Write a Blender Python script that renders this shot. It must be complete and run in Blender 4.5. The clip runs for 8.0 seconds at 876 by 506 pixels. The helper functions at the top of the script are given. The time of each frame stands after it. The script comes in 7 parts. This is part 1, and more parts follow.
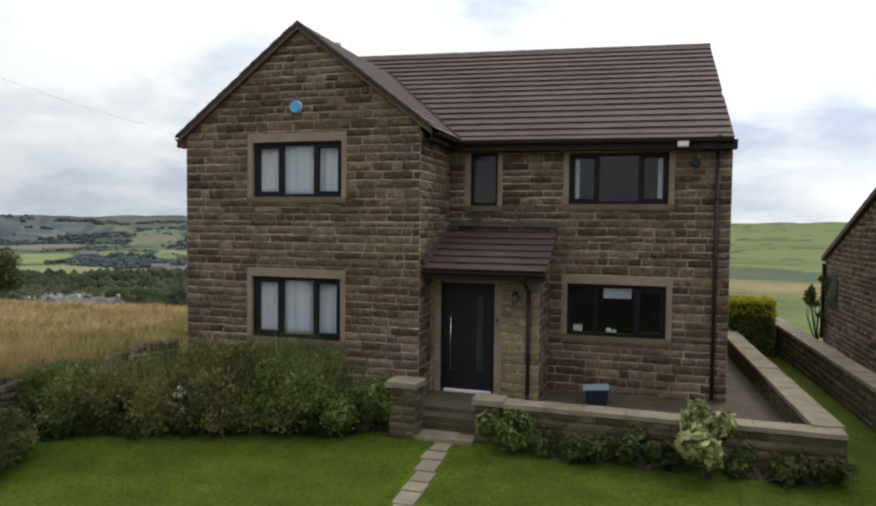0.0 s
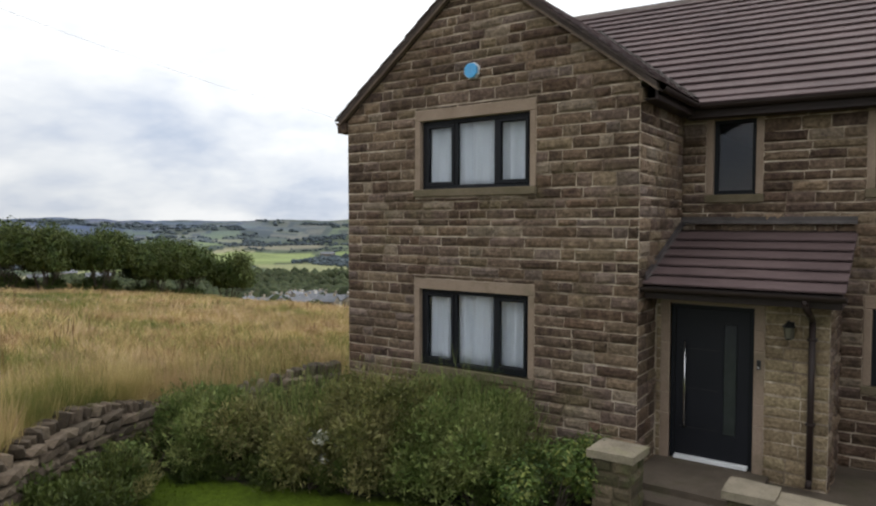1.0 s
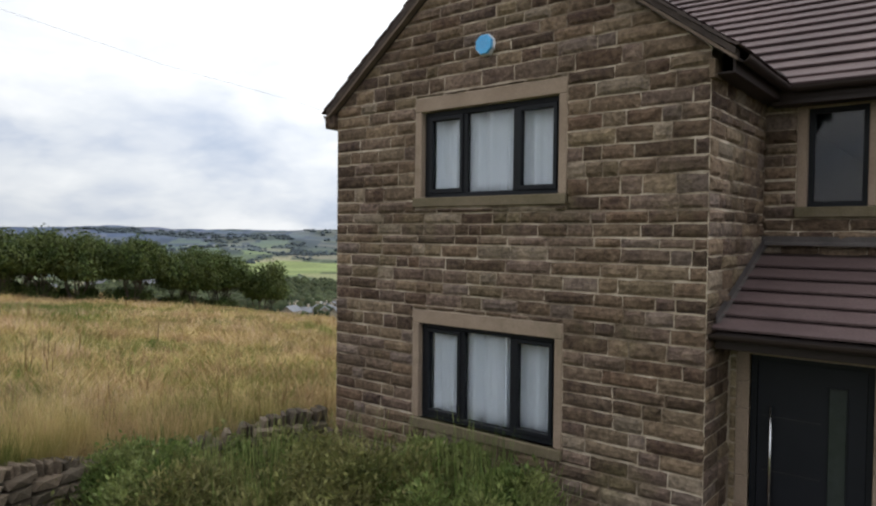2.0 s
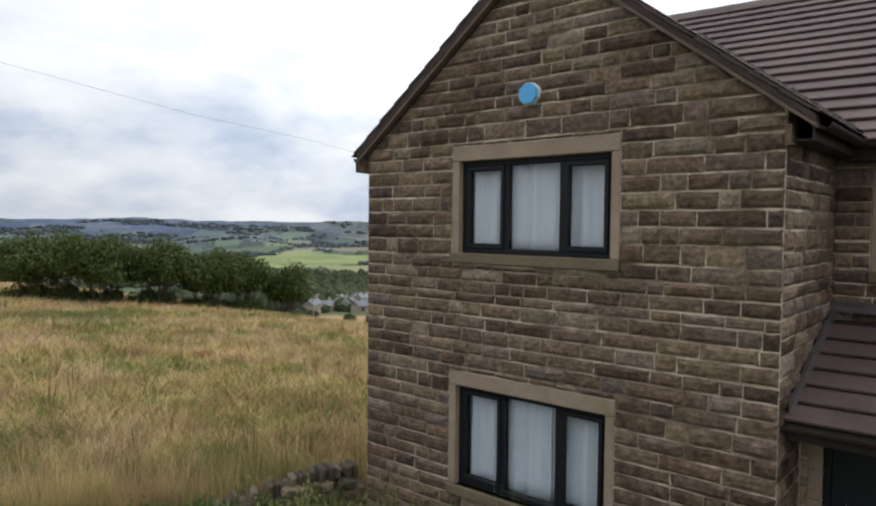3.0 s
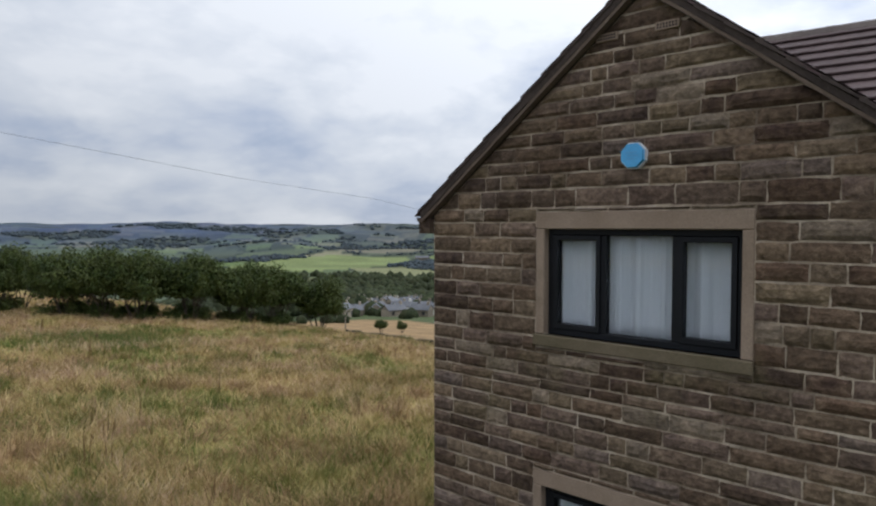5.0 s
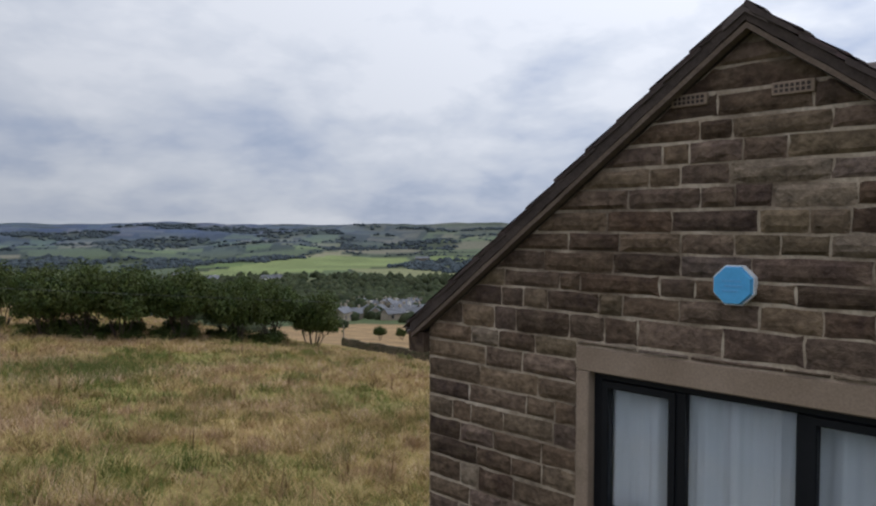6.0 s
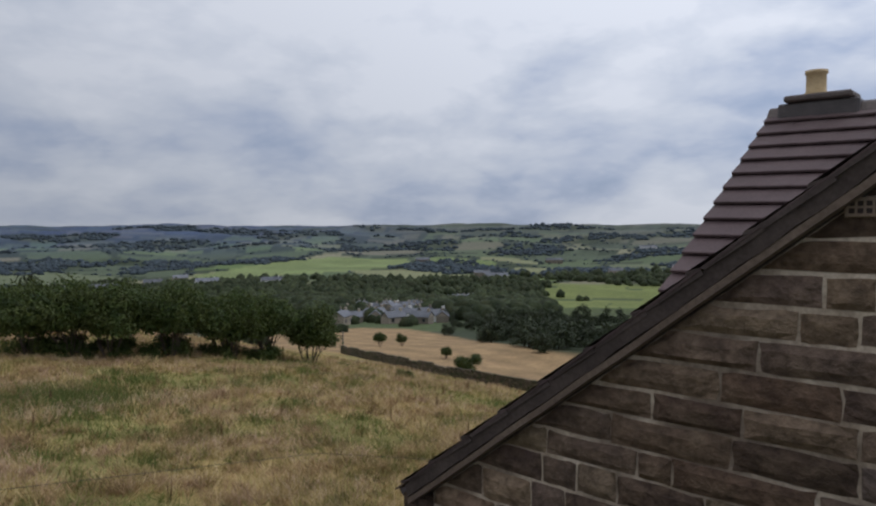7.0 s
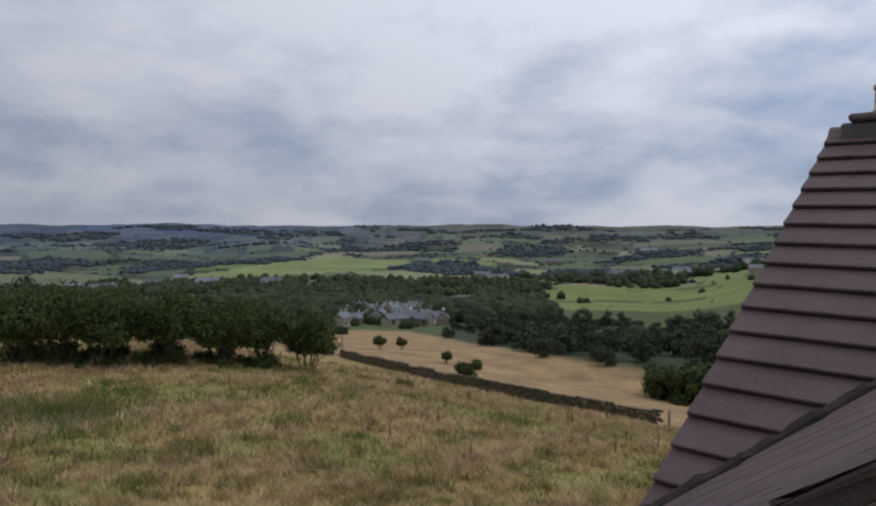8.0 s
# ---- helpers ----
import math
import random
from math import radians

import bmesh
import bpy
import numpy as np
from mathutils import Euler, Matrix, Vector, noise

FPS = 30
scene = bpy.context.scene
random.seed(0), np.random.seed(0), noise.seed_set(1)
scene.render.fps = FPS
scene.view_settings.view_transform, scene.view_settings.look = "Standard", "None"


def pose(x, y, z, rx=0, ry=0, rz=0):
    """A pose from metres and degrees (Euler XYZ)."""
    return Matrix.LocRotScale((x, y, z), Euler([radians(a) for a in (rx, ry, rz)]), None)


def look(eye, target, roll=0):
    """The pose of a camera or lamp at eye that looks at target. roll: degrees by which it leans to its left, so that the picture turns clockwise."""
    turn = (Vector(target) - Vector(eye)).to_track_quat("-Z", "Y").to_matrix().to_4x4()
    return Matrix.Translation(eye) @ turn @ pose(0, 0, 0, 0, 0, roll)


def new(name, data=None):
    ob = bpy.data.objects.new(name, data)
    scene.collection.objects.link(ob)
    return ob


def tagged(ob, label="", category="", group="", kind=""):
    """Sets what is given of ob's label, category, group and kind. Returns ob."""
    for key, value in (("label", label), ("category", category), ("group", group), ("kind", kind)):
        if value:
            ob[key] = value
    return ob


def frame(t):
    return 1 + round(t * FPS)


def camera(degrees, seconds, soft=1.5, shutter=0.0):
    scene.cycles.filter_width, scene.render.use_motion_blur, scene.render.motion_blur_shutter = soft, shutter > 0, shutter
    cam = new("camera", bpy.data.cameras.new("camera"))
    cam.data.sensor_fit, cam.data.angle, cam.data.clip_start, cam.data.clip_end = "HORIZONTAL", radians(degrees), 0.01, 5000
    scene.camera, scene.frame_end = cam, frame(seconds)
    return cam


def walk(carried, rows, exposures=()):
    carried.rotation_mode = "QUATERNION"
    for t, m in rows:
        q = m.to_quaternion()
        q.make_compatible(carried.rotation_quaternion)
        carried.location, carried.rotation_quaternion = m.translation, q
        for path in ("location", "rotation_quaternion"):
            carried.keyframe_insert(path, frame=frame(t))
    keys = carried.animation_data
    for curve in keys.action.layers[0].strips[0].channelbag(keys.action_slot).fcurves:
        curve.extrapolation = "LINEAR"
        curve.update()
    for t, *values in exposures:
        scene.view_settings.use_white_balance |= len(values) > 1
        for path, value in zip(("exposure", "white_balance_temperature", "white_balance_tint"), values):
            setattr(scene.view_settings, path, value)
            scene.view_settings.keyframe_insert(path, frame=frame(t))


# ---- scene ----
cam = camera(65.6, 8.0, soft=2.2)
PATH = [
    (0, (8.765, -11.421, 3.131), (8.173, -9.512, 3.042), 0.6),
    (0.3, (8.476, -10.618, 3.097), (7.755, -8.754, 3.01), 0.4),
    (0.5, (8.311, -9.863, 3.081), (7.52, -8.029, 2.997), 0.6),
    (0.7, (8.034, -9.278, 3.095), (7.129, -7.497, 3.006), 0.3),
    (0.8, (7.928, -9.016, 3.112), (6.919, -7.291, 3.018), 0.1),
    (1, (7.721, -8.36, 3.083), (6.568, -6.728, 2.994), 0.0),
    (1.5, (7.072, -6.981, 3.125), (5.843, -5.405, 3.042), 0.1),
    (1.7, (6.968, -6.514, 3.087), (5.717, -4.954, 3.035), 0.35),
    (2.8, (6.467, -6.072, 3.732), (5.19, -4.536, 3.651), 0.75),
    (3, (6.356, -6.004, 3.897), (5.051, -4.491, 3.815), 0.55),
    (3.5, (6.036, -6.114, 4.369), (4.681, -4.645, 4.288), 0.16),
    (4, (5.894, -6.114, 4.529), (4.529, -4.654, 4.45), 0.01),
    (4.2, (5.915, -6.182, 4.512), (4.548, -4.724, 4.433), 0.03),
    (5.3, (4.839, -5.088, 4.852), (3.472, -3.631, 4.773), 0.02),
    (5.5, (4.544, -4.746, 5.082), (3.177, -3.288, 5.003), 0.03),
    (6, (3.846, -3.999, 5.59), (2.478, -2.541, 5.511), 0.03),
    (6.5, (3.224, -3.356, 6.006), (1.855, -1.899, 5.928), -0.3),
    (7, (2.652, -2.783, 6.271), (1.284, -1.326, 6.194), -0.2),
    (7.3, (2.371, -2.504, 6.389), (1.002, -1.047, 6.312), -0.2),
    (7.5, (2.147, -2.288, 6.476), (0.778, -0.831, 6.4), -0.1),
    (7.6, (2.083, -2.222, 6.501), (0.714, -0.766, 6.424), -0.2),
    (8, (1.853, -2.019, 6.622), (0.484, -0.563, 6.547), 0.1),
]
EXPOSURES = [(0.0, 0.27, 6450, 8), (1.0, 0.52, 6400, 9), (1.6, 0.52, 6360, 9), (3.5, 0.40, 6150, 9), (4.2, 0.24, 6080, 9), (5.5, -0.02, 5960, 11), (6.5, -0.22, 5920, 12), (7.2, -0.37, 5860, 12), (8.0, -0.40, 5860, 12)]
walk(cam, [(t, look(eye, aim, lean)) for t, eye, aim, lean in PATH], EXPOSURES)

# ---- world and light: a broken overcast ----
SUN_ELEV, SUN_TURN = 48.0, 35.0
world = bpy.data.worlds.new("overcast_sky")
scene.world = world
world.use_nodes = True
wt = world.node_tree
wt.nodes.clear()


def wmath(op, a, b=None, clamp=False):
    n = wt.nodes.new("ShaderNodeMath")
    n.operation, n.use_clamp = op, clamp
    for i, v in enumerate((a, b)):
        if v is None:
            continue
        if isinstance(v, (int, float)):
            n.inputs[i].default_value = v
        else:
            wt.links.new(v, n.inputs[i])
    return n.outputs[0]


sky = wt.nodes.new("ShaderNodeTexSky")
sky.sky_type = "NISHITA"
sky.sun_disc = False
sky.sun_elevation, sky.sun_rotation = radians(SUN_ELEV), radians(SUN_TURN)
coord = wt.nodes.new("ShaderNodeTexCoord")
sep = wt.nodes.new("ShaderNodeSeparateXYZ")
wt.links.new(coord.outputs["Generated"], sep.inputs[0])
up = wmath("MAXIMUM", sep.outputs[2], 0.002)
comb = wt.nodes.new("ShaderNodeCombineXYZ")              # a level deck of cloud: it closes up towards the horizon
depth = wmath("ADD", up, 0.27)
wt.links.new(wmath("DIVIDE", sep.outputs[0], depth), comb.inputs[0])
wt.links.new(wmath("DIVIDE", sep.outputs[1], depth), comb.inputs[1])
wt.links.new(wmath("MULTIPLY", up, 2.4), comb.inputs[2])


def wnoise(vector, scale, detail, rough, seed):
    n = wt.nodes.new("ShaderNodeTexNoise")
    shift = wt.nodes.new("ShaderNodeVectorMath")
    shift.operation = "ADD"
    shift.inputs[1].default_value = (seed * 3.1, seed * 1.7, seed)
    wt.links.new(vector, shift.inputs[0])
    wt.links.new(shift.outputs[0], n.inputs["Vector"])
    n.inputs["Scale"].default_value, n.inputs["Detail"].default_value, n.inputs["Roughness"].default_value = scale, detail, rough
    return n.outputs[0]


def wramp(fac, stops):
    r = wt.nodes.new("ShaderNodeValToRGB")
    e = r.color_ramp.elements
    while len(e) < len(stops):
        e.new(0.5)
    for k, (p, c) in zip(e, stops):
        k.position, k.color = p, (*c, 1)
    wt.links.new(fac, r.inputs[0])
    return r.outputs[0]


puff = wt.nodes.new("ShaderNodeVectorMath")               # rounder shapes within the banks
puff.operation = "MULTIPLY"
puff.inputs[1].default_value = (3.2, 3.2, 7.0)
wt.links.new(coord.outputs["Generated"], puff.inputs[0])


def wtex(scale, detail, rough, color=False):
    n = wt.nodes.new("ShaderNodeTexNoise")
    n.inputs["Scale"].default_value, n.inputs["Detail"].default_value, n.inputs["Roughness"].default_value = scale, detail, rough
    wt.links.new(puff.outputs[0], n.inputs["Vector"])
    return n.outputs["Color" if color else 0]


def wvec(op, a, b):
    n = wt.nodes.new("ShaderNodeVectorMath")
    n.operation = op
    wt.links.new(a, n.inputs[0])
    if op == "SCALE":
        n.inputs["Scale"].default_value = b
    else:
        wt.links.new(b, n.inputs[1])
    return n.outputs[0]


banks = wvec("ADD", comb.outputs[0], wvec("SCALE", wtex(1.5, 5.0, 0.55, True), 0.85))      # the banks' edges billow
big = wnoise(banks, 0.80, 2.0, 0.45, 3.0)
middle = wnoise(banks, 1.9, 3.0, 0.45, 6.0)
fine = wtex(2.4, 5.0, 0.48)
soft_cells = wt.nodes.new("ShaderNodeTexVoronoi")          # rounded heads of cloud
soft_cells.feature = "SMOOTH_F1"
soft_cells.normalize = True
for socket, value in (("Scale", 0.95), ("Smoothness", 0.55), ("Detail", 4.0), ("Roughness", 0.52), ("Lacunarity", 2.2)):
    soft_cells.inputs[socket].default_value = value
wt.links.new(wvec("ADD", puff.outputs[0], wvec("SCALE", wtex(1.1, 3.0, 0.5, True), 0.7)), soft_cells.inputs["Vector"])
heads = wmath("SUBTRACT", 0.92, wmath("MULTIPLY", soft_cells.outputs["Distance"], 1.75))
mix = wmath("ADD", wmath("ADD", wmath("MULTIPLY", big, 0.34), wmath("MULTIPLY", middle, 0.22)), wmath("ADD", wmath("MULTIPLY", fine, 0.12), wmath("MULTIPLY", heads, 0.32)))
mix = wmath("ADD", mix, wmath("MULTIPLY", wmath("SUBTRACT", wmath("MINIMUM", up, 0.4), 0.16), 0.16))      # heavier low in the sky
cloud = wramp(mix, [(0.365, (0.46, 0.53, 0.67)), (0.41, (0.59, 0.645, 0.755)), (0.445, (0.72, 0.755, 0.825)),
                    (0.485, (0.83, 0.85, 0.885)), (0.545, (0.98, 0.98, 0.985))])
bg_sky, bg_cloud, bg_mix = (wt.nodes.new(k) for k in ("ShaderNodeBackground", "ShaderNodeBackground", "ShaderNodeMixShader"))
wt.links.new(sky.outputs[0], bg_sky.inputs[0])
bg_sky.inputs[1].default_value = 0.10
wt.links.new(cloud, bg_cloud.inputs[0])
flat_x, flat_y = math.sin(radians(SUN_TURN)), math.cos(radians(SUN_TURN))
sunward = wmath("ADD", wmath("MULTIPLY", sep.outputs[0], flat_x), wmath("MULTIPLY", sep.outputs[1], flat_y))
sunward = wmath("ADD", wmath("MULTIPLY", wmath("MAXIMUM", sunward, -0.45), 0.32), 0.96)      # the cloud is paler on the sun's side
wt.links.new(wmath("MULTIPLY", wmath("ADD", wmath("MULTIPLY", up, 0.85), 0.69), sunward), bg_cloud.inputs[1])      # an overcast sky is brightest overhead
wt.links.new(wramp(mix, [(0.28, (0.72,) * 3), (0.42, (0.97,) * 3)]), bg_mix.inputs[0])
wt.links.new(bg_sky.outputs[0], bg_mix.inputs[1])
wt.links.new(bg_cloud.outputs[0], bg_mix.inputs[2])
wout = wt.nodes.new("ShaderNodeOutputWorld")
wt.links.new(bg_mix.outputs[0], wout.inputs[0])

sun_data = bpy.data.lights.new("sun", "SUN")
sun_data.energy, sun_data.angle, sun_data.color = 0.9, radians(14), (1.0, 0.96, 0.90)
sun = new("sun", sun_data)
sun_dir = Vector((math.sin(radians(SUN_TURN)) * math.cos(radians(SUN_ELEV)), math.cos(radians(SUN_TURN)) * math.cos(radians(SUN_ELEV)), math.sin(radians(SUN_ELEV))))
sun.matrix_world = look(sun_dir * 60, (0, 0, 0))

# ---- materials ----


def mat(name, colors, scale=3.0, fine=45.0, fine_amount=0.25, rough=0.85, bump=0.4, depth=0.01, vary=0.0, hues=None, metal=0.0, spec=0.35, stretch=(1, 1, 1), stain=None, trans=0.0, tone_mix=0.75):
    """Noise-blended colours at two scales, with relief; vary/hues give every piece its own tone."""
    m = bpy.data.materials.new(name)
    m.use_nodes = True
    nt = m.node_tree
    b = nt.nodes["Principled BSDF"]

    def node(kind):
        return nt.nodes.new(kind)

    def link(a, c):
        nt.links.new(a, c)

    geo = node("ShaderNodeNewGeometry")
    mapping = node("ShaderNodeMapping")
    mapping.inputs["Scale"].default_value = stretch
    link(geo.outputs["Position"], mapping.inputs["Vector"])

    def noise_tex(s, detail=5.0, r=0.6):
        n = node("ShaderNodeTexNoise")
        n.inputs["Scale"].default_value, n.inputs["Detail"].default_value, n.inputs["Roughness"].default_value = s, detail, r
        link(mapping.outputs[0], n.inputs["Vector"])
        return n.outputs[0]

    def ramp(fac, stops, mode="LINEAR"):
        r = node("ShaderNodeValToRGB")
        r.color_ramp.interpolation = mode
        e = r.color_ramp.elements
        while len(e) < len(stops):
            e.new(0.5)
        for k, (p, c) in zip(e, stops):
            k.position, k.color = p, (*c, 1)
        link(fac, r.inputs[0])
        return r.outputs[0]

    def mathn(op, a, c):
        n = node("ShaderNodeMath")
        n.operation = op
        for i, v in enumerate((a, c)):
            if isinstance(v, (int, float)):
                n.inputs[i].default_value = v
            else:
                link(v, n.inputs[i])
        return n.outputs[0]

    def mixc(fac, a, c, kind="MIX"):
        n = node("ShaderNodeMix")
        n.data_type, n.blend_type = "RGBA", kind
        for sock, v in ((n.inputs[0], fac), (n.inputs[6], a), (n.inputs[7], c)):
            if isinstance(v, (int, float)):
                sock.default_value = v
            elif isinstance(v, tuple):
                sock.default_value = (*v, 1)
            else:
                link(v, sock)
        return n.outputs[2]

    coarse, grain = noise_tex(scale), noise_tex(fine, 4.0, 0.65)
    k = len(colors)
    color = ramp(coarse, [(0.5 if k == 1 else 0.3 + 0.4 * i / (k - 1), c) for i, c in enumerate(colors)])
    if vary or hues:
        info = node("ShaderNodeObjectInfo")
        rnd = mathn("FRACT", mathn("ADD", info.outputs["Random"], geo.outputs["Random Per Island"]), 0.0)
        if hues:
            tone = ramp(rnd, [(i / len(hues), h) for i, h in enumerate(hues)], "CONSTANT")
            color = mixc(tone_mix, color, tone)
        if vary:
            r2 = mathn("FRACT", mathn("MULTIPLY", rnd, 37.7), 0.0)
            color = mixc(1.0, color, ramp(r2, [(0.0, (1 - vary,) * 3), (1.0, (1 + vary,) * 3)]), "MULTIPLY")
    if stain:
        patch = noise_tex(stain[1], 4.0, 0.6)
        color = mixc(ramp(patch, [(stain[2], (0,) * 3), (stain[2] + 0.14, (stain[3],) * 3)]), color, stain[0])
    lo, hi = 1 - fine_amount, 1 + fine_amount
    color = mixc(1.0, color, ramp(grain, [(0.3, (lo,) * 3), (0.7, (hi,) * 3)]), "MULTIPLY")
    link(color, b.inputs["Base Color"])
    b.inputs["Roughness"].default_value, b.inputs["Metallic"].default_value = rough, metal
    b.inputs["Specular IOR Level"].default_value = spec
    if trans:
        tr, mx = node("ShaderNodeBsdfTranslucent"), node("ShaderNodeMixShader")
        link(color, tr.inputs[0])
        mx.inputs[0].default_value = trans
        link(b.outputs[0], mx.inputs[1])
        link(tr.outputs[0], mx.inputs[2])
        link(mx.outputs[0], nt.nodes["Material Output"].inputs[0])
    if bump:
        bp = node("ShaderNodeBump")
        bp.inputs["Strength"].default_value, bp.inputs["Distance"].default_value = bump, depth
        link(mathn("ADD", mathn("MULTIPLY", coarse, 0.6), mathn("MULTIPLY", grain, 0.4)), bp.inputs["Height"])
        link(bp.outputs[0], b.inputs["Normal"])
    return m


STONE_HUES = [(0.107, 0.068, 0.046), (0.156, 0.108, 0.072), (0.067, 0.043, 0.033), (0.193, 0.147, 0.1), (0.123, 0.087, 0.059),
              (0.091, 0.064, 0.054), (0.173, 0.135, 0.085), (0.141, 0.103, 0.085), (0.076, 0.053, 0.036), (0.22, 0.18, 0.135), (0.119, 0.087, 0.065),
              (0.159, 0.116, 0.09), (0.214, 0.156, 0.102), (0.164, 0.129, 0.111), (0.058, 0.041, 0.031), (0.17, 0.124, 0.084)]
M_STONE = mat("pitched_sandstone", [(0.043, 0.026, 0.020), (0.120, 0.079, 0.051), (0.254, 0.183, 0.122)], 7.0, 20, 0.42, 0.95, 1.0, 0.06, 0.24, STONE_HUES, stretch=(1, 1, 1),
              stain=((0.150, 0.134, 0.064), 0.8, 0.58, 0.45), tone_mix=0.6, spec=0.2)
M_BUFF = mat("buff_sandstone", [(0.130, 0.094, 0.056), (0.235, 0.178, 0.110), (0.330, 0.262, 0.170)], 6.0, 24, 0.34, 0.95, 0.9, 0.04, 0.18, [(0.235, 0.178, 0.108), (0.290, 0.226, 0.140), (0.180, 0.134, 0.082), (0.255, 0.205, 0.120)], tone_mix=0.55, spec=0.2)
M_MORTAR = mat("lime_mortar", [(0.177, 0.132, 0.092), (0.425, 0.348, 0.260), (0.614, 0.525, 0.413)], 3.0, 50, 0.28, 0.95, 0.5, 0.008, stain=((0.120, 0.088, 0.063), 1.6, 0.47, 0.8))
M_DRESSED = mat("dressed_stone", [(0.227, 0.167, 0.118), (0.319, 0.242, 0.181)], 1.6, 70, 0.16, 0.85, 0.25, 0.004, stain=((0.144, 0.116, 0.073), 1.7, 0.56, 0.55))
M_SILL = mat("weathered_sill_stone", [(0.105, 0.087, 0.049), (0.167, 0.132, 0.087)], 2.5, 70, 0.2, 0.9, 0.3, 0.005)
M_TILE = mat("brown_concrete_tile", [(0.065, 0.043, 0.042), (0.106, 0.072, 0.069)], 1.1, 55, 0.24, 0.72, 0.35, 0.004, 0.035, spec=0.25,
             stain=((0.125, 0.10, 0.092), 1.4, 0.60, 0.35))
M_RIDGE = mat("mortared_ridge_tile", [(0.085, 0.065, 0.058), (0.14, 0.115, 0.10)], 2.5, 50, 0.25, 0.8, 0.4, 0.006, 0.1)
M_VALLEY = mat("valley_mortar_black", [(0.016, 0.012, 0.010), (0.040, 0.030, 0.025)], 6, 60, 0.3, 0.95, 0.7, 0.01)
M_VERGE = mat("verge_mortar_dark", [(0.040, 0.030, 0.027), (0.092, 0.070, 0.060)], 4, 60, 0.25, 0.9, 0.5, 0.008)
M_CLOAK = mat("brown_under_cloak", [(0.115, 0.082, 0.062), (0.185, 0.138, 0.105)], 3, 50, 0.25, 0.85, 0.4, 0.005)
M_SOFFIT = mat("dark_brown_upvc", [(0.024, 0.016, 0.014), (0.034, 0.023, 0.020)], 2, 40, 0.1, 0.5, 0.0, spec=0.25)
M_ANTHRACITE = mat("anthracite_frame", [(0.007, 0.008, 0.010), (0.011, 0.012, 0.015)], 2, 60, 0.08, 0.5, 0.0, spec=0.22)
M_DOOR = mat("anthracite_door_skin", [(0.007, 0.008, 0.011), (0.012, 0.013, 0.017)], 1.5, 90, 0.1, 0.5, 0.08, 0.001, spec=0.25)
M_CHROME = mat("brushed_steel", [(0.62, 0.62, 0.62), (0.72, 0.72, 0.72)], 6, 200, 0.06, 0.22, 0.0, metal=1.0)
M_LEAD = mat("lead_flashing", [(0.050, 0.043, 0.041), (0.095, 0.082, 0.077)], 4, 40, 0.15, 0.55, 0.3, 0.004)
M_POT = mat("buff_clay_pot", [(0.42, 0.30, 0.15), (0.52, 0.39, 0.22)], 6, 60, 0.15, 0.8, 0.2, 0.003)
# tone held low: the shadow over the paving is put into the colour
M_CONCRETE = mat("shaded_worn_concrete", [(0.062, 0.048, 0.034), (0.104, 0.082, 0.060)], 2.4, 60, 0.2, 0.9, 0.4, 0.006, 0.1, stain=((0.059, 0.055, 0.025), 2.0, 0.56, 0.5))
M_COPING = mat("lichened_coping", [(0.17, 0.143, 0.102), (0.285, 0.242, 0.177)], 3.2, 50, 0.2, 0.9, 0.5, 0.008, 0.12, stain=((0.20, 0.19, 0.10), 2.5, 0.55, 0.6))
M_GARDEN_STONE = mat("mossy_garden_stone", [(0.060, 0.048, 0.030), (0.119, 0.090, 0.056)], 2.6, 36, 0.35, 0.95, 0.8, 0.02, 0.2, [(0.068, 0.053, 0.032), (0.102, 0.082, 0.048), (0.128, 0.098, 0.064), (0.055, 0.049, 0.024)],
                     stain=((0.05, 0.065, 0.02), 1.8, 0.5, 0.6))
M_DRYSTONE = mat("drystone", [(0.050, 0.038, 0.028), (0.115, 0.087, 0.062)], 3.5, 40, 0.35, 0.95, 0.8, 0.02, 0.2, [(0.061, 0.046, 0.031), (0.104, 0.078, 0.054), (0.144, 0.112, 0.078), (0.079, 0.063, 0.044)])
# near-black blue: the rooms' darkness is put into the plaster colour
M_PLASTER = mat("dim_room_plaster", [(0.030, 0.034, 0.046), (0.042, 0.047, 0.062)], 1, 30, 0.05, 0.95, 0.0)
# faint blue cast: sky mirrored in the panes, put into the cloth colour
M_CURTAIN = mat("white_net_sky_tint", [(0.660, 0.695, 0.735), (0.720, 0.750, 0.785)], 5, 160, 0.06, 0.95, 0.1, 0.002, trans=0.12)
M_BLUE = mat("alarm_blue", [(0.095, 0.38, 0.70), (0.115, 0.43, 0.76)], 6, 80, 0.06, 0.45, 0.0)
M_WHITE = mat("white_plastic", [(0.70, 0.71, 0.72), (0.78, 0.78, 0.78)], 6, 80, 0.06, 0.5, 0.0)
M_GREYBOX = mat("pale_grey_plastic", [(0.42, 0.40, 0.38), (0.52, 0.50, 0.47)], 6, 80, 0.06, 0.5, 0.0)
M_BLACK = mat("black_metal", [(0.012, 0.012, 0.012), (0.022, 0.021, 0.02)], 6, 80, 0.1, 0.45, 0.0)
M_BOXBLUE = mat("dark_blue_plastic", [(0.010, 0.016, 0.030), (0.017, 0.025, 0.042)], 5, 80, 0.1, 0.5, 0.0)
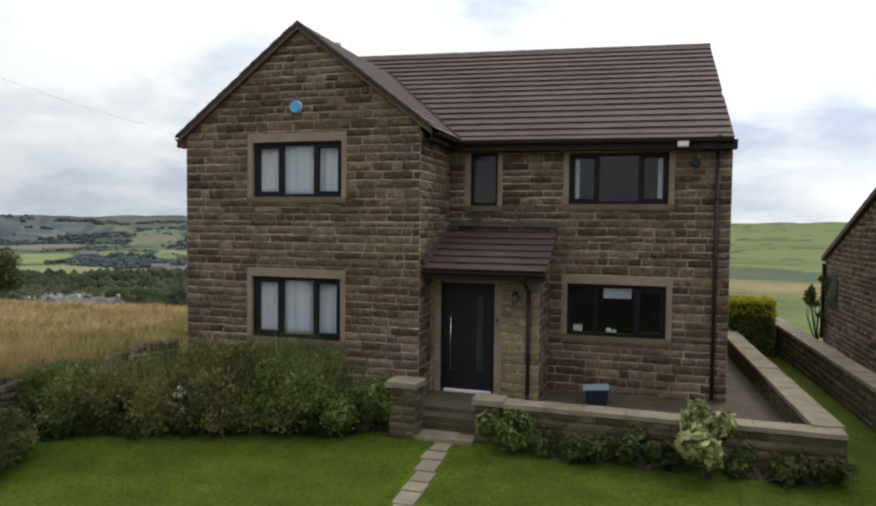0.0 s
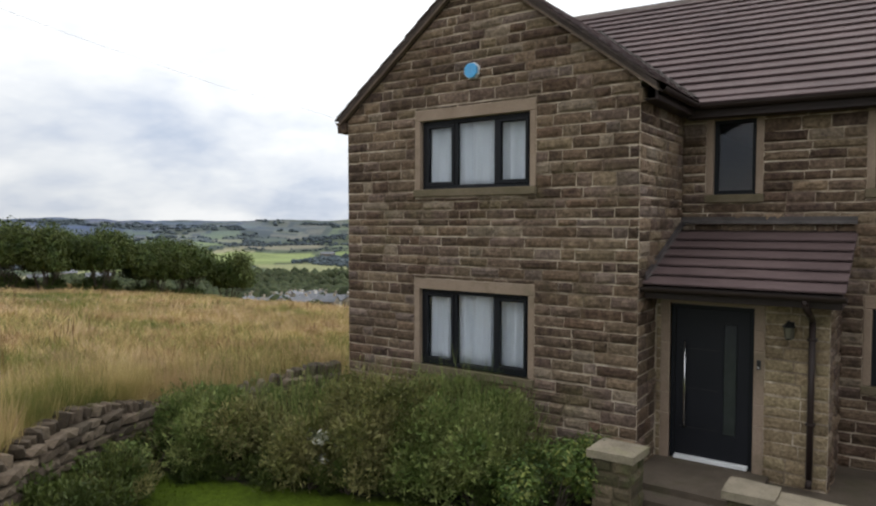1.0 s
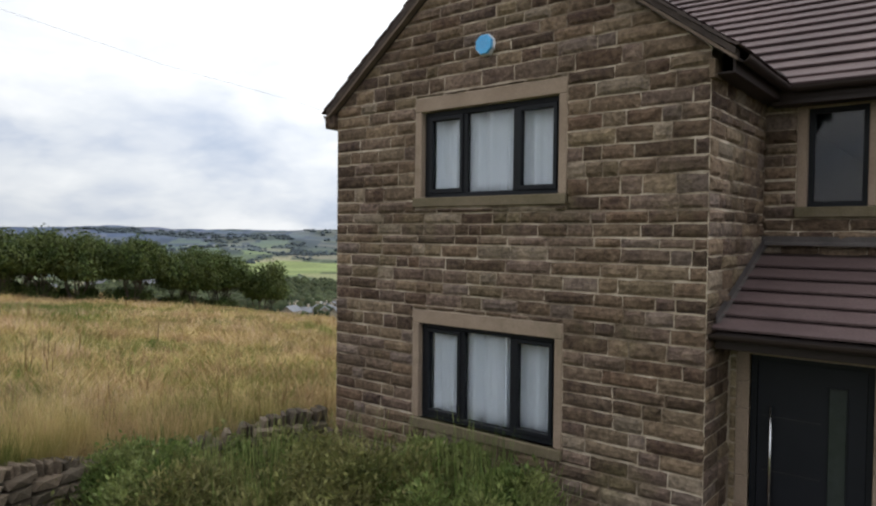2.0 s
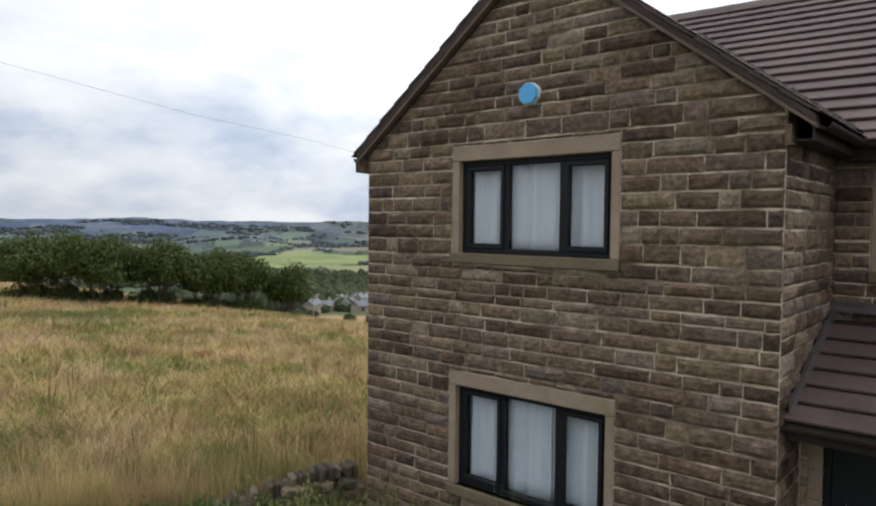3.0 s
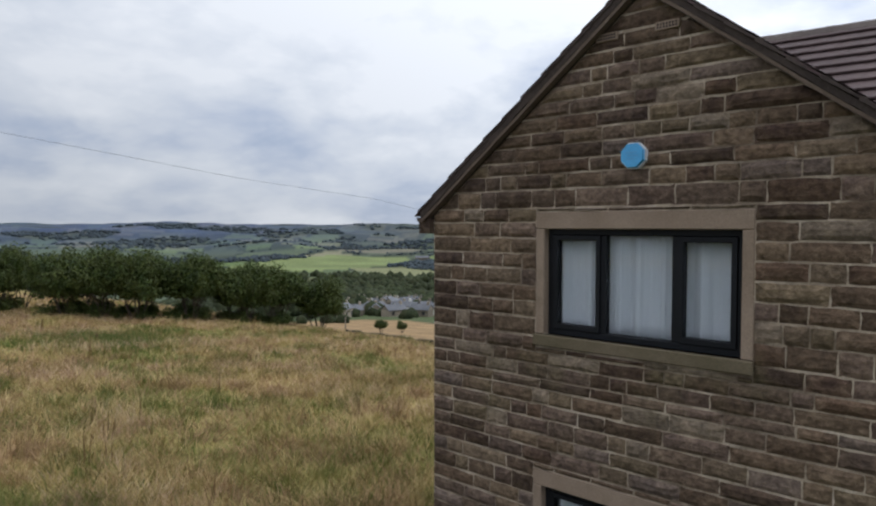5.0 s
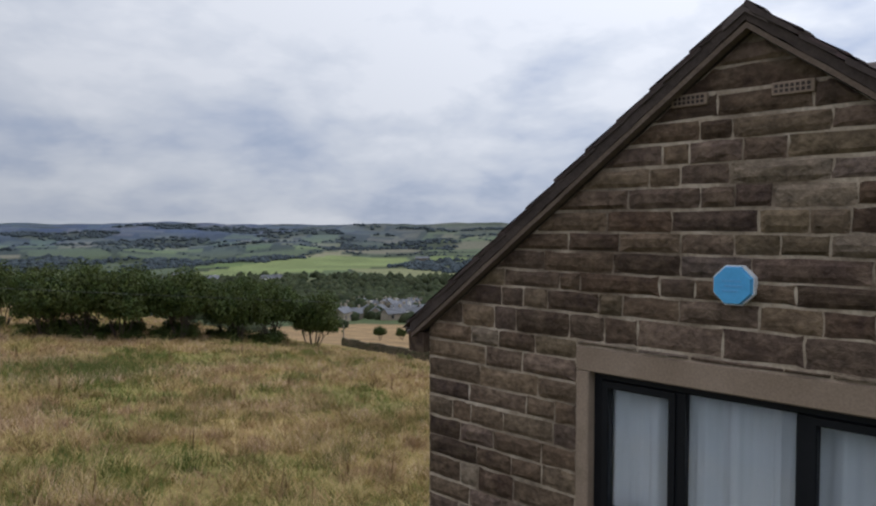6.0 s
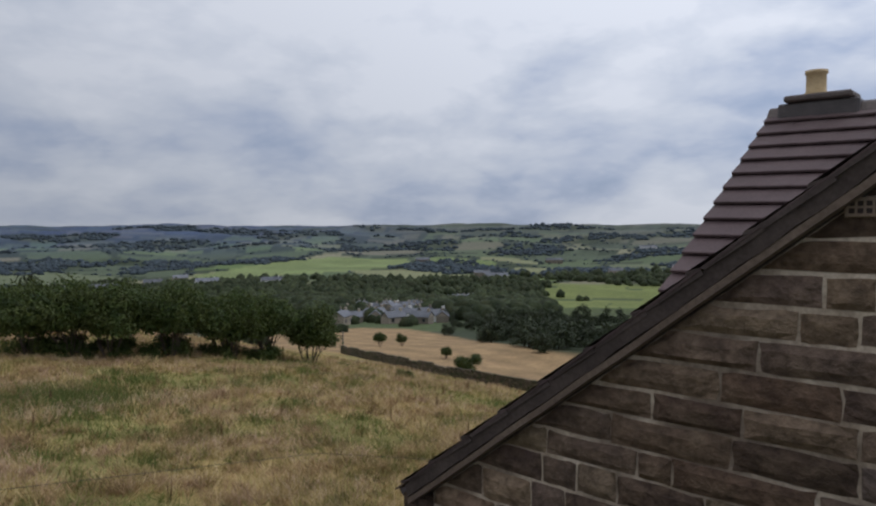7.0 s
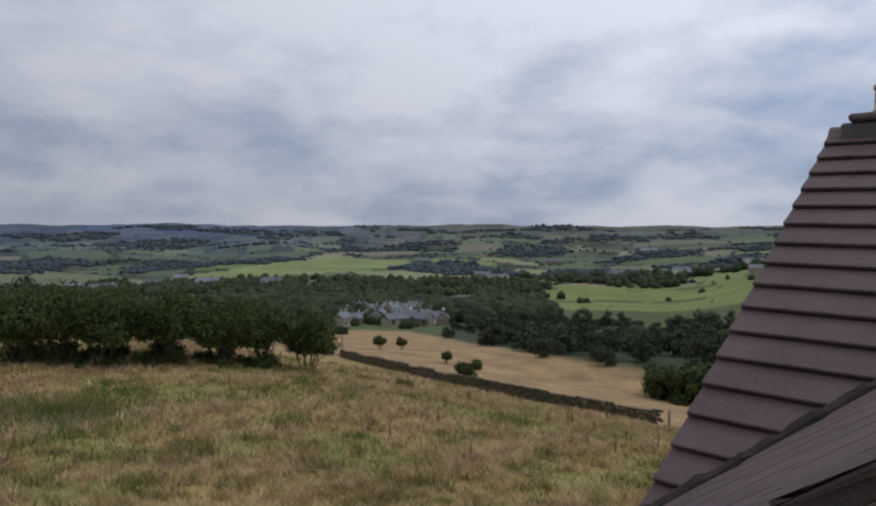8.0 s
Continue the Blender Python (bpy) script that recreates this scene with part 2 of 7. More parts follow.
M_PAPER = mat("pale_blue_lid", [(0.165, 0.232, 0.310), (0.253, 0.302, 0.360)], 5, 60, 0.1, 0.6, 0.0)
M_BARK = mat("bark", [(0.045, 0.035, 0.026), (0.10, 0.08, 0.06)], 9, 60, 0.3, 0.95, 0.6, 0.02)
M_WOODPOST = mat("grey_timber", [(0.13, 0.11, 0.09), (0.24, 0.21, 0.17)], 8, 60, 0.3, 0.9, 0.4, 0.01)


def leafmat(name, hues, vary=0.35, rough=0.6, trans=0.25):
    return mat(name, [hues[0], hues[-1]], 0.9, 9.0, 0.18, rough, 0.0, vary=vary, hues=hues, spec=0.25, trans=trans)


M_LEAF_BUSH = mat("grey_green_leaf", [(0.050, 0.084, 0.020), (0.122, 0.164, 0.042), (0.210, 0.230, 0.080), (0.080, 0.116, 0.032)], 1.7, 9.0, 0.42, 0.6, 0.0, vary=0.35, spec=0.25, trans=0.3)
M_LEAF_OLIVE = mat("olive_brown_leaf", [(0.066, 0.078, 0.021), (0.145, 0.146, 0.046), (0.220, 0.200, 0.080), (0.090, 0.096, 0.031)], 1.7, 9.0, 0.42, 0.6, 0.0, vary=0.35, spec=0.25, trans=0.3)
M_LEAF_DARK = leafmat("glossy_dark_leaf", [(0.037, 0.072, 0.019), (0.070, 0.122, 0.028), (0.125, 0.185, 0.046), (0.215, 0.235, 0.060)], rough=0.4)
M_LEAF_PALE = leafmat("variegated_leaf", [(0.09, 0.13, 0.028), (0.25, 0.28, 0.09), (0.35, 0.355, 0.14), (0.055, 0.09, 0.022), (0.48, 0.465, 0.225)], 0.2)
M_LEAF_YELLOW = leafmat("golden_leaf", [(0.400, 0.408, 0.022), (0.550, 0.516, 0.033), (0.300, 0.336, 0.022)], 0.2)
M_LEAF_TREE = mat("hawthorn_leaf", [(0.024, 0.041, 0.009), (0.047, 0.070, 0.014), (0.070, 0.086, 0.020), (0.034, 0.050, 0.011)], 0.8, 5.0, 0.3, 0.6, 0.0, vary=0.35, spec=0.25, trans=0.25)
M_LEAF_WOOD = leafmat("woodland_leaf", [(0.024, 0.037, 0.014), (0.037, 0.052, 0.020), (0.054, 0.065, 0.025), (0.043, 0.046, 0.025)], 0.35, trans=0.0)


def meadow_mat(name, colors, vary):
    """Grass whose colour drifts in soft patches over the field, blade by blade a little different."""
    m = bpy.data.materials.new(name)
    m.use_nodes = True
    nt = m.node_tree
    b = nt.nodes["Principled BSDF"]
    geo = nt.nodes.new("ShaderNodeNewGeometry")
    total = None
    for scale, detail, share in ((0.13, 2.0, 0.32), (0.50, 3.0, 0.46), (1.5, 3.0, 0.22)):
        n = nt.nodes.new("ShaderNodeTexNoise")
        n.inputs["Scale"].default_value, n.inputs["Detail"].default_value = scale, detail
        nt.links.new(geo.outputs["Position"], n.inputs["Vector"])
        k = nt.nodes.new("ShaderNodeMath")
        k.operation = "MULTIPLY_ADD"
        k.inputs[1].default_value = share
        nt.links.new(n.outputs[0], k.inputs[0])
        if total is None:
            k.inputs[2].default_value = 0.0
        else:
            nt.links.new(total, k.inputs[2])
        total = k.outputs[0]
    r = nt.nodes.new("ShaderNodeValToRGB")
    e = r.color_ramp.elements
    while len(e) < len(colors):
        e.new(0.5)
    for i, (el, c) in enumerate(zip(e, colors)):
        el.position, el.color = 0.435 + 0.13 * i / (len(colors) - 1), (*c, 1)
    nt.links.new(total, r.inputs[0])
    mr = nt.nodes.new("ShaderNodeMapRange")
    mr.inputs[3].default_value, mr.inputs[4].default_value = 1 - vary, 1 + vary
    nt.links.new(geo.outputs["Random Per Island"], mr.inputs[0])
    mul = nt.nodes.new("ShaderNodeMix")
    mul.data_type, mul.blend_type = "RGBA", "MULTIPLY"
    mul.inputs[0].default_value = 1.0
    nt.links.new(r.outputs[0], mul.inputs[6])
    nt.links.new(mr.outputs[0], mul.inputs[7])
    nt.links.new(mul.outputs[2], b.inputs["Base Color"])
    b.inputs["Roughness"].default_value, b.inputs["Specular IOR Level"].default_value = 0.9, 0.2
    tr, mx = nt.nodes.new("ShaderNodeBsdfTranslucent"), nt.nodes.new("ShaderNodeMixShader")
    nt.links.new(mul.outputs[2], tr.inputs[0])
    mx.inputs[0].default_value = 0.25
    nt.links.new(b.outputs[0], mx.inputs[1])
    nt.links.new(tr.outputs[0], mx.inputs[2])
    nt.links.new(mx.outputs[0], nt.nodes["Material Output"].inputs[0])
    return m


M_GRASS_DRY = meadow_mat("dry_meadow_grass", [(0.140, 0.150, 0.042), (0.275, 0.236, 0.080), (0.435, 0.340, 0.145), (0.545, 0.430, 0.205), (0.450, 0.310, 0.170), (0.300, 0.200, 0.110)], 0.16)
M_GRASS_GREEN = meadow_mat("green_meadow_grass", [(0.098, 0.138, 0.028), (0.150, 0.188, 0.042), (0.205, 0.222, 0.058), (0.275, 0.262, 0.084), (0.180, 0.185, 0.055)], 0.16)
M_SEED = meadow_mat("seeding_grass", [(0.350, 0.245, 0.150), (0.460, 0.330, 0.210), (0.560, 0.425, 0.285), (0.430, 0.295, 0.200)], 0.2)
M_TUSSOCK = mat("tussock_grass", [(0.118, 0.080, 0.040), (0.258, 0.195, 0.070), (0.376, 0.255, 0.135), (0.190, 0.172, 0.056)], 0.9, 4.0, 0.3, 0.9, 0.0, vary=0.16, spec=0.2, trans=0.2)
M_WOODS = mat("distant_foliage", [(0.019, 0.026, 0.014), (0.036, 0.045, 0.021), (0.058, 0.061, 0.030)], 0.22, 1.3, 0.45, 0.9, 0.9, 0.7, vary=0.32, spec=0.1)
# the woods' tone again, paler and bluer: distance haze put into the colour
M_HAZED_WOODS = mat("hazed_hill_foliage", [(0.032, 0.042, 0.050), (0.048, 0.061, 0.070), (0.072, 0.084, 0.086)], 0.10, 0.7, 0.35, 0.9, 0.5, 1.2, vary=0.3, spec=0.1)
M_DOCK = leafmat("dry_dock_stem", [(0.10, 0.055, 0.028), (0.14, 0.085, 0.04), (0.19, 0.13, 0.06)], 0.3, 0.9)
M_NETTLE = leafmat("nettle_leaf", [(0.085, 0.118, 0.026), (0.125, 0.152, 0.036), (0.180, 0.178, 0.052)], 0.3)
M_GRASS_LAWN = leafmat("lawn_blade", [(0.044, 0.073, 0.004), (0.061, 0.089, 0.005), (0.076, 0.097, 0.008)], 0.2, 0.95)


def glass_mat():
    m = bpy.data.materials.new("window_glass")
    m.use_nodes = True
    nt = m.node_tree
    nt.nodes.clear()
    face, power, weight, tr, gl, mx, out = (nt.nodes.new("ShaderNode" + k) for k in ("LayerWeight", "Math", "Math", "BsdfTransparent", "BsdfGlossy", "MixShader", "OutputMaterial"))
    power.operation, weight.operation = "POWER", "MULTIPLY_ADD"
    power.inputs[1].default_value, weight.inputs[1].default_value, weight.inputs[2].default_value = 5.0, 0.9, 0.030
    tr.inputs[0].default_value = (0.95, 0.96, 0.97, 1)
    gl.inputs["Roughness"].default_value = 0.02
    for a, c in ((face.outputs["Facing"], power.inputs[0]), (power.outputs[0], weight.inputs[0]), (weight.outputs[0], mx.inputs[0]), (tr.outputs[0], mx.inputs[1]), (gl.outputs[0], mx.inputs[2]), (mx.outputs[0], out.inputs[0])):
        nt.links.new(a, c)
    return m


M_GLASS = glass_mat()

# ---- building helpers ----


def thing(name, label, category, at=(0, 0, 0), group="", kind=""):
    e = new(name)
    e.empty_display_size = 0.2
    e.location = at
    return tagged(e, label, category, group, kind)


def finish(bm, name, material, smooth=False):
    me = bpy.data.meshes.new(name)
    bm.to_mesh(me)
    bm.free()
    if smooth:
        me.polygons.foreach_set("use_smooth", [True] * len(me.polygons))
    if material:
        me.materials.append(material)
    return me


def part(name, bm, material, parent=None, label="", smooth=False):
    me = bm if isinstance(bm, bpy.types.Mesh) else finish(bm, name, material, smooth)
    ob = new(name, me)
    if parent is not None:
        ob.parent = parent
    return tagged(ob, label)


def piece(name, me, parent, m):
    ob = new(name, me)
    ob.parent = parent
    ob.matrix_basis = m
    return ob


def quad(bm, pts):
    return bm.faces.new([bm.verts.new(p) for p in pts])


def add_box(bm, x0, x1, y0, y1, z0, z1, m=None):
    vs = [bm.verts.new((x, y, z)) for x in (x0, x1) for y in (y0, y1) for z in (z0, z1)]
    for f in ((0, 1, 3, 2), (4, 6, 7, 5), (0, 4, 5, 1), (2, 3, 7, 6), (0, 2, 6, 4), (1, 5, 7, 3)):
        bm.faces.new([vs[i] for i in f])
    if m is not None:
        bmesh.ops.transform(bm, matrix=m, verts=vs)
    return vs


def soft_box(x0, x1, y0, y1, z0, z1, r=0.01, seg=1):
    bm = bmesh.new()
    add_box(bm, x0, x1, y0, y1, z0, z1)
    bmesh.ops.bevel(bm, geom=bm.edges[:], offset=r, segments=seg, affect="EDGES")
    return bm


def rough_box(x0, x1, y0, y1, z0, z1, cuts, amount, seed):
    """A box with worn, uneven faces."""
    bm = bmesh.new()
    add_box(bm, x0, x1, y0, y1, z0, z1)
    long_edges = [e for e in bm.edges if e.calc_length() > 0.12]
    bmesh.ops.subdivide_edges(bm, edges=long_edges, cuts=cuts, use_grid_fill=True)
    for v in bm.verts:
        v.co += noise.noise_vector(v.co * 3.0 + Vector((seed, seed * 2.3, 0))) * amount
    return bm


def tube(bm, a, b, r0, r1, sides=6):
    a, b = Vector(a), Vector(b)
    d = b - a
    q = d.to_track_quat("Z", "Y")
    rings = []
    for p, r in ((a, r0), (b, r1)):
        rings.append([bm.verts.new(p + q @ Vector((math.cos(k * math.tau / sides) * r, math.sin(k * math.tau / sides) * r, 0))) for k in range(sides)])
    for k in range(sides):
        bm.faces.new((rings[0][k], rings[0][(k + 1) % sides], rings[1][(k + 1) % sides], rings[1][k]))
    bm.faces.new(rings[0][::-1])
    bm.faces.new(rings[1])


def polytube(pts, r, sides=8):
    bm = bmesh.new()
    for a, b in zip(pts, pts[1:]):
        tube(bm, a, b, r, r, sides)
    return bm


def mesh_np(name, verts, faces, material, smooth=False):
    """A mesh from arrays: faces (n, 3) or (n, 4)."""
    verts, faces = np.asarray(verts, np.float32), np.asarray(faces, np.int32)
    me = bpy.data.meshes.new(name)
    n, k = faces.shape
    me.vertices.add(len(verts))
    me.vertices.foreach_set("co", verts.ravel())
    me.loops.add(n * k)
    me.loops.foreach_set("vertex_index", faces.ravel())
    me.polygons.add(n)
    me.polygons.foreach_set("loop_start", np.arange(n, dtype=np.int32) * k)
    me.polygons.foreach_set("use_smooth", np.full(n, smooth))
    me.update(calc_edges=True)
    for mm in (material if isinstance(material, list) else [material]):
        me.materials.append(mm)
    return me


def join_boxes(name, spans, material, parent, label, kind="stuff"):
    """Many blocks in one mesh; each span is (unit verts, faces, matrix)."""
    vs, fs, base = [], [], 0
    for uv, uf, m in spans:
        mm = np.array(m)
        vs.append(uv @ mm[:3, :3].T + mm[:3, 3])
        fs.append(uf + base)
        base += len(uv)
    ob = part(name, mesh_np(name, np.concatenate(vs), np.concatenate(fs), material), None, parent, label)
    return tagged(ob, kind=kind)

# ---- ground: one sheet to the horizon ----


def smooth01(a, b, x):
    t = np.clip((x - a) / (b - a), 0, 1)
    return t * t * (3 - 2 * t)


def waves(x, y, scale, seed, octaves=4):
    """Cheap smooth noise in -1..1 from rotated sines."""
    r = np.random.default_rng(seed)
    out, amp, tot = np.zeros_like(x, dtype=float), 1.0, 0.0
    for o in range(octaves):
        for _ in range(3):
            a, p, q = r.uniform(0, 6.28), r.uniform(0, 6.28), r.uniform(0.7, 1.4)
            k = 6.28 / scale * q * (1.9 ** o)
            out = out + amp * np.sin(k * (x * np.cos(a) + y * np.sin(a)) + p + 1.3 * np.sin(k * 0.6 * (y * np.cos(a) - x * np.sin(a)) + q * 9))
        tot += amp * 2.0
        amp *= 0.55
    return np.clip(out / tot, -1, 1)


CX, CY = 3.0, -3.0                       # centre of the rings, under the camera's way
VALLEY_R = np.array([0, 45, 78, 150, 250, 350, 600, 900, 1300, 1700, 2100, 2500, 3200, 4800.0])
VALLEY_Z = np.array([0, -3.2, -9.4, -19, -29, -38, -57, -62, -58, -40, -16, 2, 7, 10.0])
SHELF_R = np.array([0, 45, 110, 200, 400, 700, 1100, 1600, 3000, 4800.0])
SHELF_Z = np.array([0, -1.6, -7, -10, -8, -2, 3, 6, 9, 10.0])


def azimuth(x, y):
    """Degrees to the left of the house's depth."""
    return np.degrees(np.arctan2(-(x - CX), y - CY))


def ground_z(x, y):
    x, y = np.asarray(x, float), np.asarray(y, float)
    r, az = np.hypot(x - CX, y - CY), azimuth(x, y)
    field = 0.12 - 0.094 * np.clip(y, -4.5, 80) - 0.016 * np.clip(-x - 15, 0, 60) + 0.08 * waves(x, y, 9.0, 3, 3)
    field = field + np.interp(y, [18, 24, 31.6, 40, 56, 80], [0, -0.45, -1.7, -3.1, -5.2, -7.5])      # the brow, and the fall beyond it
    right = -0.25 - 0.03 * np.clip(y - 6, 0, 60)
    field = np.where(x > 10.3, right, field)
    lawn = -0.36 + 0.02 * np.clip(y + 1.0, -12, 0) + 0.015 * waves(x, y, 5.0, 5, 2)
    wall_x = np.interp(y, [-6.0, -4.4, -2.6, -0.3], [0.2, -0.85, -1.55, -0.75])
    inside = smooth01(-0.2, 0.2, x - wall_x) * smooth01(0.2, -0.3, y + 0.2)
    near = field * (1 - inside) + lawn * inside
    pad = (x > -0.25) & (x < 11.2) & (y > -0.9) & (y < 9.9)
    near = np.where(pad, np.where(x > 4.4, -0.30, -0.36), near)
    strip = (x >= 10.9) & (y > -1.2)
    near = np.where(strip & (y < 40), -0.30 - 0.03 * np.clip(y - 6, 0, 60), near)
    valley = np.interp(r, VALLEY_R, VALLEY_Z)
    shelf = np.interp(r, SHELF_R, SHELF_Z)
    w = smooth01(2, 26, az) * smooth01(150, 100, np.abs(az))
    far = valley * w + shelf * (1 - w)
    far = far + waves(x, y, 700.0, 11, 4) * np.interp(r, [80, 400, 1400, 2400], [0.0, 2.0, 9.0, 12.0])
    far = far + (6.5 * smooth01(60.2, 61.6, az) * smooth01(71, 66, az) + 9 * np.exp(-((az - 39.5) / 4.0) ** 2)) * smooth01(1900, 2500, r)      # long hills on the skyline
    back = smooth01(0, -30, y)
    far = far * (1 - back) + (-0.5) * back * (1 - smooth01(300, 1500, r)) + 8 * back * smooth01(300, 1500, r)
    t = smooth01(85, 125, r)
    return near * (1 - t) + far * t


def ground_material():
    m = bpy.data.materials.new("ground_cover")
    m.use_nodes = True
    nt = m.node_tree
    b = nt.nodes["Principled BSDF"]
    att = nt.nodes.new("ShaderNodeVertexColor")
    att.layer_name = "cover"
    geo = nt.nodes.new("ShaderNodeNewGeometry")
    heights, color = [], att.outputs[0]
    for scale, lo, hi in ((0.22, 0.82, 1.16), (1.7, 0.72, 1.22), (14.0, 0.70, 1.25)):
        n = nt.nodes.new("ShaderNodeTexNoise")
        n.inputs["Scale"].default_value, n.inputs["Detail"].default_value, n.inputs["Roughness"].default_value = scale, 6, 0.65
        nt.links.new(geo.outputs["Position"], n.inputs["Vector"])
        mr = nt.nodes.new("ShaderNodeMapRange")
        mr.inputs[1].default_value, mr.inputs[2].default_value, mr.inputs[3].default_value, mr.inputs[4].default_value = 0.3, 0.7, lo, hi
        nt.links.new(n.outputs[0], mr.inputs[0])
        mul = nt.nodes.new("ShaderNodeMix")
        mul.data_type, mul.blend_type = "RGBA", "MULTIPLY"
        mul.inputs[0].default_value = 1.0
        nt.links.new(color, mul.inputs[6])
        nt.links.new(mr.outputs[0], mul.inputs[7])
        color = mul.outputs[2]
        heights.append(n.outputs[0])
    nt.links.new(color, b.inputs["Base Color"])
    b.inputs["Roughness"].default_value, b.inputs["Specular IOR Level"].default_value = 0.95, 0.15
    bp = nt.nodes.new("ShaderNodeBump")
    bp.inputs["Strength"].default_value, bp.inputs["Distance"].default_value = 0.6, 0.05
    nt.links.new(heights[2], bp.inputs["Height"])
    nt.links.new(bp.outputs[0], b.inputs["Normal"])
    return m


# patchwork of the far fields: random centres, each with its own cover
FIELD_N = 900
fr = np.random.default_rng(21)
fc_r = np.sqrt(fr.uniform(0, 1, FIELD_N)) * 3200 + 60
fc_a = np.radians(fr.uniform(-40, 100, FIELD_N))
FIELD_XY = np.stack([CX - np.sin(fc_a) * fc_r, CY + np.cos(fc_a) * fc_r], 1)
PALETTE = np.array([(0.112, 0.155, 0.055), (0.150, 0.190, 0.066), (0.195, 0.200, 0.100), (0.092, 0.118, 0.058), (0.235, 0.220, 0.130),
                    (0.080, 0.100, 0.058), (0.180, 0.165, 0.108), (0.125, 0.142, 0.078)])
FIELD_COL = PALETTE[fr.integers(0, len(PALETTE), FIELD_N)]


def nearest_field(x, y):
    idx, d1, d2 = np.zeros(len(x), int), np.zeros(len(x)), np.zeros(len(x))
    for s in range(0, len(x), 4000):
        px, py = x[s:s + 4000, None] + 25 * waves(x[s:s + 4000, None], y[s:s + 4000, None], 300, 31, 1), y[s:s + 4000, None]
        d = np.hypot(px - FIELD_XY[None, :, 0], (py - FIELD_XY[None, :, 1]))
        o = np.argpartition(d, 1, axis=1)[:, :2]
        dd = np.take_along_axis(d, o, 1)
        first = dd.argmin(1)
        idx[s:s + 4000] = np.take_along_axis(o, first[:, None], 1)[:, 0]
        dd.sort(1)
        d1[s:s + 4000], d2[s:s + 4000] = dd[:, 0], dd[:, 1]
    return idx, d2 - d1


def in_sector(r, az, r0, r1, a0, a1):
    return (r > r0) & (r < r1) & (az > a0) & (az < a1)


def sunlit_field(r, az):
    """A pasture slanting up the far side, its sun patch painted as paler green."""
    lo = np.interp(az, [45.5, 52, 58, 63], [1130, 1010, 960, 930])
    hi = np.interp(az, [45.5, 52, 58, 63], [1330, 1350, 1180, 1010])
    return (az > 45.5) & (az < 63) & (r > lo) & (r < hi)


def field_rim(az):
    """Where the dry field ends, by direction."""
    return np.interp(az, [20, 24, 35, 40, 46, 50, 62, 70], [86, 92, 106, 135, 185, 196, 190, 110])


def wall_line(x):
    """The line of the field wall below the brow: y by x."""
    return np.interp(x, [-74, -56, -42, -30, -20.6, 0], [58.5, 51.5, 46.4, 46.0, 46.8, 49.0])


def wood_mask(x, y):
    """Where trees stand in the valley, 0 to 1."""
    r, az = np.hypot(x - CX, y - CY), azimuth(x, y)
    w = smooth01(0.12, 0.26, waves(x, y, 560.0, 17, 2) + 0.12 * waves(x, y, 110.0, 18, 2))
    w = np.where(in_sector(r, az, 92, 252, 12, 37), 0.9, w)
    w = np.where(in_sector(r, az, 110, 400, 36.5, 43), 0.8, w)
    w = np.where(in_sector(r, az, 95, 320, 51, 76), 0.85, w)
    w = np.where(in_sector(r, az, 90, 330, 42.5, 52), 0.0, w)
    w = np.where(in_sector(r, az, 258, 810, 13, 35.5), 0.0, w)      # green pasture
    w = np.where(sunlit_field(r, az), 0.0, w)     # sunlit pasture
    w = np.where(in_sector(r, az, 320, 430, 42, 52), 0.02, w)       # village
    w = np.where(in_sector(r, az, 470, 880, 34.5, 62), np.maximum(w, 0.55), w)
    w = np.where(in_sector(r, az, 520, 640, 40, 46), 0.0, w)
    w = np.where(az < 10, 0.0, w)
    w = np.where(r > 1500, w * 0.75, w)
    return np.where(r < np.maximum(92, field_rim(az) + 6), 0.0, w)


def green_amount(x, y):
    """Where the meadow grows green, 0 to 1."""
    moist = np.exp(-((x + 6.5) / 5.5) ** 2 - ((y - 3.0) / 5.0) ** 2)
    return np.clip(smooth01(0.0, 0.5, waves(x, y, 11, 49, 3)) + 0.9 * moist, 0, 1)


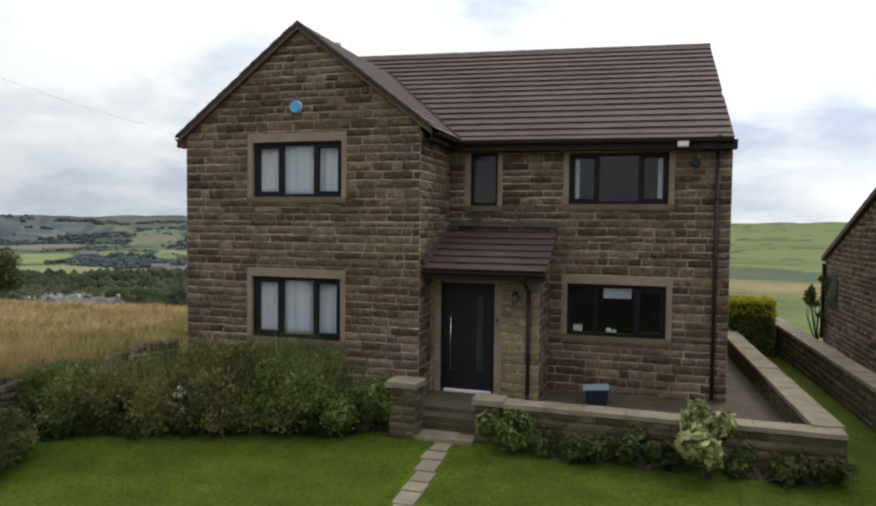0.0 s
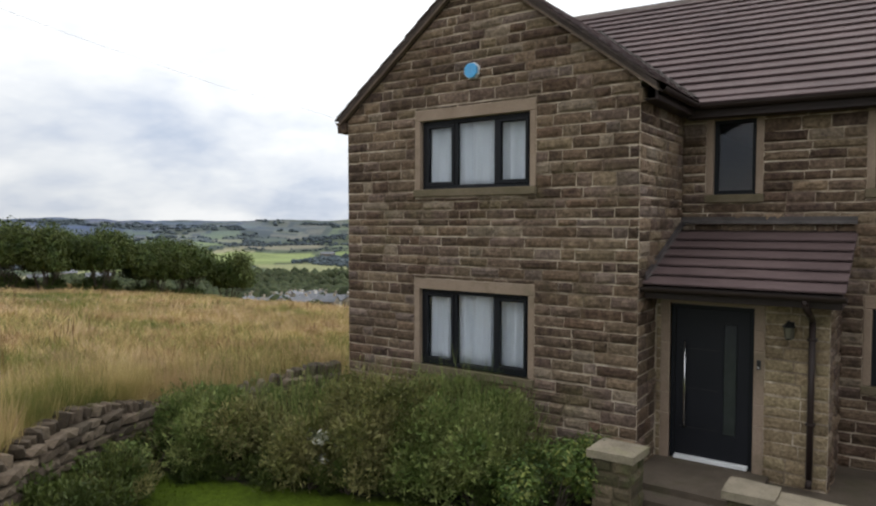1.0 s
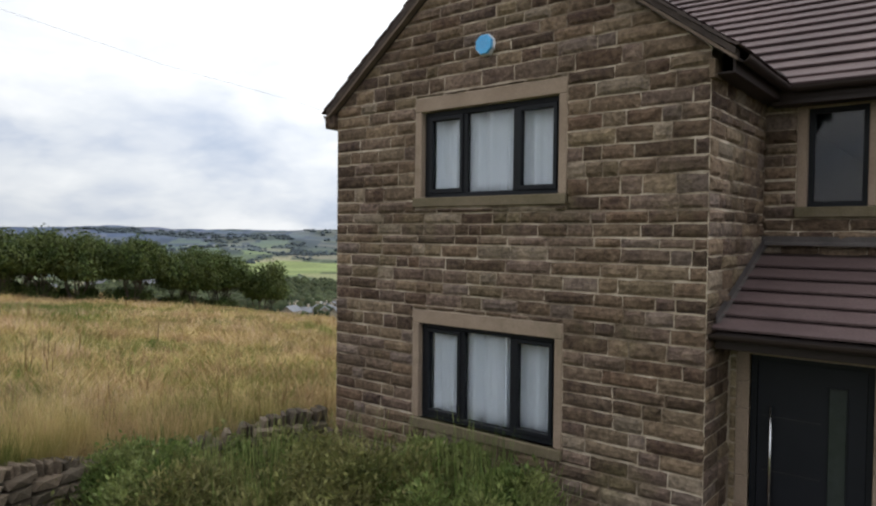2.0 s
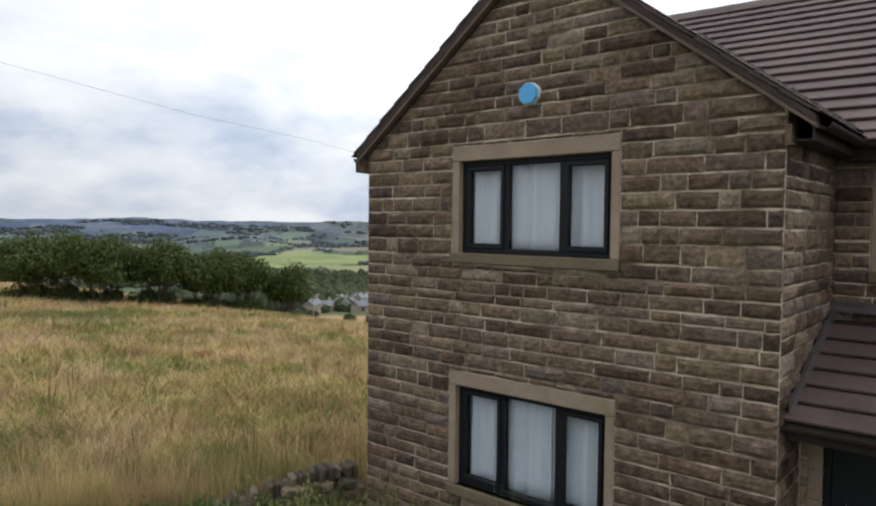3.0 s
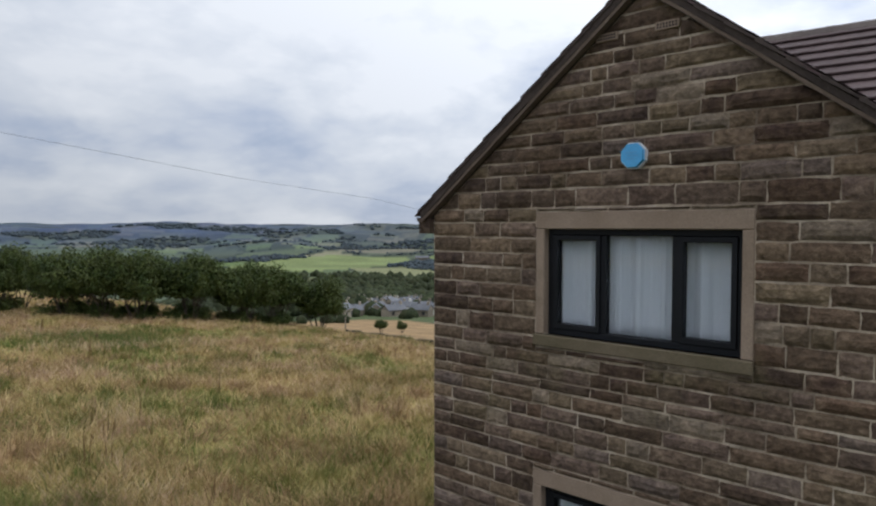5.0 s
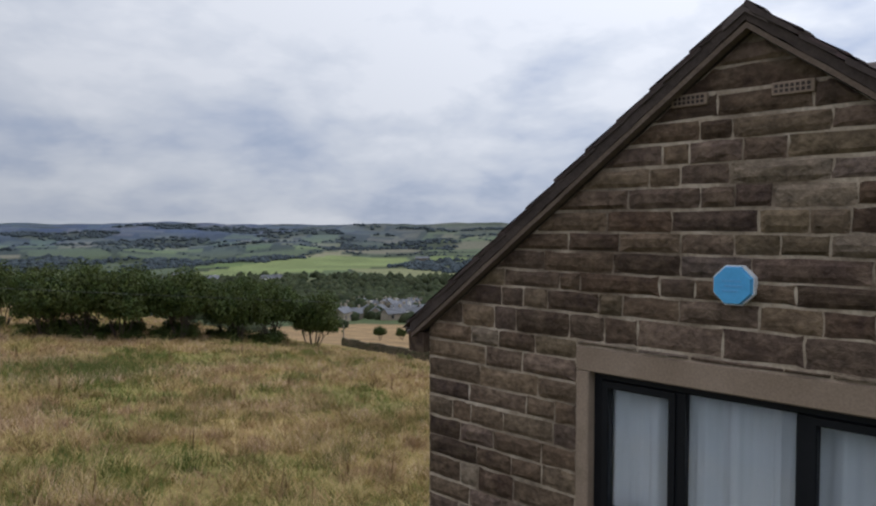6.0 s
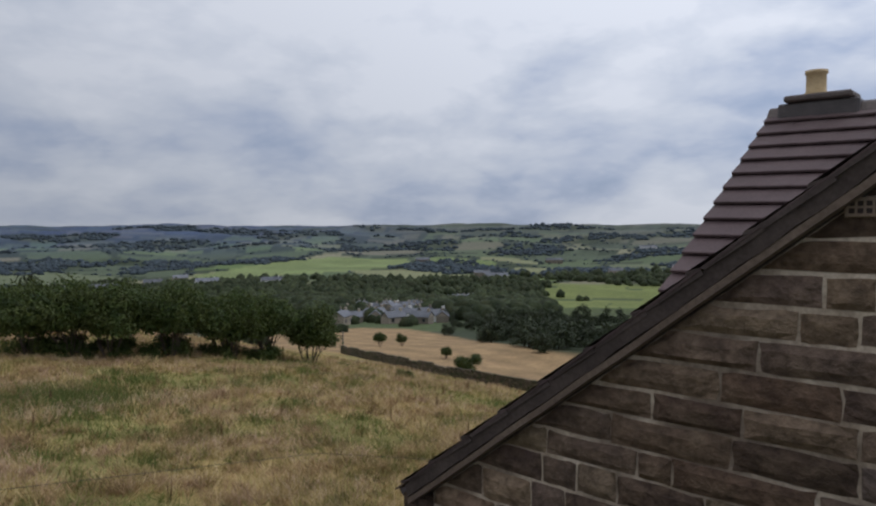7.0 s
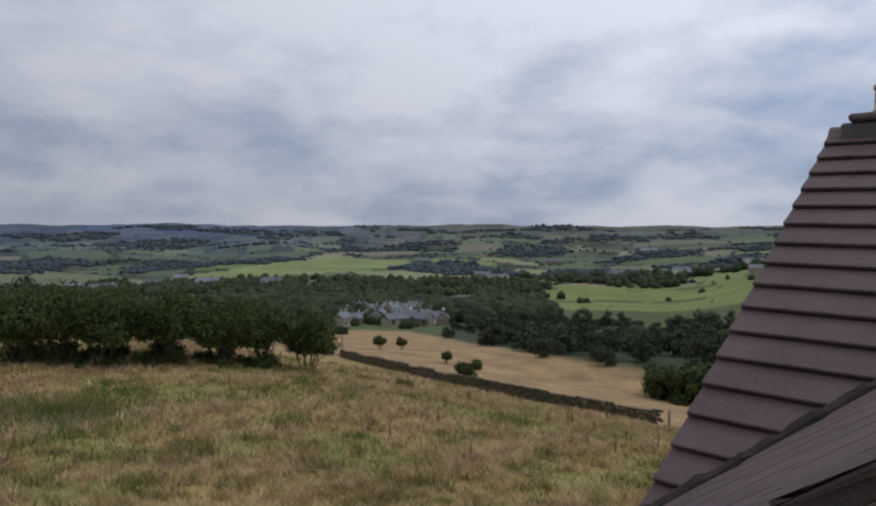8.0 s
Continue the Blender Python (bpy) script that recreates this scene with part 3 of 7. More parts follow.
def build_ground():
    radii = [0.002]
    while radii[-1] < 45:
        radii.append(radii[-1] + 0.28 + 0.012 * radii[-1])
    while radii[-1] < 4700:
        radii.append(radii[-1] * 1.032)
    ang = np.concatenate([np.arange(-30, 88, 0.22), np.arange(88, 330, 2.0)])
    R, A = np.meshgrid(np.array(radii), np.radians(ang), indexing="ij")
    X, Y = CX - np.sin(A) * R, CY + np.cos(A) * R
    nr, na = R.shape
    x, y = np.r_[X.ravel(), CX], np.r_[Y.ravel(), CY]
    z = ground_z(x, y)
    i, j = np.meshgrid(np.arange(nr - 1), np.arange(na), indexing="ij")
    j2 = (j + 1) % na
    faces = np.stack([i * na + j, i * na + j2, (i + 1) * na + j2, (i + 1) * na + j], -1).reshape(-1, 4)
    me = mesh_np("ground", np.stack([x, y, z], 1), faces[:, ::-1], ground_material(), True)
    # cover colours
    r, az = np.hypot(x - CX, y - CY), azimuth(x, y)
    idx, edge = nearest_field(x, y)
    col = FIELD_COL[idx].copy()
    hedge = (edge < np.clip(r * 0.012, 3, 14)) & (r > 120)
    col[hedge] = (0.040, 0.052, 0.028)
    # far ground drifts to blue-grey: distance haze put into the cover colour
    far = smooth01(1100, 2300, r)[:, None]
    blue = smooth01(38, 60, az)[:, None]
    haze_tone = (np.array([(0.074, 0.086, 0.078)]) * (1 - blue) + np.array([(0.052, 0.074, 0.150)]) * blue) * (1 + 0.25 * waves(x, y, 500, 41, 3))[:, None]
    col = col * (1 - 0.75 * far) + haze_tone * 0.75 * far
    for sec, c in (((258, 810, 13, 35.5), (0.150, 0.172, 0.050)), ((520, 640, 53, 60), (0.10, 0.15, 0.06)), ((520, 640, 40, 46), (0.085, 0.16, 0.06))):
        s = in_sector(r, az, *sec)
        col[s] = np.array(c) * (1 + 0.20 * waves(x, y, 90, 43, 3))[s, None]
    s = in_sector(r, az, 258, 455, 13, 35.5)
    col[s] = np.array((0.105, 0.140, 0.040)) * (1 + 0.20 * waves(x, y, 90, 43, 3))[s, None]
    s = sunlit_field(r, az)
    col[s] = np.array((0.17, 0.205, 0.078)) * (1 + 0.22 * waves(x, y, 150, 43, 2))[s, None]
    s = in_sector(r, az, 258, 810, 13, 35.5) & ((np.abs(((r - 430 + 22 * waves(x, y, 170, 46, 2)) % 130) - 65) < 4) | ((np.abs(((az - 17 + 1.6 * waves(x, y, 210, 48, 2)) % 8) - 4) < 0.07) & (waves(x, y, 260, 52, 1) > -0.1)))
    col[s] = (0.045, 0.060, 0.030)
    lane = in_sector(r, az, 60, 300, 20, 32.5) & (np.abs(r - 172 - 0.5 * (az - 27)) < 3.2)
    col[lane] = (0.30, 0.27, 0.22)
    green_r = in_sector(r, az, 90, 2000, -40, 10)
    gcol = np.where((np.floor(r / 90 + 0.6 * waves(x, y, 160, 45, 1)) % 2)[:, None] == 0, (0.112, 0.150, 0.042), (0.140, 0.165, 0.058))
    col[green_r] = gcol[green_r]
    s = green_r & (np.abs((r / 90 + 0.6 * waves(x, y, 160, 45, 1)) % 1 - 0.5) > 0.45)
    col[s] = (0.055, 0.075, 0.035)
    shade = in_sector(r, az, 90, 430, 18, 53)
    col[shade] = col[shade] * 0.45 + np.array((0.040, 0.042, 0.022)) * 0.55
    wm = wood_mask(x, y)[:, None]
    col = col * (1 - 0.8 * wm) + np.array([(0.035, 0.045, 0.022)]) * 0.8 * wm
    dry = (0.280, 0.198, 0.077) * (1 + 0.16 * waves(x, y, 12, 47, 3))[:, None]
    greenish = green_amount(x, y)[:, None]
    nettle = np.exp(-(((x + 27.2) / 3.4) ** 2 + ((y - 6.8) / 2.6) ** 2))[:, None]
    meadow = dry * (1 - 0.55 * greenish) + np.array([(0.15, 0.16, 0.045)]) * 0.55 * greenish
    meadow = meadow * (1 - 0.8 * nettle) + np.array([(0.10, 0.13, 0.03)]) * 0.8 * nettle
    beyond = np.array([(0.285, 0.190, 0.095)]) * (1 + 0.22 * waves(x, y, 14, 53, 4))[:, None] * (1 + 0.12 * np.sin(y * 0.9 + x * 0.25))[:, None]
    meadow = np.where((y > wall_line(x))[:, None], beyond, meadow)
    side_field = ((az < 12) & (y > 9.5))[:, None]
    meadow = np.where(side_field, np.array([(0.125, 0.150, 0.050)]) * (1 + 0.25 * waves(x, y, 18, 63, 3))[:, None], meadow)
    tan = ((az < 12) & (r > 42) & (r < 66 + 4 * waves(x, y, 30, 64, 2)))[:, None]
    meadow = np.where(tan, np.array([(0.215, 0.175, 0.080)]) * (1 + 0.2 * waves(x, y, 16, 65, 3))[:, None], meadow)
    rim = field_rim(az)
    t = smooth01(rim + 12, rim + 5, r)[:, None]
    near_field = ((r < rim + 13) & (az > 8) | (r < 60))[:, None]
    col = np.where(near_field, meadow * t + col * (1 - t), col)
    wall_x = np.interp(y, [-6.0, -4.4, -2.6, -0.3], [0.2, -0.85, -1.55, -0.75])
    lawn = ((y < -0.25) & (x > wall_x) & (r < 60)) | ((x > 10.9) & (y < 12) & (r < 60))
    col[lawn] = np.array((0.060, 0.090, 0.006)) * (1 + 0.14 * waves(x, y, 1.7, 57, 3))[lawn, None]
    dark_behind = (smooth01(-10.2, -11.2, y + 0.15 * waves(x, y, 2.0, 59, 2)) * (r < 60))[:, None]      # unseen dark ground behind the garden, added to darken the panes' reflections
    col = col * (1 - dark_behind) + np.array([(0.055, 0.052, 0.050)]) * dark_behind
    soil = (y > -1.0 - 0.36 * (4.8 - x)) & (y < 0) & (x > wall_x) & (x < 4.7)
    col[soil] = (0.030, 0.027, 0.017)
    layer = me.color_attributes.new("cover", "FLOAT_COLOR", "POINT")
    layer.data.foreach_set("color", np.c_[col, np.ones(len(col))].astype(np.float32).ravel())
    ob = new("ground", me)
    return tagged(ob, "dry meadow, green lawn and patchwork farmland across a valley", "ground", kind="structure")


build_ground()


def gz(x, y):
    return float(ground_z(np.array([x]), np.array([y]))[0])


# ---- the house ----
GX, GC, GEAVE, GSLOPE = 4.88, 2.50, 4.895, 0.765          # projecting gable: width, centre, roof height over the side wall, slope
MX, MY, MBACK = 10.17, 1.86, 9.60                         # main block: right end, front wall, back wall
EAVE_Y, EAVE_Z, RIDGE_Y, RIDGE_Z = 1.60, 4.85, 5.72, 7.60
MSLOPE = (RIDGE_Z - EAVE_Z) / (RIDGE_Y - EAVE_Y)
PY, PX = 0.68, 6.92                                       # porch: front wall, right end
PZ0, PZ1, PE = 2.36, 3.08, 0.16                           # porch roof: eave height, top height, eave line

house = thing("house", "two-storey sandstone house with a projecting gable and brown tiled roof", "house")


def stone_units(count=10, seed=3):
    """Unit pitched-face blocks, 1 x 1 x 1, face towards -y, back at y = 0: a chiselled margin and a bulging, uneven face."""
    r, out = random.Random(seed), []
    for _ in range(count):
        us, ws = [0, r.uniform(0.10, 0.2), r.uniform(0.4, 0.6), r.uniform(0.8, 0.9), 1], [0, r.uniform(0.2, 0.34), r.uniform(0.62, 0.78), 1]
        vs, fs = [], []
        for k, w in enumerate(ws):
            for i, u in enumerate(us):
                rim = i in (0, 4) or k in (0, 3)
                deep = r.uniform(0.03, 0.22) if rim else r.uniform(0.66, 1.0) * (1.0 if k == 2 else 0.86)
                vs.append((u + r.uniform(-0.016, 0.016), -deep, w + r.uniform(-0.05, 0.05)))
        for k in range(3):
            for i in range(4):
                a = k * 5 + i
                fs.append((a, a + 1, a + 6, a + 5))
        edge = [0, 1, 2, 3, 4, 9, 14, 19, 18, 17, 16, 15, 10, 5]
        base = len(vs)
        for e in edge:
            vs.append((vs[e][0], 0.0, vs[e][2]))
        n = len(edge)
        for q in range(n):
            fs.append((edge[q], base + q, base + (q + 1) % n, edge[(q + 1) % n]))
        out.append((np.array(vs, float), np.array(fs, int)))
    return out


UNITS = stone_units()
UNIT_MESH = [mesh_np("stone_block", v, f, M_STONE) for v, f in UNITS]
BUFF_MESH = [mesh_np("stone_block", v, f, M_BUFF) for v, f in UNITS]
GARDEN_MESH = [mesh_np("wall_stone", v, f, M_GARDEN_STONE) for v, f in UNITS]


def courses(z0, z1, mean, r):
    zs = [z0]
    while zs[-1] < z1 - 0.06:
        zs.append(zs[-1] + mean * r.choice((0.78, 0.9, 0.97, 1.0, 1.04, 1.12, 1.28)))
    k = (z1 - z0) / (zs[-1] - z0)
    return [z0 + (z - z0) * k for z in zs]


def lay_stones(parent, frame_m, width, z0, z1, openings, limit, seed, proud=(0.014, 0.044), span=None, near=None, mean=0.148, lengths=(0.16, 0.60), cap=300, meshes=None, name="stone_block", joint=0.0115, raked=False, beds=None):
    """Coursed blocks on a wall plane; span(z) gives the ends of a course, near(x, z) which blocks are pieces of their own."""
    r = random.Random(seed)
    meshes = meshes or UNIT_MESH
    rest, made = [], 0
    zs = beds or courses(z0, z1, mean, r)
    for a, b in zip(zs, zs[1:]):
        x0, x1 = span((a + b) / 2) if span else (0.0, width)
        runs, slips = [(x0, x1)], []
        for ox0, ox1, oz0, oz1 in openings:
            if b - 0.02 > oz0 and a + 0.02 < oz1:
                cut = []
                for p, q in runs:
                    if ox1 <= p or ox0 >= q:
                        cut.append((p, q))
                    else:
                        cut += [(p, ox0)] if ox0 - p > 0.03 else []
                        cut += [(ox1, q)] if q - ox1 > 0.03 else []
                runs = cut
                if b - oz1 > 0.025:
                    slips.append((max(ox0, x0), min(ox1, x1), oz1, b))
                if oz0 - a > 0.025:
                    slips.append((max(ox0, x0), min(ox1, x1), a, oz0))
        bed_a, bed_b = a, b
        for p, q, a, b in [(p, q, bed_a, bed_b) for p, q in runs] + slips:
            x = p
            while x < q - 0.005:
                w = r.uniform(*lengths)
                if q - x - w < 0.12:
                    w = q - x
                k = r.randrange(len(UNITS))
                ta, tb = joint * r.uniform(0.45, 1.15), joint * r.uniform(0.45, 1.15)
                ends = (x <= x0 + 1e-6, x + w >= x1 - 1e-6)
                if raked and any(ends) and span(b) != span(a):
                    # an end block, cut along the rake
                    uv, deep = UNITS[k][0].copy(), r.uniform(*proud)
                    zz = a + ta + uv[:, 2] * (b - a - ta - tb)
                    lo = np.array([span(q_)[0] if ends[0] else x for q_ in zz]) + joint / 2
                    hi = np.array([span(q_)[1] if ends[1] else x + w for q_ in zz]) - joint / 2
                    lo, hi = np.minimum(lo, hi - 0.004), hi
                    uv = np.stack([lo + uv[:, 0] * (hi - lo), uv[:, 1] * deep, zz], 1)
                    piece(name, mesh_np(name, uv, UNITS[k][1], M_STONE), parent, frame_m)
                    x += w
                    continue
                m = frame_m @ Matrix.Translation((x + joint / 2, 0, a + ta)) @ Matrix.Diagonal((max(w - joint, 0.02), r.uniform(*proud), b - a - ta - tb, 1))
                if made < cap and (near is None or near(x + w / 2, (a + b) / 2)):
                    piece(name, meshes[k], parent, m)
                    made += 1
                else:
                    rest.append((UNITS[k][0], UNITS[k][1], m))
                x += w
    if rest:
        join_boxes("stonework", rest, meshes[0].materials[0], parent, "coursed pitched-face sandstone blocks")


def panel(bm, x0, x1, z0, z1, y0, y1, openings):
    """A wall with thickness between y0 and y1 and real openings through it."""
    xs = sorted({x0, x1, *(v for o in openings for v in o[:2])})
    zs = sorted({z0, z1, *(v for o in openings for v in o[2:])})

    def solid(i, k):
        if i < 0 or k < 0 or i >= len(xs) - 1 or k >= len(zs) - 1:
            return False
        cx, cz = (xs[i] + xs[i + 1]) / 2, (zs[k] + zs[k + 1]) / 2
        return not any(o[0] < cx < o[1] and o[2] < cz < o[3] for o in openings)

    for i in range(len(xs) - 1):
        for k in range(len(zs) - 1):
            if not solid(i, k):
                continue
            a, b, c, d = xs[i], xs[i + 1], zs[k], zs[k + 1]
            quad(bm, [(a, y0, c), (b, y0, c), (b, y0, d), (a, y0, d)])
            quad(bm, [(a, y1, c), (a, y1, d), (b, y1, d), (b, y1, c)])
            if not solid(i - 1, k):
                quad(bm, [(a, y0, c), (a, y0, d), (a, y1, d), (a, y1, c)])
            if not solid(i + 1, k):
                quad(bm, [(b, y0, c), (b, y1, c), (b, y1, d), (b, y0, d)])
            if not solid(i, k - 1):
                quad(bm, [(a, y0, c), (a, y1, c), (b, y1, c), (b, y0, c)])
            if not solid(i, k + 1):
                quad(bm, [(a, y0, d), (b, y0, d), (b, y1, d), (a, y1, d)])


# openings as (x0, x1, z0, z1)
W_UP = (1.485, 3.355, 3.585, 4.615)
W_LOW = (1.465, 3.340, 0.915, 2.070)
W_SMALL = (5.305, 5.870, 3.48, 4.535)
W_RIGHT = (7.265, 9.095, 3.515, 4.49)
W_KITCHEN = (7.270, 9.100, 0.995, 1.985)
DOOR = (5.085, 6.105, -0.02, 2.03)
JAMB, LINTEL, SILL = 0.095, 0.165, 0.13


def surround(o, jamb=JAMB, lintel=LINTEL, sill=SILL):
    return (o[0] - jamb, o[1] + jamb, o[2] - sill, o[3] + lintel)


TH = 0.30
bm = bmesh.new()
RAKE = GEAVE - 0.135                                      # the wall's rake starts this high at its left end
panel(bm, 0, GX, -0.6, RAKE, 0, TH, [W_UP, W_LOW])
top = RAKE + GC * GSLOPE
for y, flip in ((0, False), (TH, True)):
    pts = [(0, y, RAKE), (GX, y, RAKE), (GX, y, RAKE + (2 * GC - GX) * GSLOPE), (GC, y, top)]
    quad(bm, pts[::-1] if flip else pts)
gable_wall = part("gable_wall", bm, M_MORTAR, house, "front gable wall of coursed sandstone blocks")


def gable_span(z):
    inset = max((z - RAKE) / GSLOPE, 0.0)
    return inset, max(min(GX, 2 * GC - inset), inset + 0.01)


# bed joints of the gable, from the plinth to the apex
BEDS = [-0.45, -0.29, -0.13, 0.03, 0.18, 0.33, 0.48, 0.64, 0.79, 0.94, 1.09, 1.24, 1.395, 1.54, 1.67, 1.815, 1.965, 2.14, 2.29, 2.44, 2.575, 2.735, 2.88, 3.03, 3.135, 3.27, 3.40, 3.55,
        3.735, 3.895, 4.05, 4.215, 4.37, 4.525, 4.68, 4.82, 5.00, 5.149, 5.28, 5.42, 5.55, 5.692, 5.829, 5.956, 6.092, 6.216, 6.361, 6.504, top - 0.05]
lay_stones(gable_wall, Matrix.Identity(4), GX, -0.45, top - 0.05, [surround(W_UP), surround(W_LOW)], None, 11, span=gable_span, raked=True, beds=BEDS, near=lambda x, z: z > 3.1 and (x < 4.2 or z > 4.6))

# left side wall, back wall, right side wall
bm = bmesh.new()
add_box(bm, 0, TH, TH, MBACK, -0.6, 4.66)
part("side_wall", bm, M_STONE, house)
bm = bmesh.new()
add_box(bm, MX - TH, MX, MY + TH, MBACK, -0.6, 4.66)
part("side_wall", bm, M_STONE, house)
for x in (0.0, MX - TH):
    bm = bmesh.new()
    lo, hi = MY + 0.02, MBACK
    a = [(x, lo, 4.66), (x, hi, 4.66), (x if x < 1 else x - 0.3, RIDGE_Y, (4.6 if x < 1 else 4.4) + (RIDGE_Y - lo) * MSLOPE)]
    quad(bm, a)
    quad(bm, [(p[0] + TH, p[1], p[2]) for p in a][::-1])
    part("end_gable", bm, M_STONE, house)
bm = bmesh.new()
panel(bm, 0, MX, -0.6, 4.66, MBACK - TH, MBACK, [])
part("back_wall", bm, M_STONE, house)

# front wall of the main block
bm = bmesh.new()
panel(bm, GX - TH, MX, -0.6, 4.66, MY, MY + TH, [W_SMALL, W_RIGHT, W_KITCHEN])
front_wall = part("front_wall", bm, M_MORTAR, house, "recessed front wall of coursed sandstone blocks")
lay_stones(front_wall, Matrix.Translation((0, MY, 0)), MX, -0.25, 4.64, [surround(W_SMALL), surround(W_RIGHT), surround(W_KITCHEN), (GX, PX - 0.02, -1, 2.9)], None, 12,
           span=lambda z: (GX, MX), near=lambda x, z: x < 8.6 and z > 1.2)

# return of the gable block towards the main wall
bm = bmesh.new()
add_box(bm, GX - TH, GX, TH, MY, -0.6, 4.68)
return_wall = part("return_wall", bm, M_MORTAR, house, "short side wall of the gable block")
m_return = Matrix.Translation((GX, 0, 0)) @ Matrix.Rotation(radians(90), 4, "Z")
lay_stones(return_wall, m_return, MY, -0.3, 4.66, [(PY, MY, -1, 2.4)], None, 13, near=lambda x, z: z > 2.2, lengths=(0.22, 0.5))

# porch walls
bm = bmesh.new()
panel(bm, GX, PX, -0.4, 2.30, PY, PY + 0.22, [(DOOR[0], DOOR[1], -0.4, DOOR[3])])
porch_wall = part("porch_wall", bm, M_MORTAR, house, "porch front wall of lighter sandstone blocks")
lay_stones(porch_wall, Matrix.Translation((0, PY, 0)), PX, -0.2, 2.28, [(DOOR[0] - 0.12, DOOR[1] + 0.12, -1, 2.5)], None, 14, span=lambda z: (GX + 0.02, PX), lengths=(0.2, 0.42), proud=(0.01, 0.022), meshes=BUFF_MESH)
bm = bmesh.new()
add_box(bm, PX - 0.22, PX, PY + 0.22, MY, -0.4, 2.30)
quad(bm, [(PX, PY, 2.30), (PX, MY, 2.30), (PX, MY, PZ1 - 0.12), (PX, PY, 2.34)])
porch_side = part("porch_side_wall", bm, M_MORTAR, house)
lay_stones(porch_side, Matrix.Translation((PX, PY, 0)) @ Matrix.Rotation(radians(90), 4, "Z"), MY - PY, -0.2, 2.28, [], None, 15, lengths=(0.2, 0.42))

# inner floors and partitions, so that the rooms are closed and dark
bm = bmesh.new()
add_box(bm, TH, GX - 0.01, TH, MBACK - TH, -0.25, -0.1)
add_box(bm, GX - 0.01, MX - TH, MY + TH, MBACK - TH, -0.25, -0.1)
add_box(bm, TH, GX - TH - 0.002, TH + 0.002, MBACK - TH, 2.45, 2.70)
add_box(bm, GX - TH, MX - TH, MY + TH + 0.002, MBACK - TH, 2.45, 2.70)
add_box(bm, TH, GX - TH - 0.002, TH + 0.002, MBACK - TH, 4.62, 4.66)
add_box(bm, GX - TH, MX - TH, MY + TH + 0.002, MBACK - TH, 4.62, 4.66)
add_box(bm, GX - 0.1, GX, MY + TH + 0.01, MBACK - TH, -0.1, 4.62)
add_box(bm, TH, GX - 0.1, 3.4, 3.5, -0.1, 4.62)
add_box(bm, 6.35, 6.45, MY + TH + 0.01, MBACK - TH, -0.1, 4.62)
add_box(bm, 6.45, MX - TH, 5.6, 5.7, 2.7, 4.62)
part("inner_structure", bm, M_PLASTER, house, "plain plastered floors and partitions inside, coloured near black for dim rooms")


# ---- windows ----
def dressed(name, x0, x1, y0, y1, z0, z1, parent, material=None, r=0.008):
    return part(name, soft_box(x0, x1, y0, y1, z0, z1, r), material or M_DRESSED, parent)


def ring_frame(x0, x1, y0, y1, z0, z1, t):
    """A rectangular frame in one skin, with mitred corners and an eased inner edge."""
    bm = bmesh.new()
    loops = [(0, y1), (0, y0), (t * 0.82, y0), (t, y0 + 0.012), (t, y1)]
    rings = [[bm.verts.new(p) for p in ((x0 + d, y, z0 + d), (x1 - d, y, z0 + d), (x1 - d, y, z1 - d), (x0 + d, y, z1 - d))] for d, y in loops]
    for a, b in zip(rings, rings[1:] + rings[:1]):
        for k in range(4):
            bm.faces.new((a[k], a[(k + 1) % 4], b[(k + 1) % 4], b[k]))
    bmesh.ops.recalc_face_normals(bm, faces=bm.faces)
    return bm


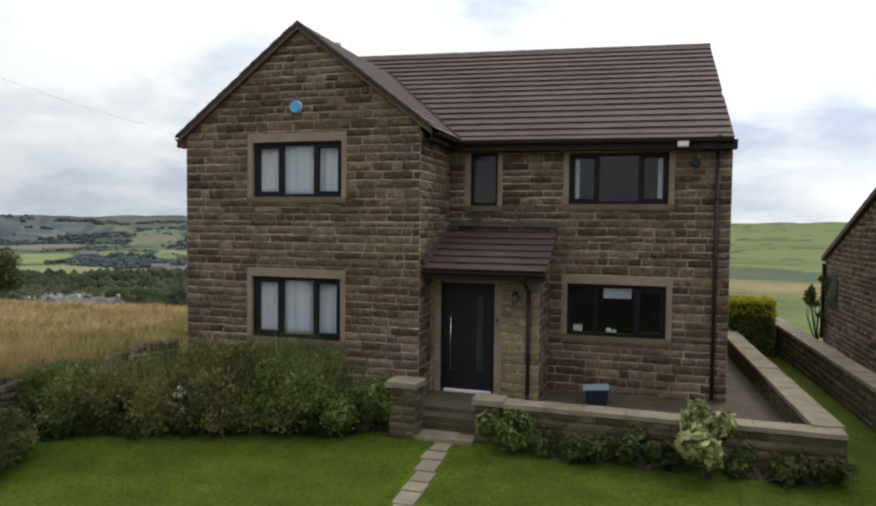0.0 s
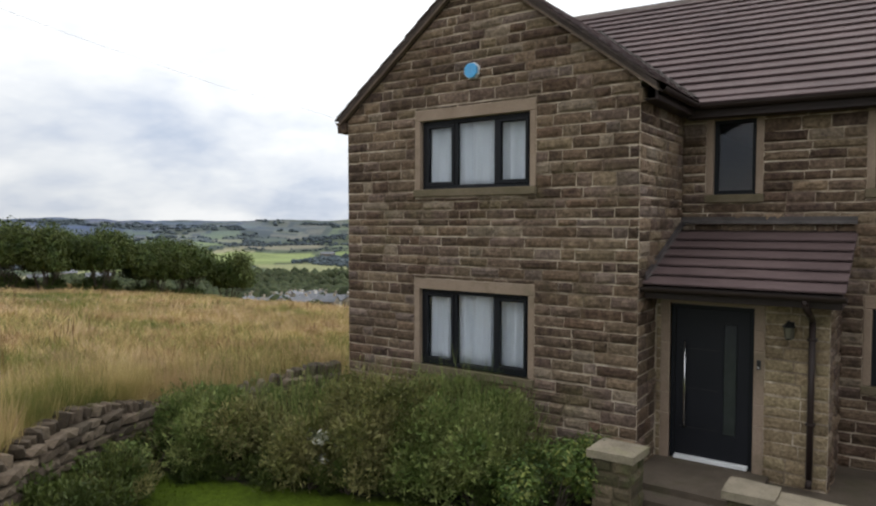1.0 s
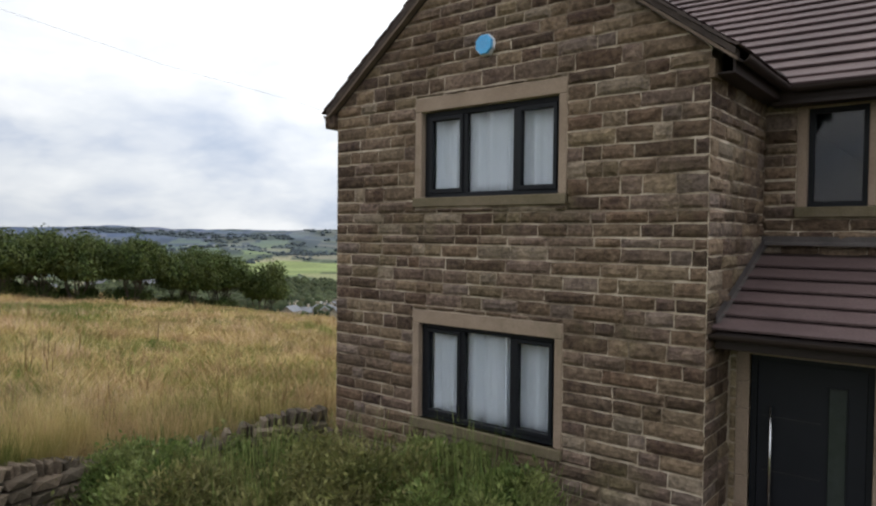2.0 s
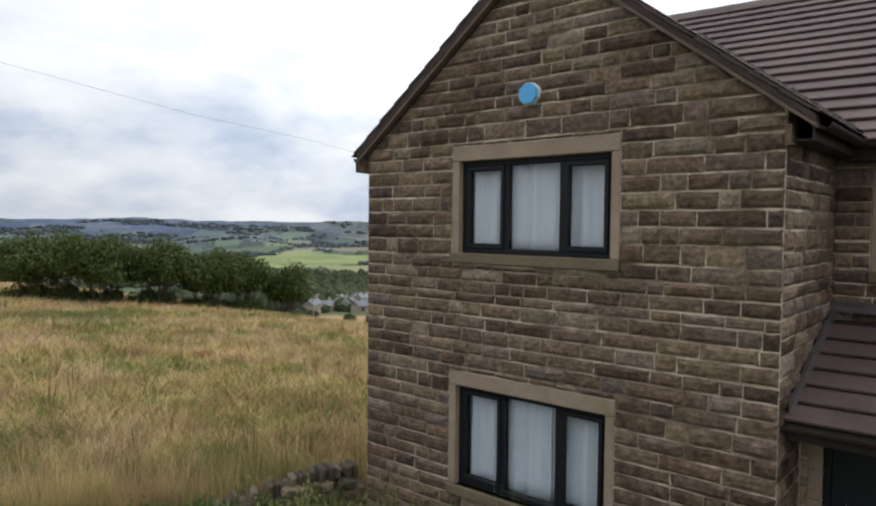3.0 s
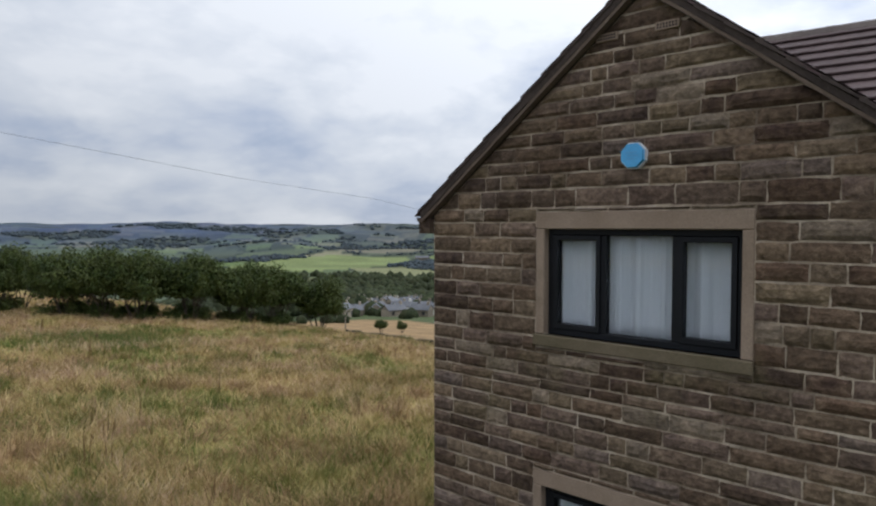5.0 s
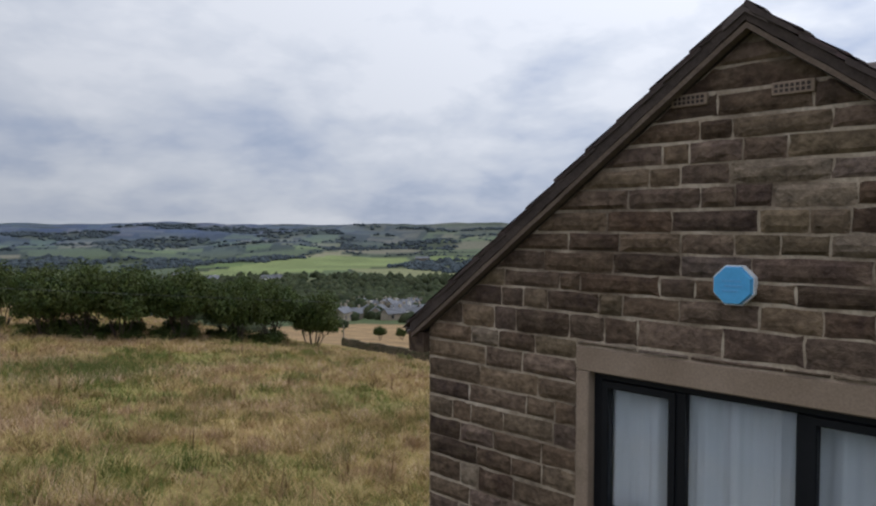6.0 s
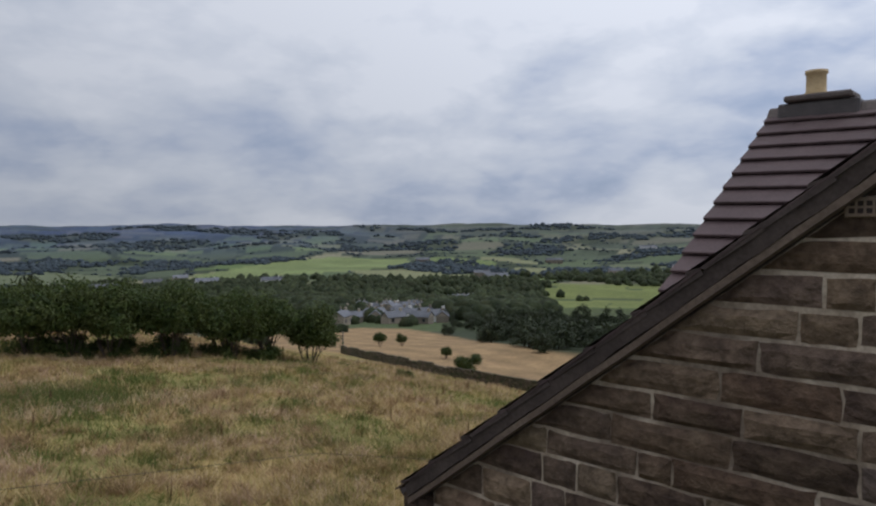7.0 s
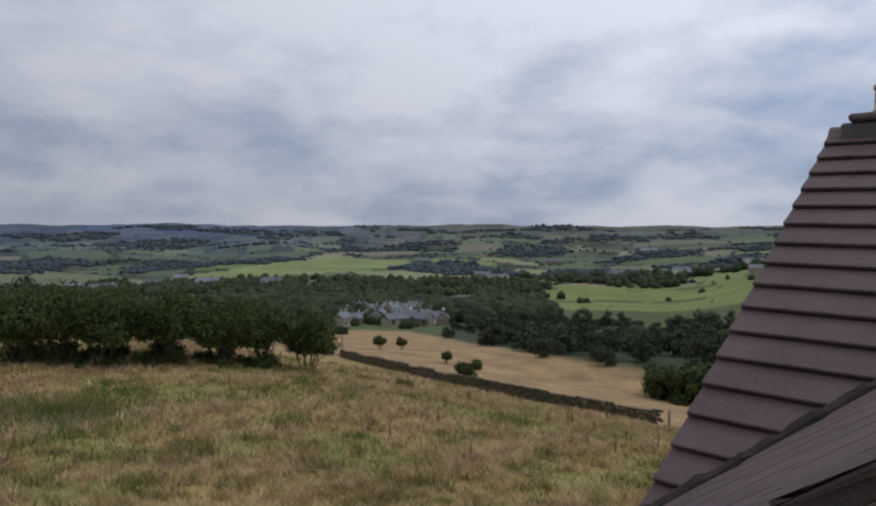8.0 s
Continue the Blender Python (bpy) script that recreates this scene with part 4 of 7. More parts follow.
def window(o, wall_y, splits, opening, sash, label, sill_out=0.05):
    """A stone surround with a dark frame; splits: mullion centres as shares; sash: lights with a frame of their own."""
    x0, x1, z0, z1 = o
    w = new("window")
    w.parent = house
    tagged(w, label)
    f0, f1 = wall_y + 0.075, wall_y + 0.145
    dressed("lintel", x0 - JAMB, x1 + JAMB, wall_y - 0.012, wall_y + 0.2, z1 + 0.001, z1 + LINTEL, w)
    dressed("sill", x0 - JAMB - 0.01, x1 + JAMB + 0.01, wall_y - sill_out, wall_y + 0.2, z0 - SILL * 0.86, z0, w, M_SILL)
    dressed("jamb", x0 - JAMB, x0 + 0.001, wall_y - 0.010, wall_y + 0.2, z0 + 0.001, z1, w)
    dressed("jamb", x1 - 0.001, x1 + JAMB, wall_y - 0.010, wall_y + 0.2, z0 + 0.001, z1, w)
    t = 0.062
    part("window_frame", ring_frame(x0, x1, f0, f1, z0, z1, t), M_ANTHRACITE, w)
    cuts = [x0 + t] + [v for s in splits for v in (x0 + s * (x1 - x0) - 0.030, x0 + s * (x1 - x0) + 0.030)] + [x1 - t]
    for a, b in zip(cuts[1:-1:2], cuts[2:-1:2]):
        part("mullion", soft_box(a, b, f0 + 0.002, f1 - 0.002, z0 + t, z1 - t, 0.003), M_ANTHRACITE, w)
    for k, (a, b) in enumerate(zip(cuts[::2], cuts[1::2])):
        lo, hi, p, q = z0 + t, z1 - t, a, b
        if k in sash:
            s = 0.049
            part("casement", ring_frame(p, q, f0 - 0.014, f1 - 0.012, lo, hi, s), M_ANTHRACITE, w)
            p, q, lo, hi = p + s, q - s, lo + s, hi - s
        gb = bmesh.new()
        add_box(gb, p - 0.004, q + 0.004, f0 + 0.026, f0 + 0.034, lo - 0.004, hi + 0.004)
        g = part("pane", gb, M_GLASS, w)
        g.visible_shadow = False
    return w


window(W_UP, 0.0, (0.322, 0.690), None, (0, 2), "three-light anthracite window in a stone surround")
window(W_LOW, 0.0, (0.328, 0.695), None, (0, 2), "three-light anthracite window in a stone surround")
window(W_SMALL, MY, (), None, (), "narrow single-light anthracite window")
window(W_RIGHT, MY, (0.30, 0.72), None, (0, 2), "wide dark-framed window with a dim room behind")
window(W_KITCHEN, MY, (0.30, 0.70), None, (2,), "wide dark-framed ground-floor window")


def curtain(x0, x1, y, z0, z1, folds, depth, label, seed):
    r = random.Random(seed)
    n = max(int((x1 - x0) / 0.012), 8)
    ph = [r.uniform(0, 6.28) for _ in range(3)]
    vs = []
    for z in np.linspace(z0, z1, 7):
        k = 1.0 - 0.3 * (z - z0) / (z1 - z0)
        for i in range(n + 1):
            u = i / n
            off = depth * k * (math.sin(folds * math.tau * u + ph[0]) + 0.5 * math.sin(folds * 1.7 * math.tau * u + ph[1]) + 0.12 * math.sin(folds * 5.3 * math.tau * u + ph[2]))
            vs.append((x0 + (x1 - x0) * u, y + off, z))
    fs = [(j * (n + 1) + i, j * (n + 1) + i + 1, (j + 1) * (n + 1) + i + 1, (j + 1) * (n + 1) + i) for j in range(6) for i in range(n)]
    ob = part("curtain", mesh_np("curtain", vs, fs, M_CURTAIN, True), None)
    md = ob.modifiers.new("cloth", "SOLIDIFY")
    md.thickness = 0.003
    return tagged(ob, label, "curtain")


for o, lab in ((W_UP, "white net curtains drawn behind the upstairs gable window"), (W_LOW, "white net curtains drawn behind the ground-floor gable window")):
    x0, x1, z0, z1 = o
    mid = x0 + 0.62 * (x1 - x0)
    curtain(x0 + 0.015, mid, 0.192, z0 + 0.004, z1 - 0.004, 4.3, 0.032, lab, 4 + int(z0))
    curtain(mid - 0.05, x1 - 0.015, 0.210, z0 + 0.004, z1 - 0.004, 2.6, 0.024, lab, 8 + int(z0))
for a, b in ((7.31, 7.45), (8.90, 9.06)):
    curtain(a, b, MY + 0.19, 3.52, 4.485, 2.5, 0.018, "pale gathered curtain at the edge of a bedroom window", int(a * 9))

# ---- roofs ----
TILE_W, GAUGE, TILE_T = 0.33, 0.275, 0.050


def tile_unit():
    """Unit tile: x 0..1 across, y 0..1 up the slope, z thickness, with eased lower edge."""
    prof = [(0.2, 0.0), (0.19, 0.52), (0.0, 0.52), (0.0, 0.9), (0.03, 1.0), (1.0, 1.0), (1.0, 0.0)]
    v = np.array([(x, y, z) for x in (0, 1) for y, z in prof], float)
    f = [(k, k + 7, (k + 1) % 7 + 7, (k + 1) % 7) for k in range(7)]
    for b in (0, 7):
        f += [(b + 0, b + 1, b + 5, b + 6), (b + 1, b + 2, b + 3, b + 4), (b + 1, b + 4, b + 5, b + 5)][:2]
        f.append((b + 1, b + 4, b + 5, b + 1))
    return v, np.array([q for q in f if len(set(q)) == 4], int)


TILE_V, TILE_F = tile_unit()
VERGE_MESH = mesh_np("verge_tile", TILE_V, TILE_F, M_VERGE)
FLAT_MESH = mesh_np("roof_tile", [(x, y, z) for x in (0, 1) for y in (0, 1) for z in (0, 1)], [(0, 1, 3, 2), (4, 6, 7, 5), (0, 4, 5, 1), (2, 3, 7, 6), (0, 2, 6, 4), (1, 5, 7, 3)], M_TILE)
TILE_MESH = mesh_np("roof_tile", TILE_V, TILE_F, M_TILE)


def lay_tiles(parent, corner, along, upward, rows, spans, seed, near=None, cap=300, reach=99.0, thick=TILE_T, sag=0.0, gauge=GAUGE, starts=None):
    """Tiles on a slope. corner: lower left point; along, upward: unit vectors; spans(s): stretches along the row at s up the slope."""
    r, rest, made = random.Random(seed), [], 0
    along, upward, corner = Vector(along).normalized(), Vector(upward).normalized(), Vector(corner)
    normal = along.cross(upward).normalized()
    tilt = thick * 1.05 / (gauge * 1.22)
    for k in range(rows):
        s = starts[k] if starts else k * gauge
        length = min(gauge * 1.22, reach - s)
        if length < 0.05:
            continue
        up_t = (upward - normal * tilt).normalized()
        n_t = along.cross(up_t).normalized()
        for a, b in spans(s):
            x = a - (TILE_W / 2 if k % 2 else 0) if b - a > 0.7 else a
            while x < b - 0.01:
                p, q = max(x, a), min(x + TILE_W, b)
                if q - p > 0.03:
                    jig = r.uniform(-0.0012, 0.0012)
                    o = corner + along * (p + 0.0005) + upward * (s + jig) + normal * (TILE_T * 1.9 - thick + r.uniform(0, 0.0012))
                    o.z -= sag * (p / 10.0) * (s / reach)
                    m = Matrix.Identity(4)
                    m.col[0] = (*(along * (q - p + 0.0005)), 0)
                    m.col[1] = (*(up_t * length), 0)
                    m.col[2] = (*(n_t * thick), 0)
                    m.col[3] = (*o, 1)
                    if made < cap and (near is None or near((p + q) / 2, s)):
                        piece("roof_tile", TILE_MESH, parent, m)
                        made += 1
                    else:
                        rest.append((TILE_V, TILE_F, m))
                x += TILE_W
    if rest:
        join_boxes("tiling", rest, M_TILE, parent, "brown concrete roof tiles in straight courses")


def slab(pts, thick, name, material, parent, label=""):
    bm = bmesh.new()
    top_v = [bm.verts.new(p) for p in pts]
    low_v = [bm.verts.new((p[0], p[1], p[2] - thick)) for p in pts]
    bm.faces.new(top_v)
    bm.faces.new(low_v[::-1])
    n = len(pts)
    for i in range(n):
        bm.faces.new((top_v[i], low_v[i], low_v[(i + 1) % n], top_v[(i + 1) % n]))
    bmesh.ops.recalc_face_normals(bm, faces=bm.faces)
    return part(name, bm, material, parent, label)


T2 = 0.093                                   # height of the tile layer over its deck


def gable_z(x):
    return GEAVE + GSLOPE * (GC - abs(x - GC))


def valley_y(x):
    return EAVE_Y + (gable_z(x) - EAVE_Z) / MSLOPE


OUT = 0.11                                   # side overhang of the gable roof
FRONT = -0.13                                # front line of the gable verge
apex_z = gable_z(GC)
GR = 2 * GC + OUT                            # right edge of the gable roof
gable_roof = slab([(-OUT, -0.02, gable_z(-OUT) - T2), (GC, -0.02, apex_z - T2), (GC, valley_y(GC) + 0.4, apex_z - T2), (-OUT, valley_y(-OUT) + 0.4, gable_z(-OUT) - T2)],
                  0.04, "gable_roof", M_SOFFIT, house, "steep brown-tiled roof of the front gable")
slab([(GC, -0.02, apex_z - T2), (GR, -0.02, gable_z(GR) - T2), (GR, valley_y(GR) + 0.4, gable_z(GR) - T2), (GC, valley_y(GC) + 0.4, apex_z - T2)],
     0.04, "roof_deck", M_SOFFIT, gable_roof)
run = math.hypot(1, GSLOPE)
glen = (GC + OUT) * run


g_rows = int(glen / GAUGE)


def lay_left(parent):
    r, rest, made = random.Random(5), [], 0
    step = 0.42
    for k in range(int(glen / step) + 1):
        s = -0.04 + k * step
        if glen - s < 0.06:
            continue
        thick = 0.005
        x = -OUT + s / run
        y1 = valley_y(x) + 0.10
        y = FRONT
        up_v = Vector((1, 0, GSLOPE)).normalized()
        al = Vector((0, -1, 0))
        nor = al.cross(up_v).normalized()
        up_t = (up_v - nor * (thick * 1.05 / (step * 1.22))).normalized()
        first = TILE_W * (0.5 if k % 2 else 1.0)
        while y < y1 - 0.02:
            w = min(first, y1 - y)
            first = TILE_W
            length = min(step * 1.22, max(glen - s, 0.05))
            o = Vector((x, y + w - 0.0005, gable_z(x) - T2)) + nor * (TILE_T * 0.9 + 0.026 + r.uniform(0, 0.0003))
            m = Matrix.Identity(4)
            m.col[0] = (*(al * (w + 0.0005)), 0)
            m.col[1] = (*(up_t * length), 0)
            m.col[2] = (*(nor * thick), 0)
            m.col[3] = (*o, 1)
            piece("roof_tile", FLAT_MESH, parent, m)
            y += w


lay_left(gable_roof)


def right_spans(s):
    x = GR - s / run
    return [(0.0, valley_y(x) + 0.10 - FRONT)]


lay_tiles(gable_roof, (GR + 0.03, FRONT, gable_z(GR + 0.03) - T2), (0, 1, 0), (-1, 0, GSLOPE), g_rows + 1, right_spans, 6, cap=150, reach=glen + 0.02, thick=0.020)


def loft(sections, closed=True):
    """One skin through a row of outlines with equal counts."""
    bm = bmesh.new()
    rings = [[bm.verts.new(p) for p in s] for s in sections]
    n = len(rings[0])
    for a, b in zip(rings, rings[1:]):
        for k in range(n if closed else n - 1):
            bm.faces.new((a[k], a[(k + 1) % n], b[(k + 1) % n], b[k]))
    if closed:
        bm.faces.new(rings[0][::-1])
        bm.faces.new(rings[-1])
    bmesh.ops.recalc_face_normals(bm, faces=bm.faces)
    return bm


# verges: mortar bedding, a dark gap and a thin under-cloak along both rakes
for sgn in (-1, 1):
    rv, secs = random.Random(30 + sgn), []
    for i in range(41):
        x = GC + sgn * (GC + OUT) * (1 - i / 40)
        z = gable_z(x) - (0.012 if sgn < 0 else 0.030)
        f, d = FRONT + 0.006 + rv.uniform(0, 0.010), (0.078 if sgn < 0 else 0.060) + rv.uniform(-0.006, 0.006)
        secs.append([(x, f, z), (x, 0.02, z), (x, 0.02, z - d), (x, f + 0.012, z - d)])
    part("verge_mortar", loft(secs), M_VERGE, gable_roof, "rough dark mortar bedding under the verge tiles")
    secs = []
    for i in range(21):
        x = GC + sgn * (GC + OUT) * (1 - i / 20)
        z = gable_z(x) - 0.096 + rv.uniform(-0.003, 0.003)
        secs.append([(x, -0.104, z), (x, 0.02, z), (x, 0.02, z - 0.034), (x, -0.100, z - 0.034)])
    part("under_cloak", loft(secs), M_CLOAK, gable_roof, "thin brown under-cloak strip below the verge")


# verge tiles: short lapped pieces bedded along both rakes, their noses a little proud and uneven
VT_W, VT_L, VT_T = 0.15, 0.36, 0.032
for sgn in (-1, 1):
    rv = random.Random(60 + sgn)
    up_v = Vector((-sgn, 0, GSLOPE)).normalized()
    nor = Vector((sgn * GSLOPE, 0, 1)).normalized()
    s = -0.03
    while s < glen - 0.12:
        step = rv.uniform(0.27, 0.31)
        x = GC + sgn * (GC + OUT - s / run)
        length = min(VT_L, glen - s)
        o = Vector((x, FRONT + rv.uniform(-0.006, 0.004), gable_z(x) if s > 0 else GEAVE + GSLOPE * (GC - abs(x - GC)))) + nor * (-0.014 + rv.uniform(0, 0.006))
        tile_dir = (up_v - nor * (VT_T * 0.95 / VT_L)).normalized()
        m = Matrix.Identity(4)
        m.col[0] = (0, VT_W, 0, 0)
        m.col[1] = (*(tile_dir * length), 0)
        m.col[2] = (*(nor * VT_T * rv.uniform(0.97, 1.06)), 0)
        m.col[3] = (*o, 1)
        piece("verge_tile", VERGE_MESH, gable_roof, m)
        s += step


def ridge_caps(a, b, parent, half=0.13, drop=0.10, step=0.42):
    a, b = Vector(a), Vector(b)
    n = max(int((b - a).length / step), 1)
    d = (b - a) / n
    side = d.normalized().cross(Vector((0, 0, 1))).normalized()
    for i in range(n):
        bm = bmesh.new()
        ring = []
        for e in (0.0, 1.02):
            o = a + d * (i + e)
            lift = 0.006 if e else 0.0
            ring.append([bm.verts.new(o + side * x + Vector((0, 0, z + lift))) for x, z in ((-half, -drop), (-half * 0.45, -0.012), (0, 0.018), (half * 0.45, -0.012), (half, -drop), (half, -drop - 0.03), (0, -0.03), (-half, -drop - 0.03))])
        for k in range(8):
            bm.faces.new((ring[0][k], ring[0][(k + 1) % 8], ring[1][(k + 1) % 8], ring[1][k]))
        bm.faces.new(ring[0][::-1])
        bm.faces.new(ring[1])
        bmesh.ops.recalc_face_normals(bm, faces=bm.faces)
        part("ridge_tile", bm, M_RIDGE, parent)


ridge_caps((GC, FRONT + 0.0, apex_z - 0.02), (GC, valley_y(GC) + 0.05, apex_z - 0.02), gable_roof, 0.12, 0.085)

# main roof
LX, RX, LEAN, SAG = -0.075, 10.10, 0.17, 0.155           # the ridge leans in and sags towards its right end
main_roof = slab([(LX + 0.03, EAVE_Y, EAVE_Z - T2), (RX - 0.03, EAVE_Y, EAVE_Z - T2), (RX - LEAN - 0.03, RIDGE_Y, RIDGE_Z - SAG - T2), (LX + 0.03, RIDGE_Y, RIDGE_Z - T2)], 0.09, "main_roof", M_SOFFIT, house,
                 "long brown-tiled main roof with level courses")
slab([(LX + 0.03, RIDGE_Y, RIDGE_Z - T2), (RX - LEAN - 0.03, RIDGE_Y, RIDGE_Z - SAG - T2), (RX - 2 * LEAN - 0.03, 2 * RIDGE_Y - EAVE_Y, EAVE_Z - T2), (LX + 0.03, 2 * RIDGE_Y - EAVE_Y, EAVE_Z - T2)], 0.09, "rear_slope", M_TILE, main_roof)
mrun = math.hypot(1, MSLOPE)
MAIN_GAUGE = 0.2866
MAIN_STARTS = [0.0] + [0.191 + MAIN_GAUGE * k for k in range(17)]
m_rows = len(MAIN_STARTS)


def main_spans(s):
    y = EAVE_Y + s / mrun
    z = EAVE_Z + (y - EAVE_Y) * MSLOPE
    right = RX - LX - LEAN * (y - EAVE_Y) / (RIDGE_Y - EAVE_Y)
    if z > apex_z - 0.02:
        return [(0.0, right)]
    half = (apex_z - z) / GSLOPE
    out = []
    if GC - half - 0.04 - LX > 0.04:
        out.append((0.0, GC - half + 0.10 - LX))
    out.append((GC + half - 0.10 - LX, right))
    return out


lay_tiles(main_roof, (LX, EAVE_Y - 0.04, EAVE_Z - 0.04 * MSLOPE - T2), (1, 0, 0), (0, 1, MSLOPE), m_rows, main_spans, 8, reach=(RIDGE_Y - EAVE_Y) * mrun + 0.04, sag=SAG, near=lambda x, s: x < 6.4 - s * 0.2, gauge=MAIN_GAUGE, starts=MAIN_STARTS)
ridge_caps((LX, RIDGE_Y, RIDGE_Z + 0.02), (RX - LEAN, RIDGE_Y, RIDGE_Z - SAG + 0.02), main_roof)
for x, lean, sag in ((LX + 0.005, 0.0, 0.0), (RX - 0.065, LEAN, SAG)):
    bm = bmesh.new()
    p = [(x, EAVE_Y, EAVE_Z - 0.04), (x - lean, RIDGE_Y, RIDGE_Z - sag - 0.04), (x - lean, RIDGE_Y, RIDGE_Z - sag - 0.17), (x, EAVE_Y, EAVE_Z - 0.17)]
    a = [bm.verts.new(c) for c in p]
    b = [bm.verts.new((c[0] + 0.06, c[1], c[2])) for c in p]
    bm.faces.new(a)
    bm.faces.new(b[::-1])
    for k in range(4):
        bm.faces.new((a[k], b[k], b[(k + 1) % 4], a[(k + 1) % 4]))
    bmesh.ops.recalc_face_normals(bm, faces=bm.faces)
    part("barge_board", bm, M_SOFFIT, main_roof)


# mortar bedding left at the verge ends of the courses
for k in range(m_rows):
    rb = random.Random(900 + k)
    y = EAVE_Y - 0.04 + MAIN_STARTS[k] / mrun
    z = EAVE_Z + (y - EAVE_Y) * MSLOPE
    bm = rough_box(LX - 0.012, LX + rb.uniform(0.03, 0.07), y + 0.004, y + rb.uniform(0.05, 0.10), z - 0.045, z - 0.004, 2, 0.010, k * 1.7)
    part("verge_bedding", bm, M_SILL if k % 3 else M_MORTAR, main_roof)

main_roof.rotation_euler = (0, radians(0.65), 0)      # the long roof has settled a little to the right


# valleys: lead gutters with rough mortar edges
def valley(sgn):
    rv, secs, n = random.Random(77 + sgn), [], 60
    for i in range(n + 1):
        x = GC + sgn * (GC + OUT) * (1 - i / n)
        c, w, h = Vector((x, valley_y(x), gable_z(x) + 0.016)), 0.062 + rv.uniform(-0.02, 0.024), rv.uniform(0.026, 0.066)
        side = Vector((sgn * 0.75, 0.75, 0.0)) * w
        secs.append([c - side - Vector((0, 0, 0.045)), c - side * 0.5 + Vector((0, 0, h * 0.6)), c + Vector((0, 0, h)), c + side * 0.6 + Vector((0, 0, h * 0.4)), c + side - Vector((0, 0, 0.045))])
    part("valley_mortar", loft(secs, False), M_VALLEY, gable_roof, "rough mortar line in the roof valley")


valley(-1)
valley(1)

# chimney on the ridge
chimney = part("chimney", soft_box(0.05, 0.86, RIDGE_Y - 0.17, RIDGE_Y + 0.17, RIDGE_Z - 0.16, RIDGE_Z + 0.05, 0.02), M_LEAD, main_roof, "low lead-dressed chimney base on the ridge")
part("chimney_slab", soft_box(0.12, 0.80, RIDGE_Y - 0.21, RIDGE_Y + 0.21, RIDGE_Z + 0.055, RIDGE_Z + 0.13, 0.02), M_RIDGE, main_roof)


def lathe(profile, sides=20, at=(0, 0, 0)):
    bm = bmesh.new()
    rings = []
    for r, z in profile:
        rings.append([bm.verts.new((at[0] + r * math.cos(k * math.tau / sides), at[1] + r * math.sin(k * math.tau / sides), at[2] + z)) for k in range(sides)])
    for a, b in zip(rings, rings[1:]):
        for k in range(sides):
            bm.faces.new((a[k], a[(k + 1) % sides], b[(k + 1) % sides], b[k]))
    bm.faces.new(rings[0][::-1])
    bm.faces.new(rings[-1])
    return bm


part("chimney_pot", lathe([(0.118, 0.0), (0.12, 0.03), (0.104, 0.05), (0.102, 0.23), (0.116, 0.245), (0.116, 0.28), (0.085, 0.28), (0.08, 0.1)], 22, (0.40, RIDGE_Y, RIDGE_Z + 0.125)), M_POT, main_roof, "buff clay chimney pot", True)

# porch roof
PSL = (PZ1 - PZ0) / (MY - PE)
porch_roof = slab([(GX, PE, PZ0 - T2), (7.07, PE, PZ0 - T2), (7.07, MY, PZ1 - T2), (GX, MY, PZ1 - T2)], 0.06, "porch_roof", M_SOFFIT, house, "lean-to brown-tiled porch roof")
p_rows = int((MY - PE) * math.hypot(1, PSL) / GAUGE)
lay_tiles(porch_roof, (GX + 0.01, PE - 0.05, PZ0 - 0.05 * PSL - T2), (1, 0, 0), (0, 1, PSL), p_rows, lambda s: [(0.0, 7.09 - GX)], 9)
secs = []
for i in range(25):
    x, w = GX + (7.09 - GX) * i / 24, 0.006 * math.sin(i * 1.9)
    secs.append([(x, MY - 0.10 + w, PZ1 - 0.012), (x, MY - 0.036, PZ1 + 0.030 + w * 0.4), (x, MY - 0.034, PZ1 + 0.085), (x, MY, PZ1 + 0.085)])
part("lead_flashing", loft(secs, False), M_LEAD, porch_roof, "dark lead flashing where the porch roof meets the wall")
bm = bmesh.new()
for i in range(6):
    a, b = i / 6, (i + 1) / 6
    ya, yb = PE + a * (MY - PE), PE + b * (MY - PE)
    za, zb = PZ0 + a * (PZ1 - PZ0), PZ0 + b * (PZ1 - PZ0)
    quad(bm, [(GX + 0.036, ya, za - 0.02), (GX + 0.036, yb, zb - 0.02), (GX + 0.034, yb, zb + 0.09), (GX + 0.034, ya, za + 0.09)])
    quad(bm, [(GX + 0.036, ya, za + 0.005), (GX + 0.07, ya, za + 0.005), (GX + 0.07, yb, zb + 0.005), (GX + 0.036, yb, zb + 0.005)])
part("step_flashing", bm, M_LEAD, porch_roof)


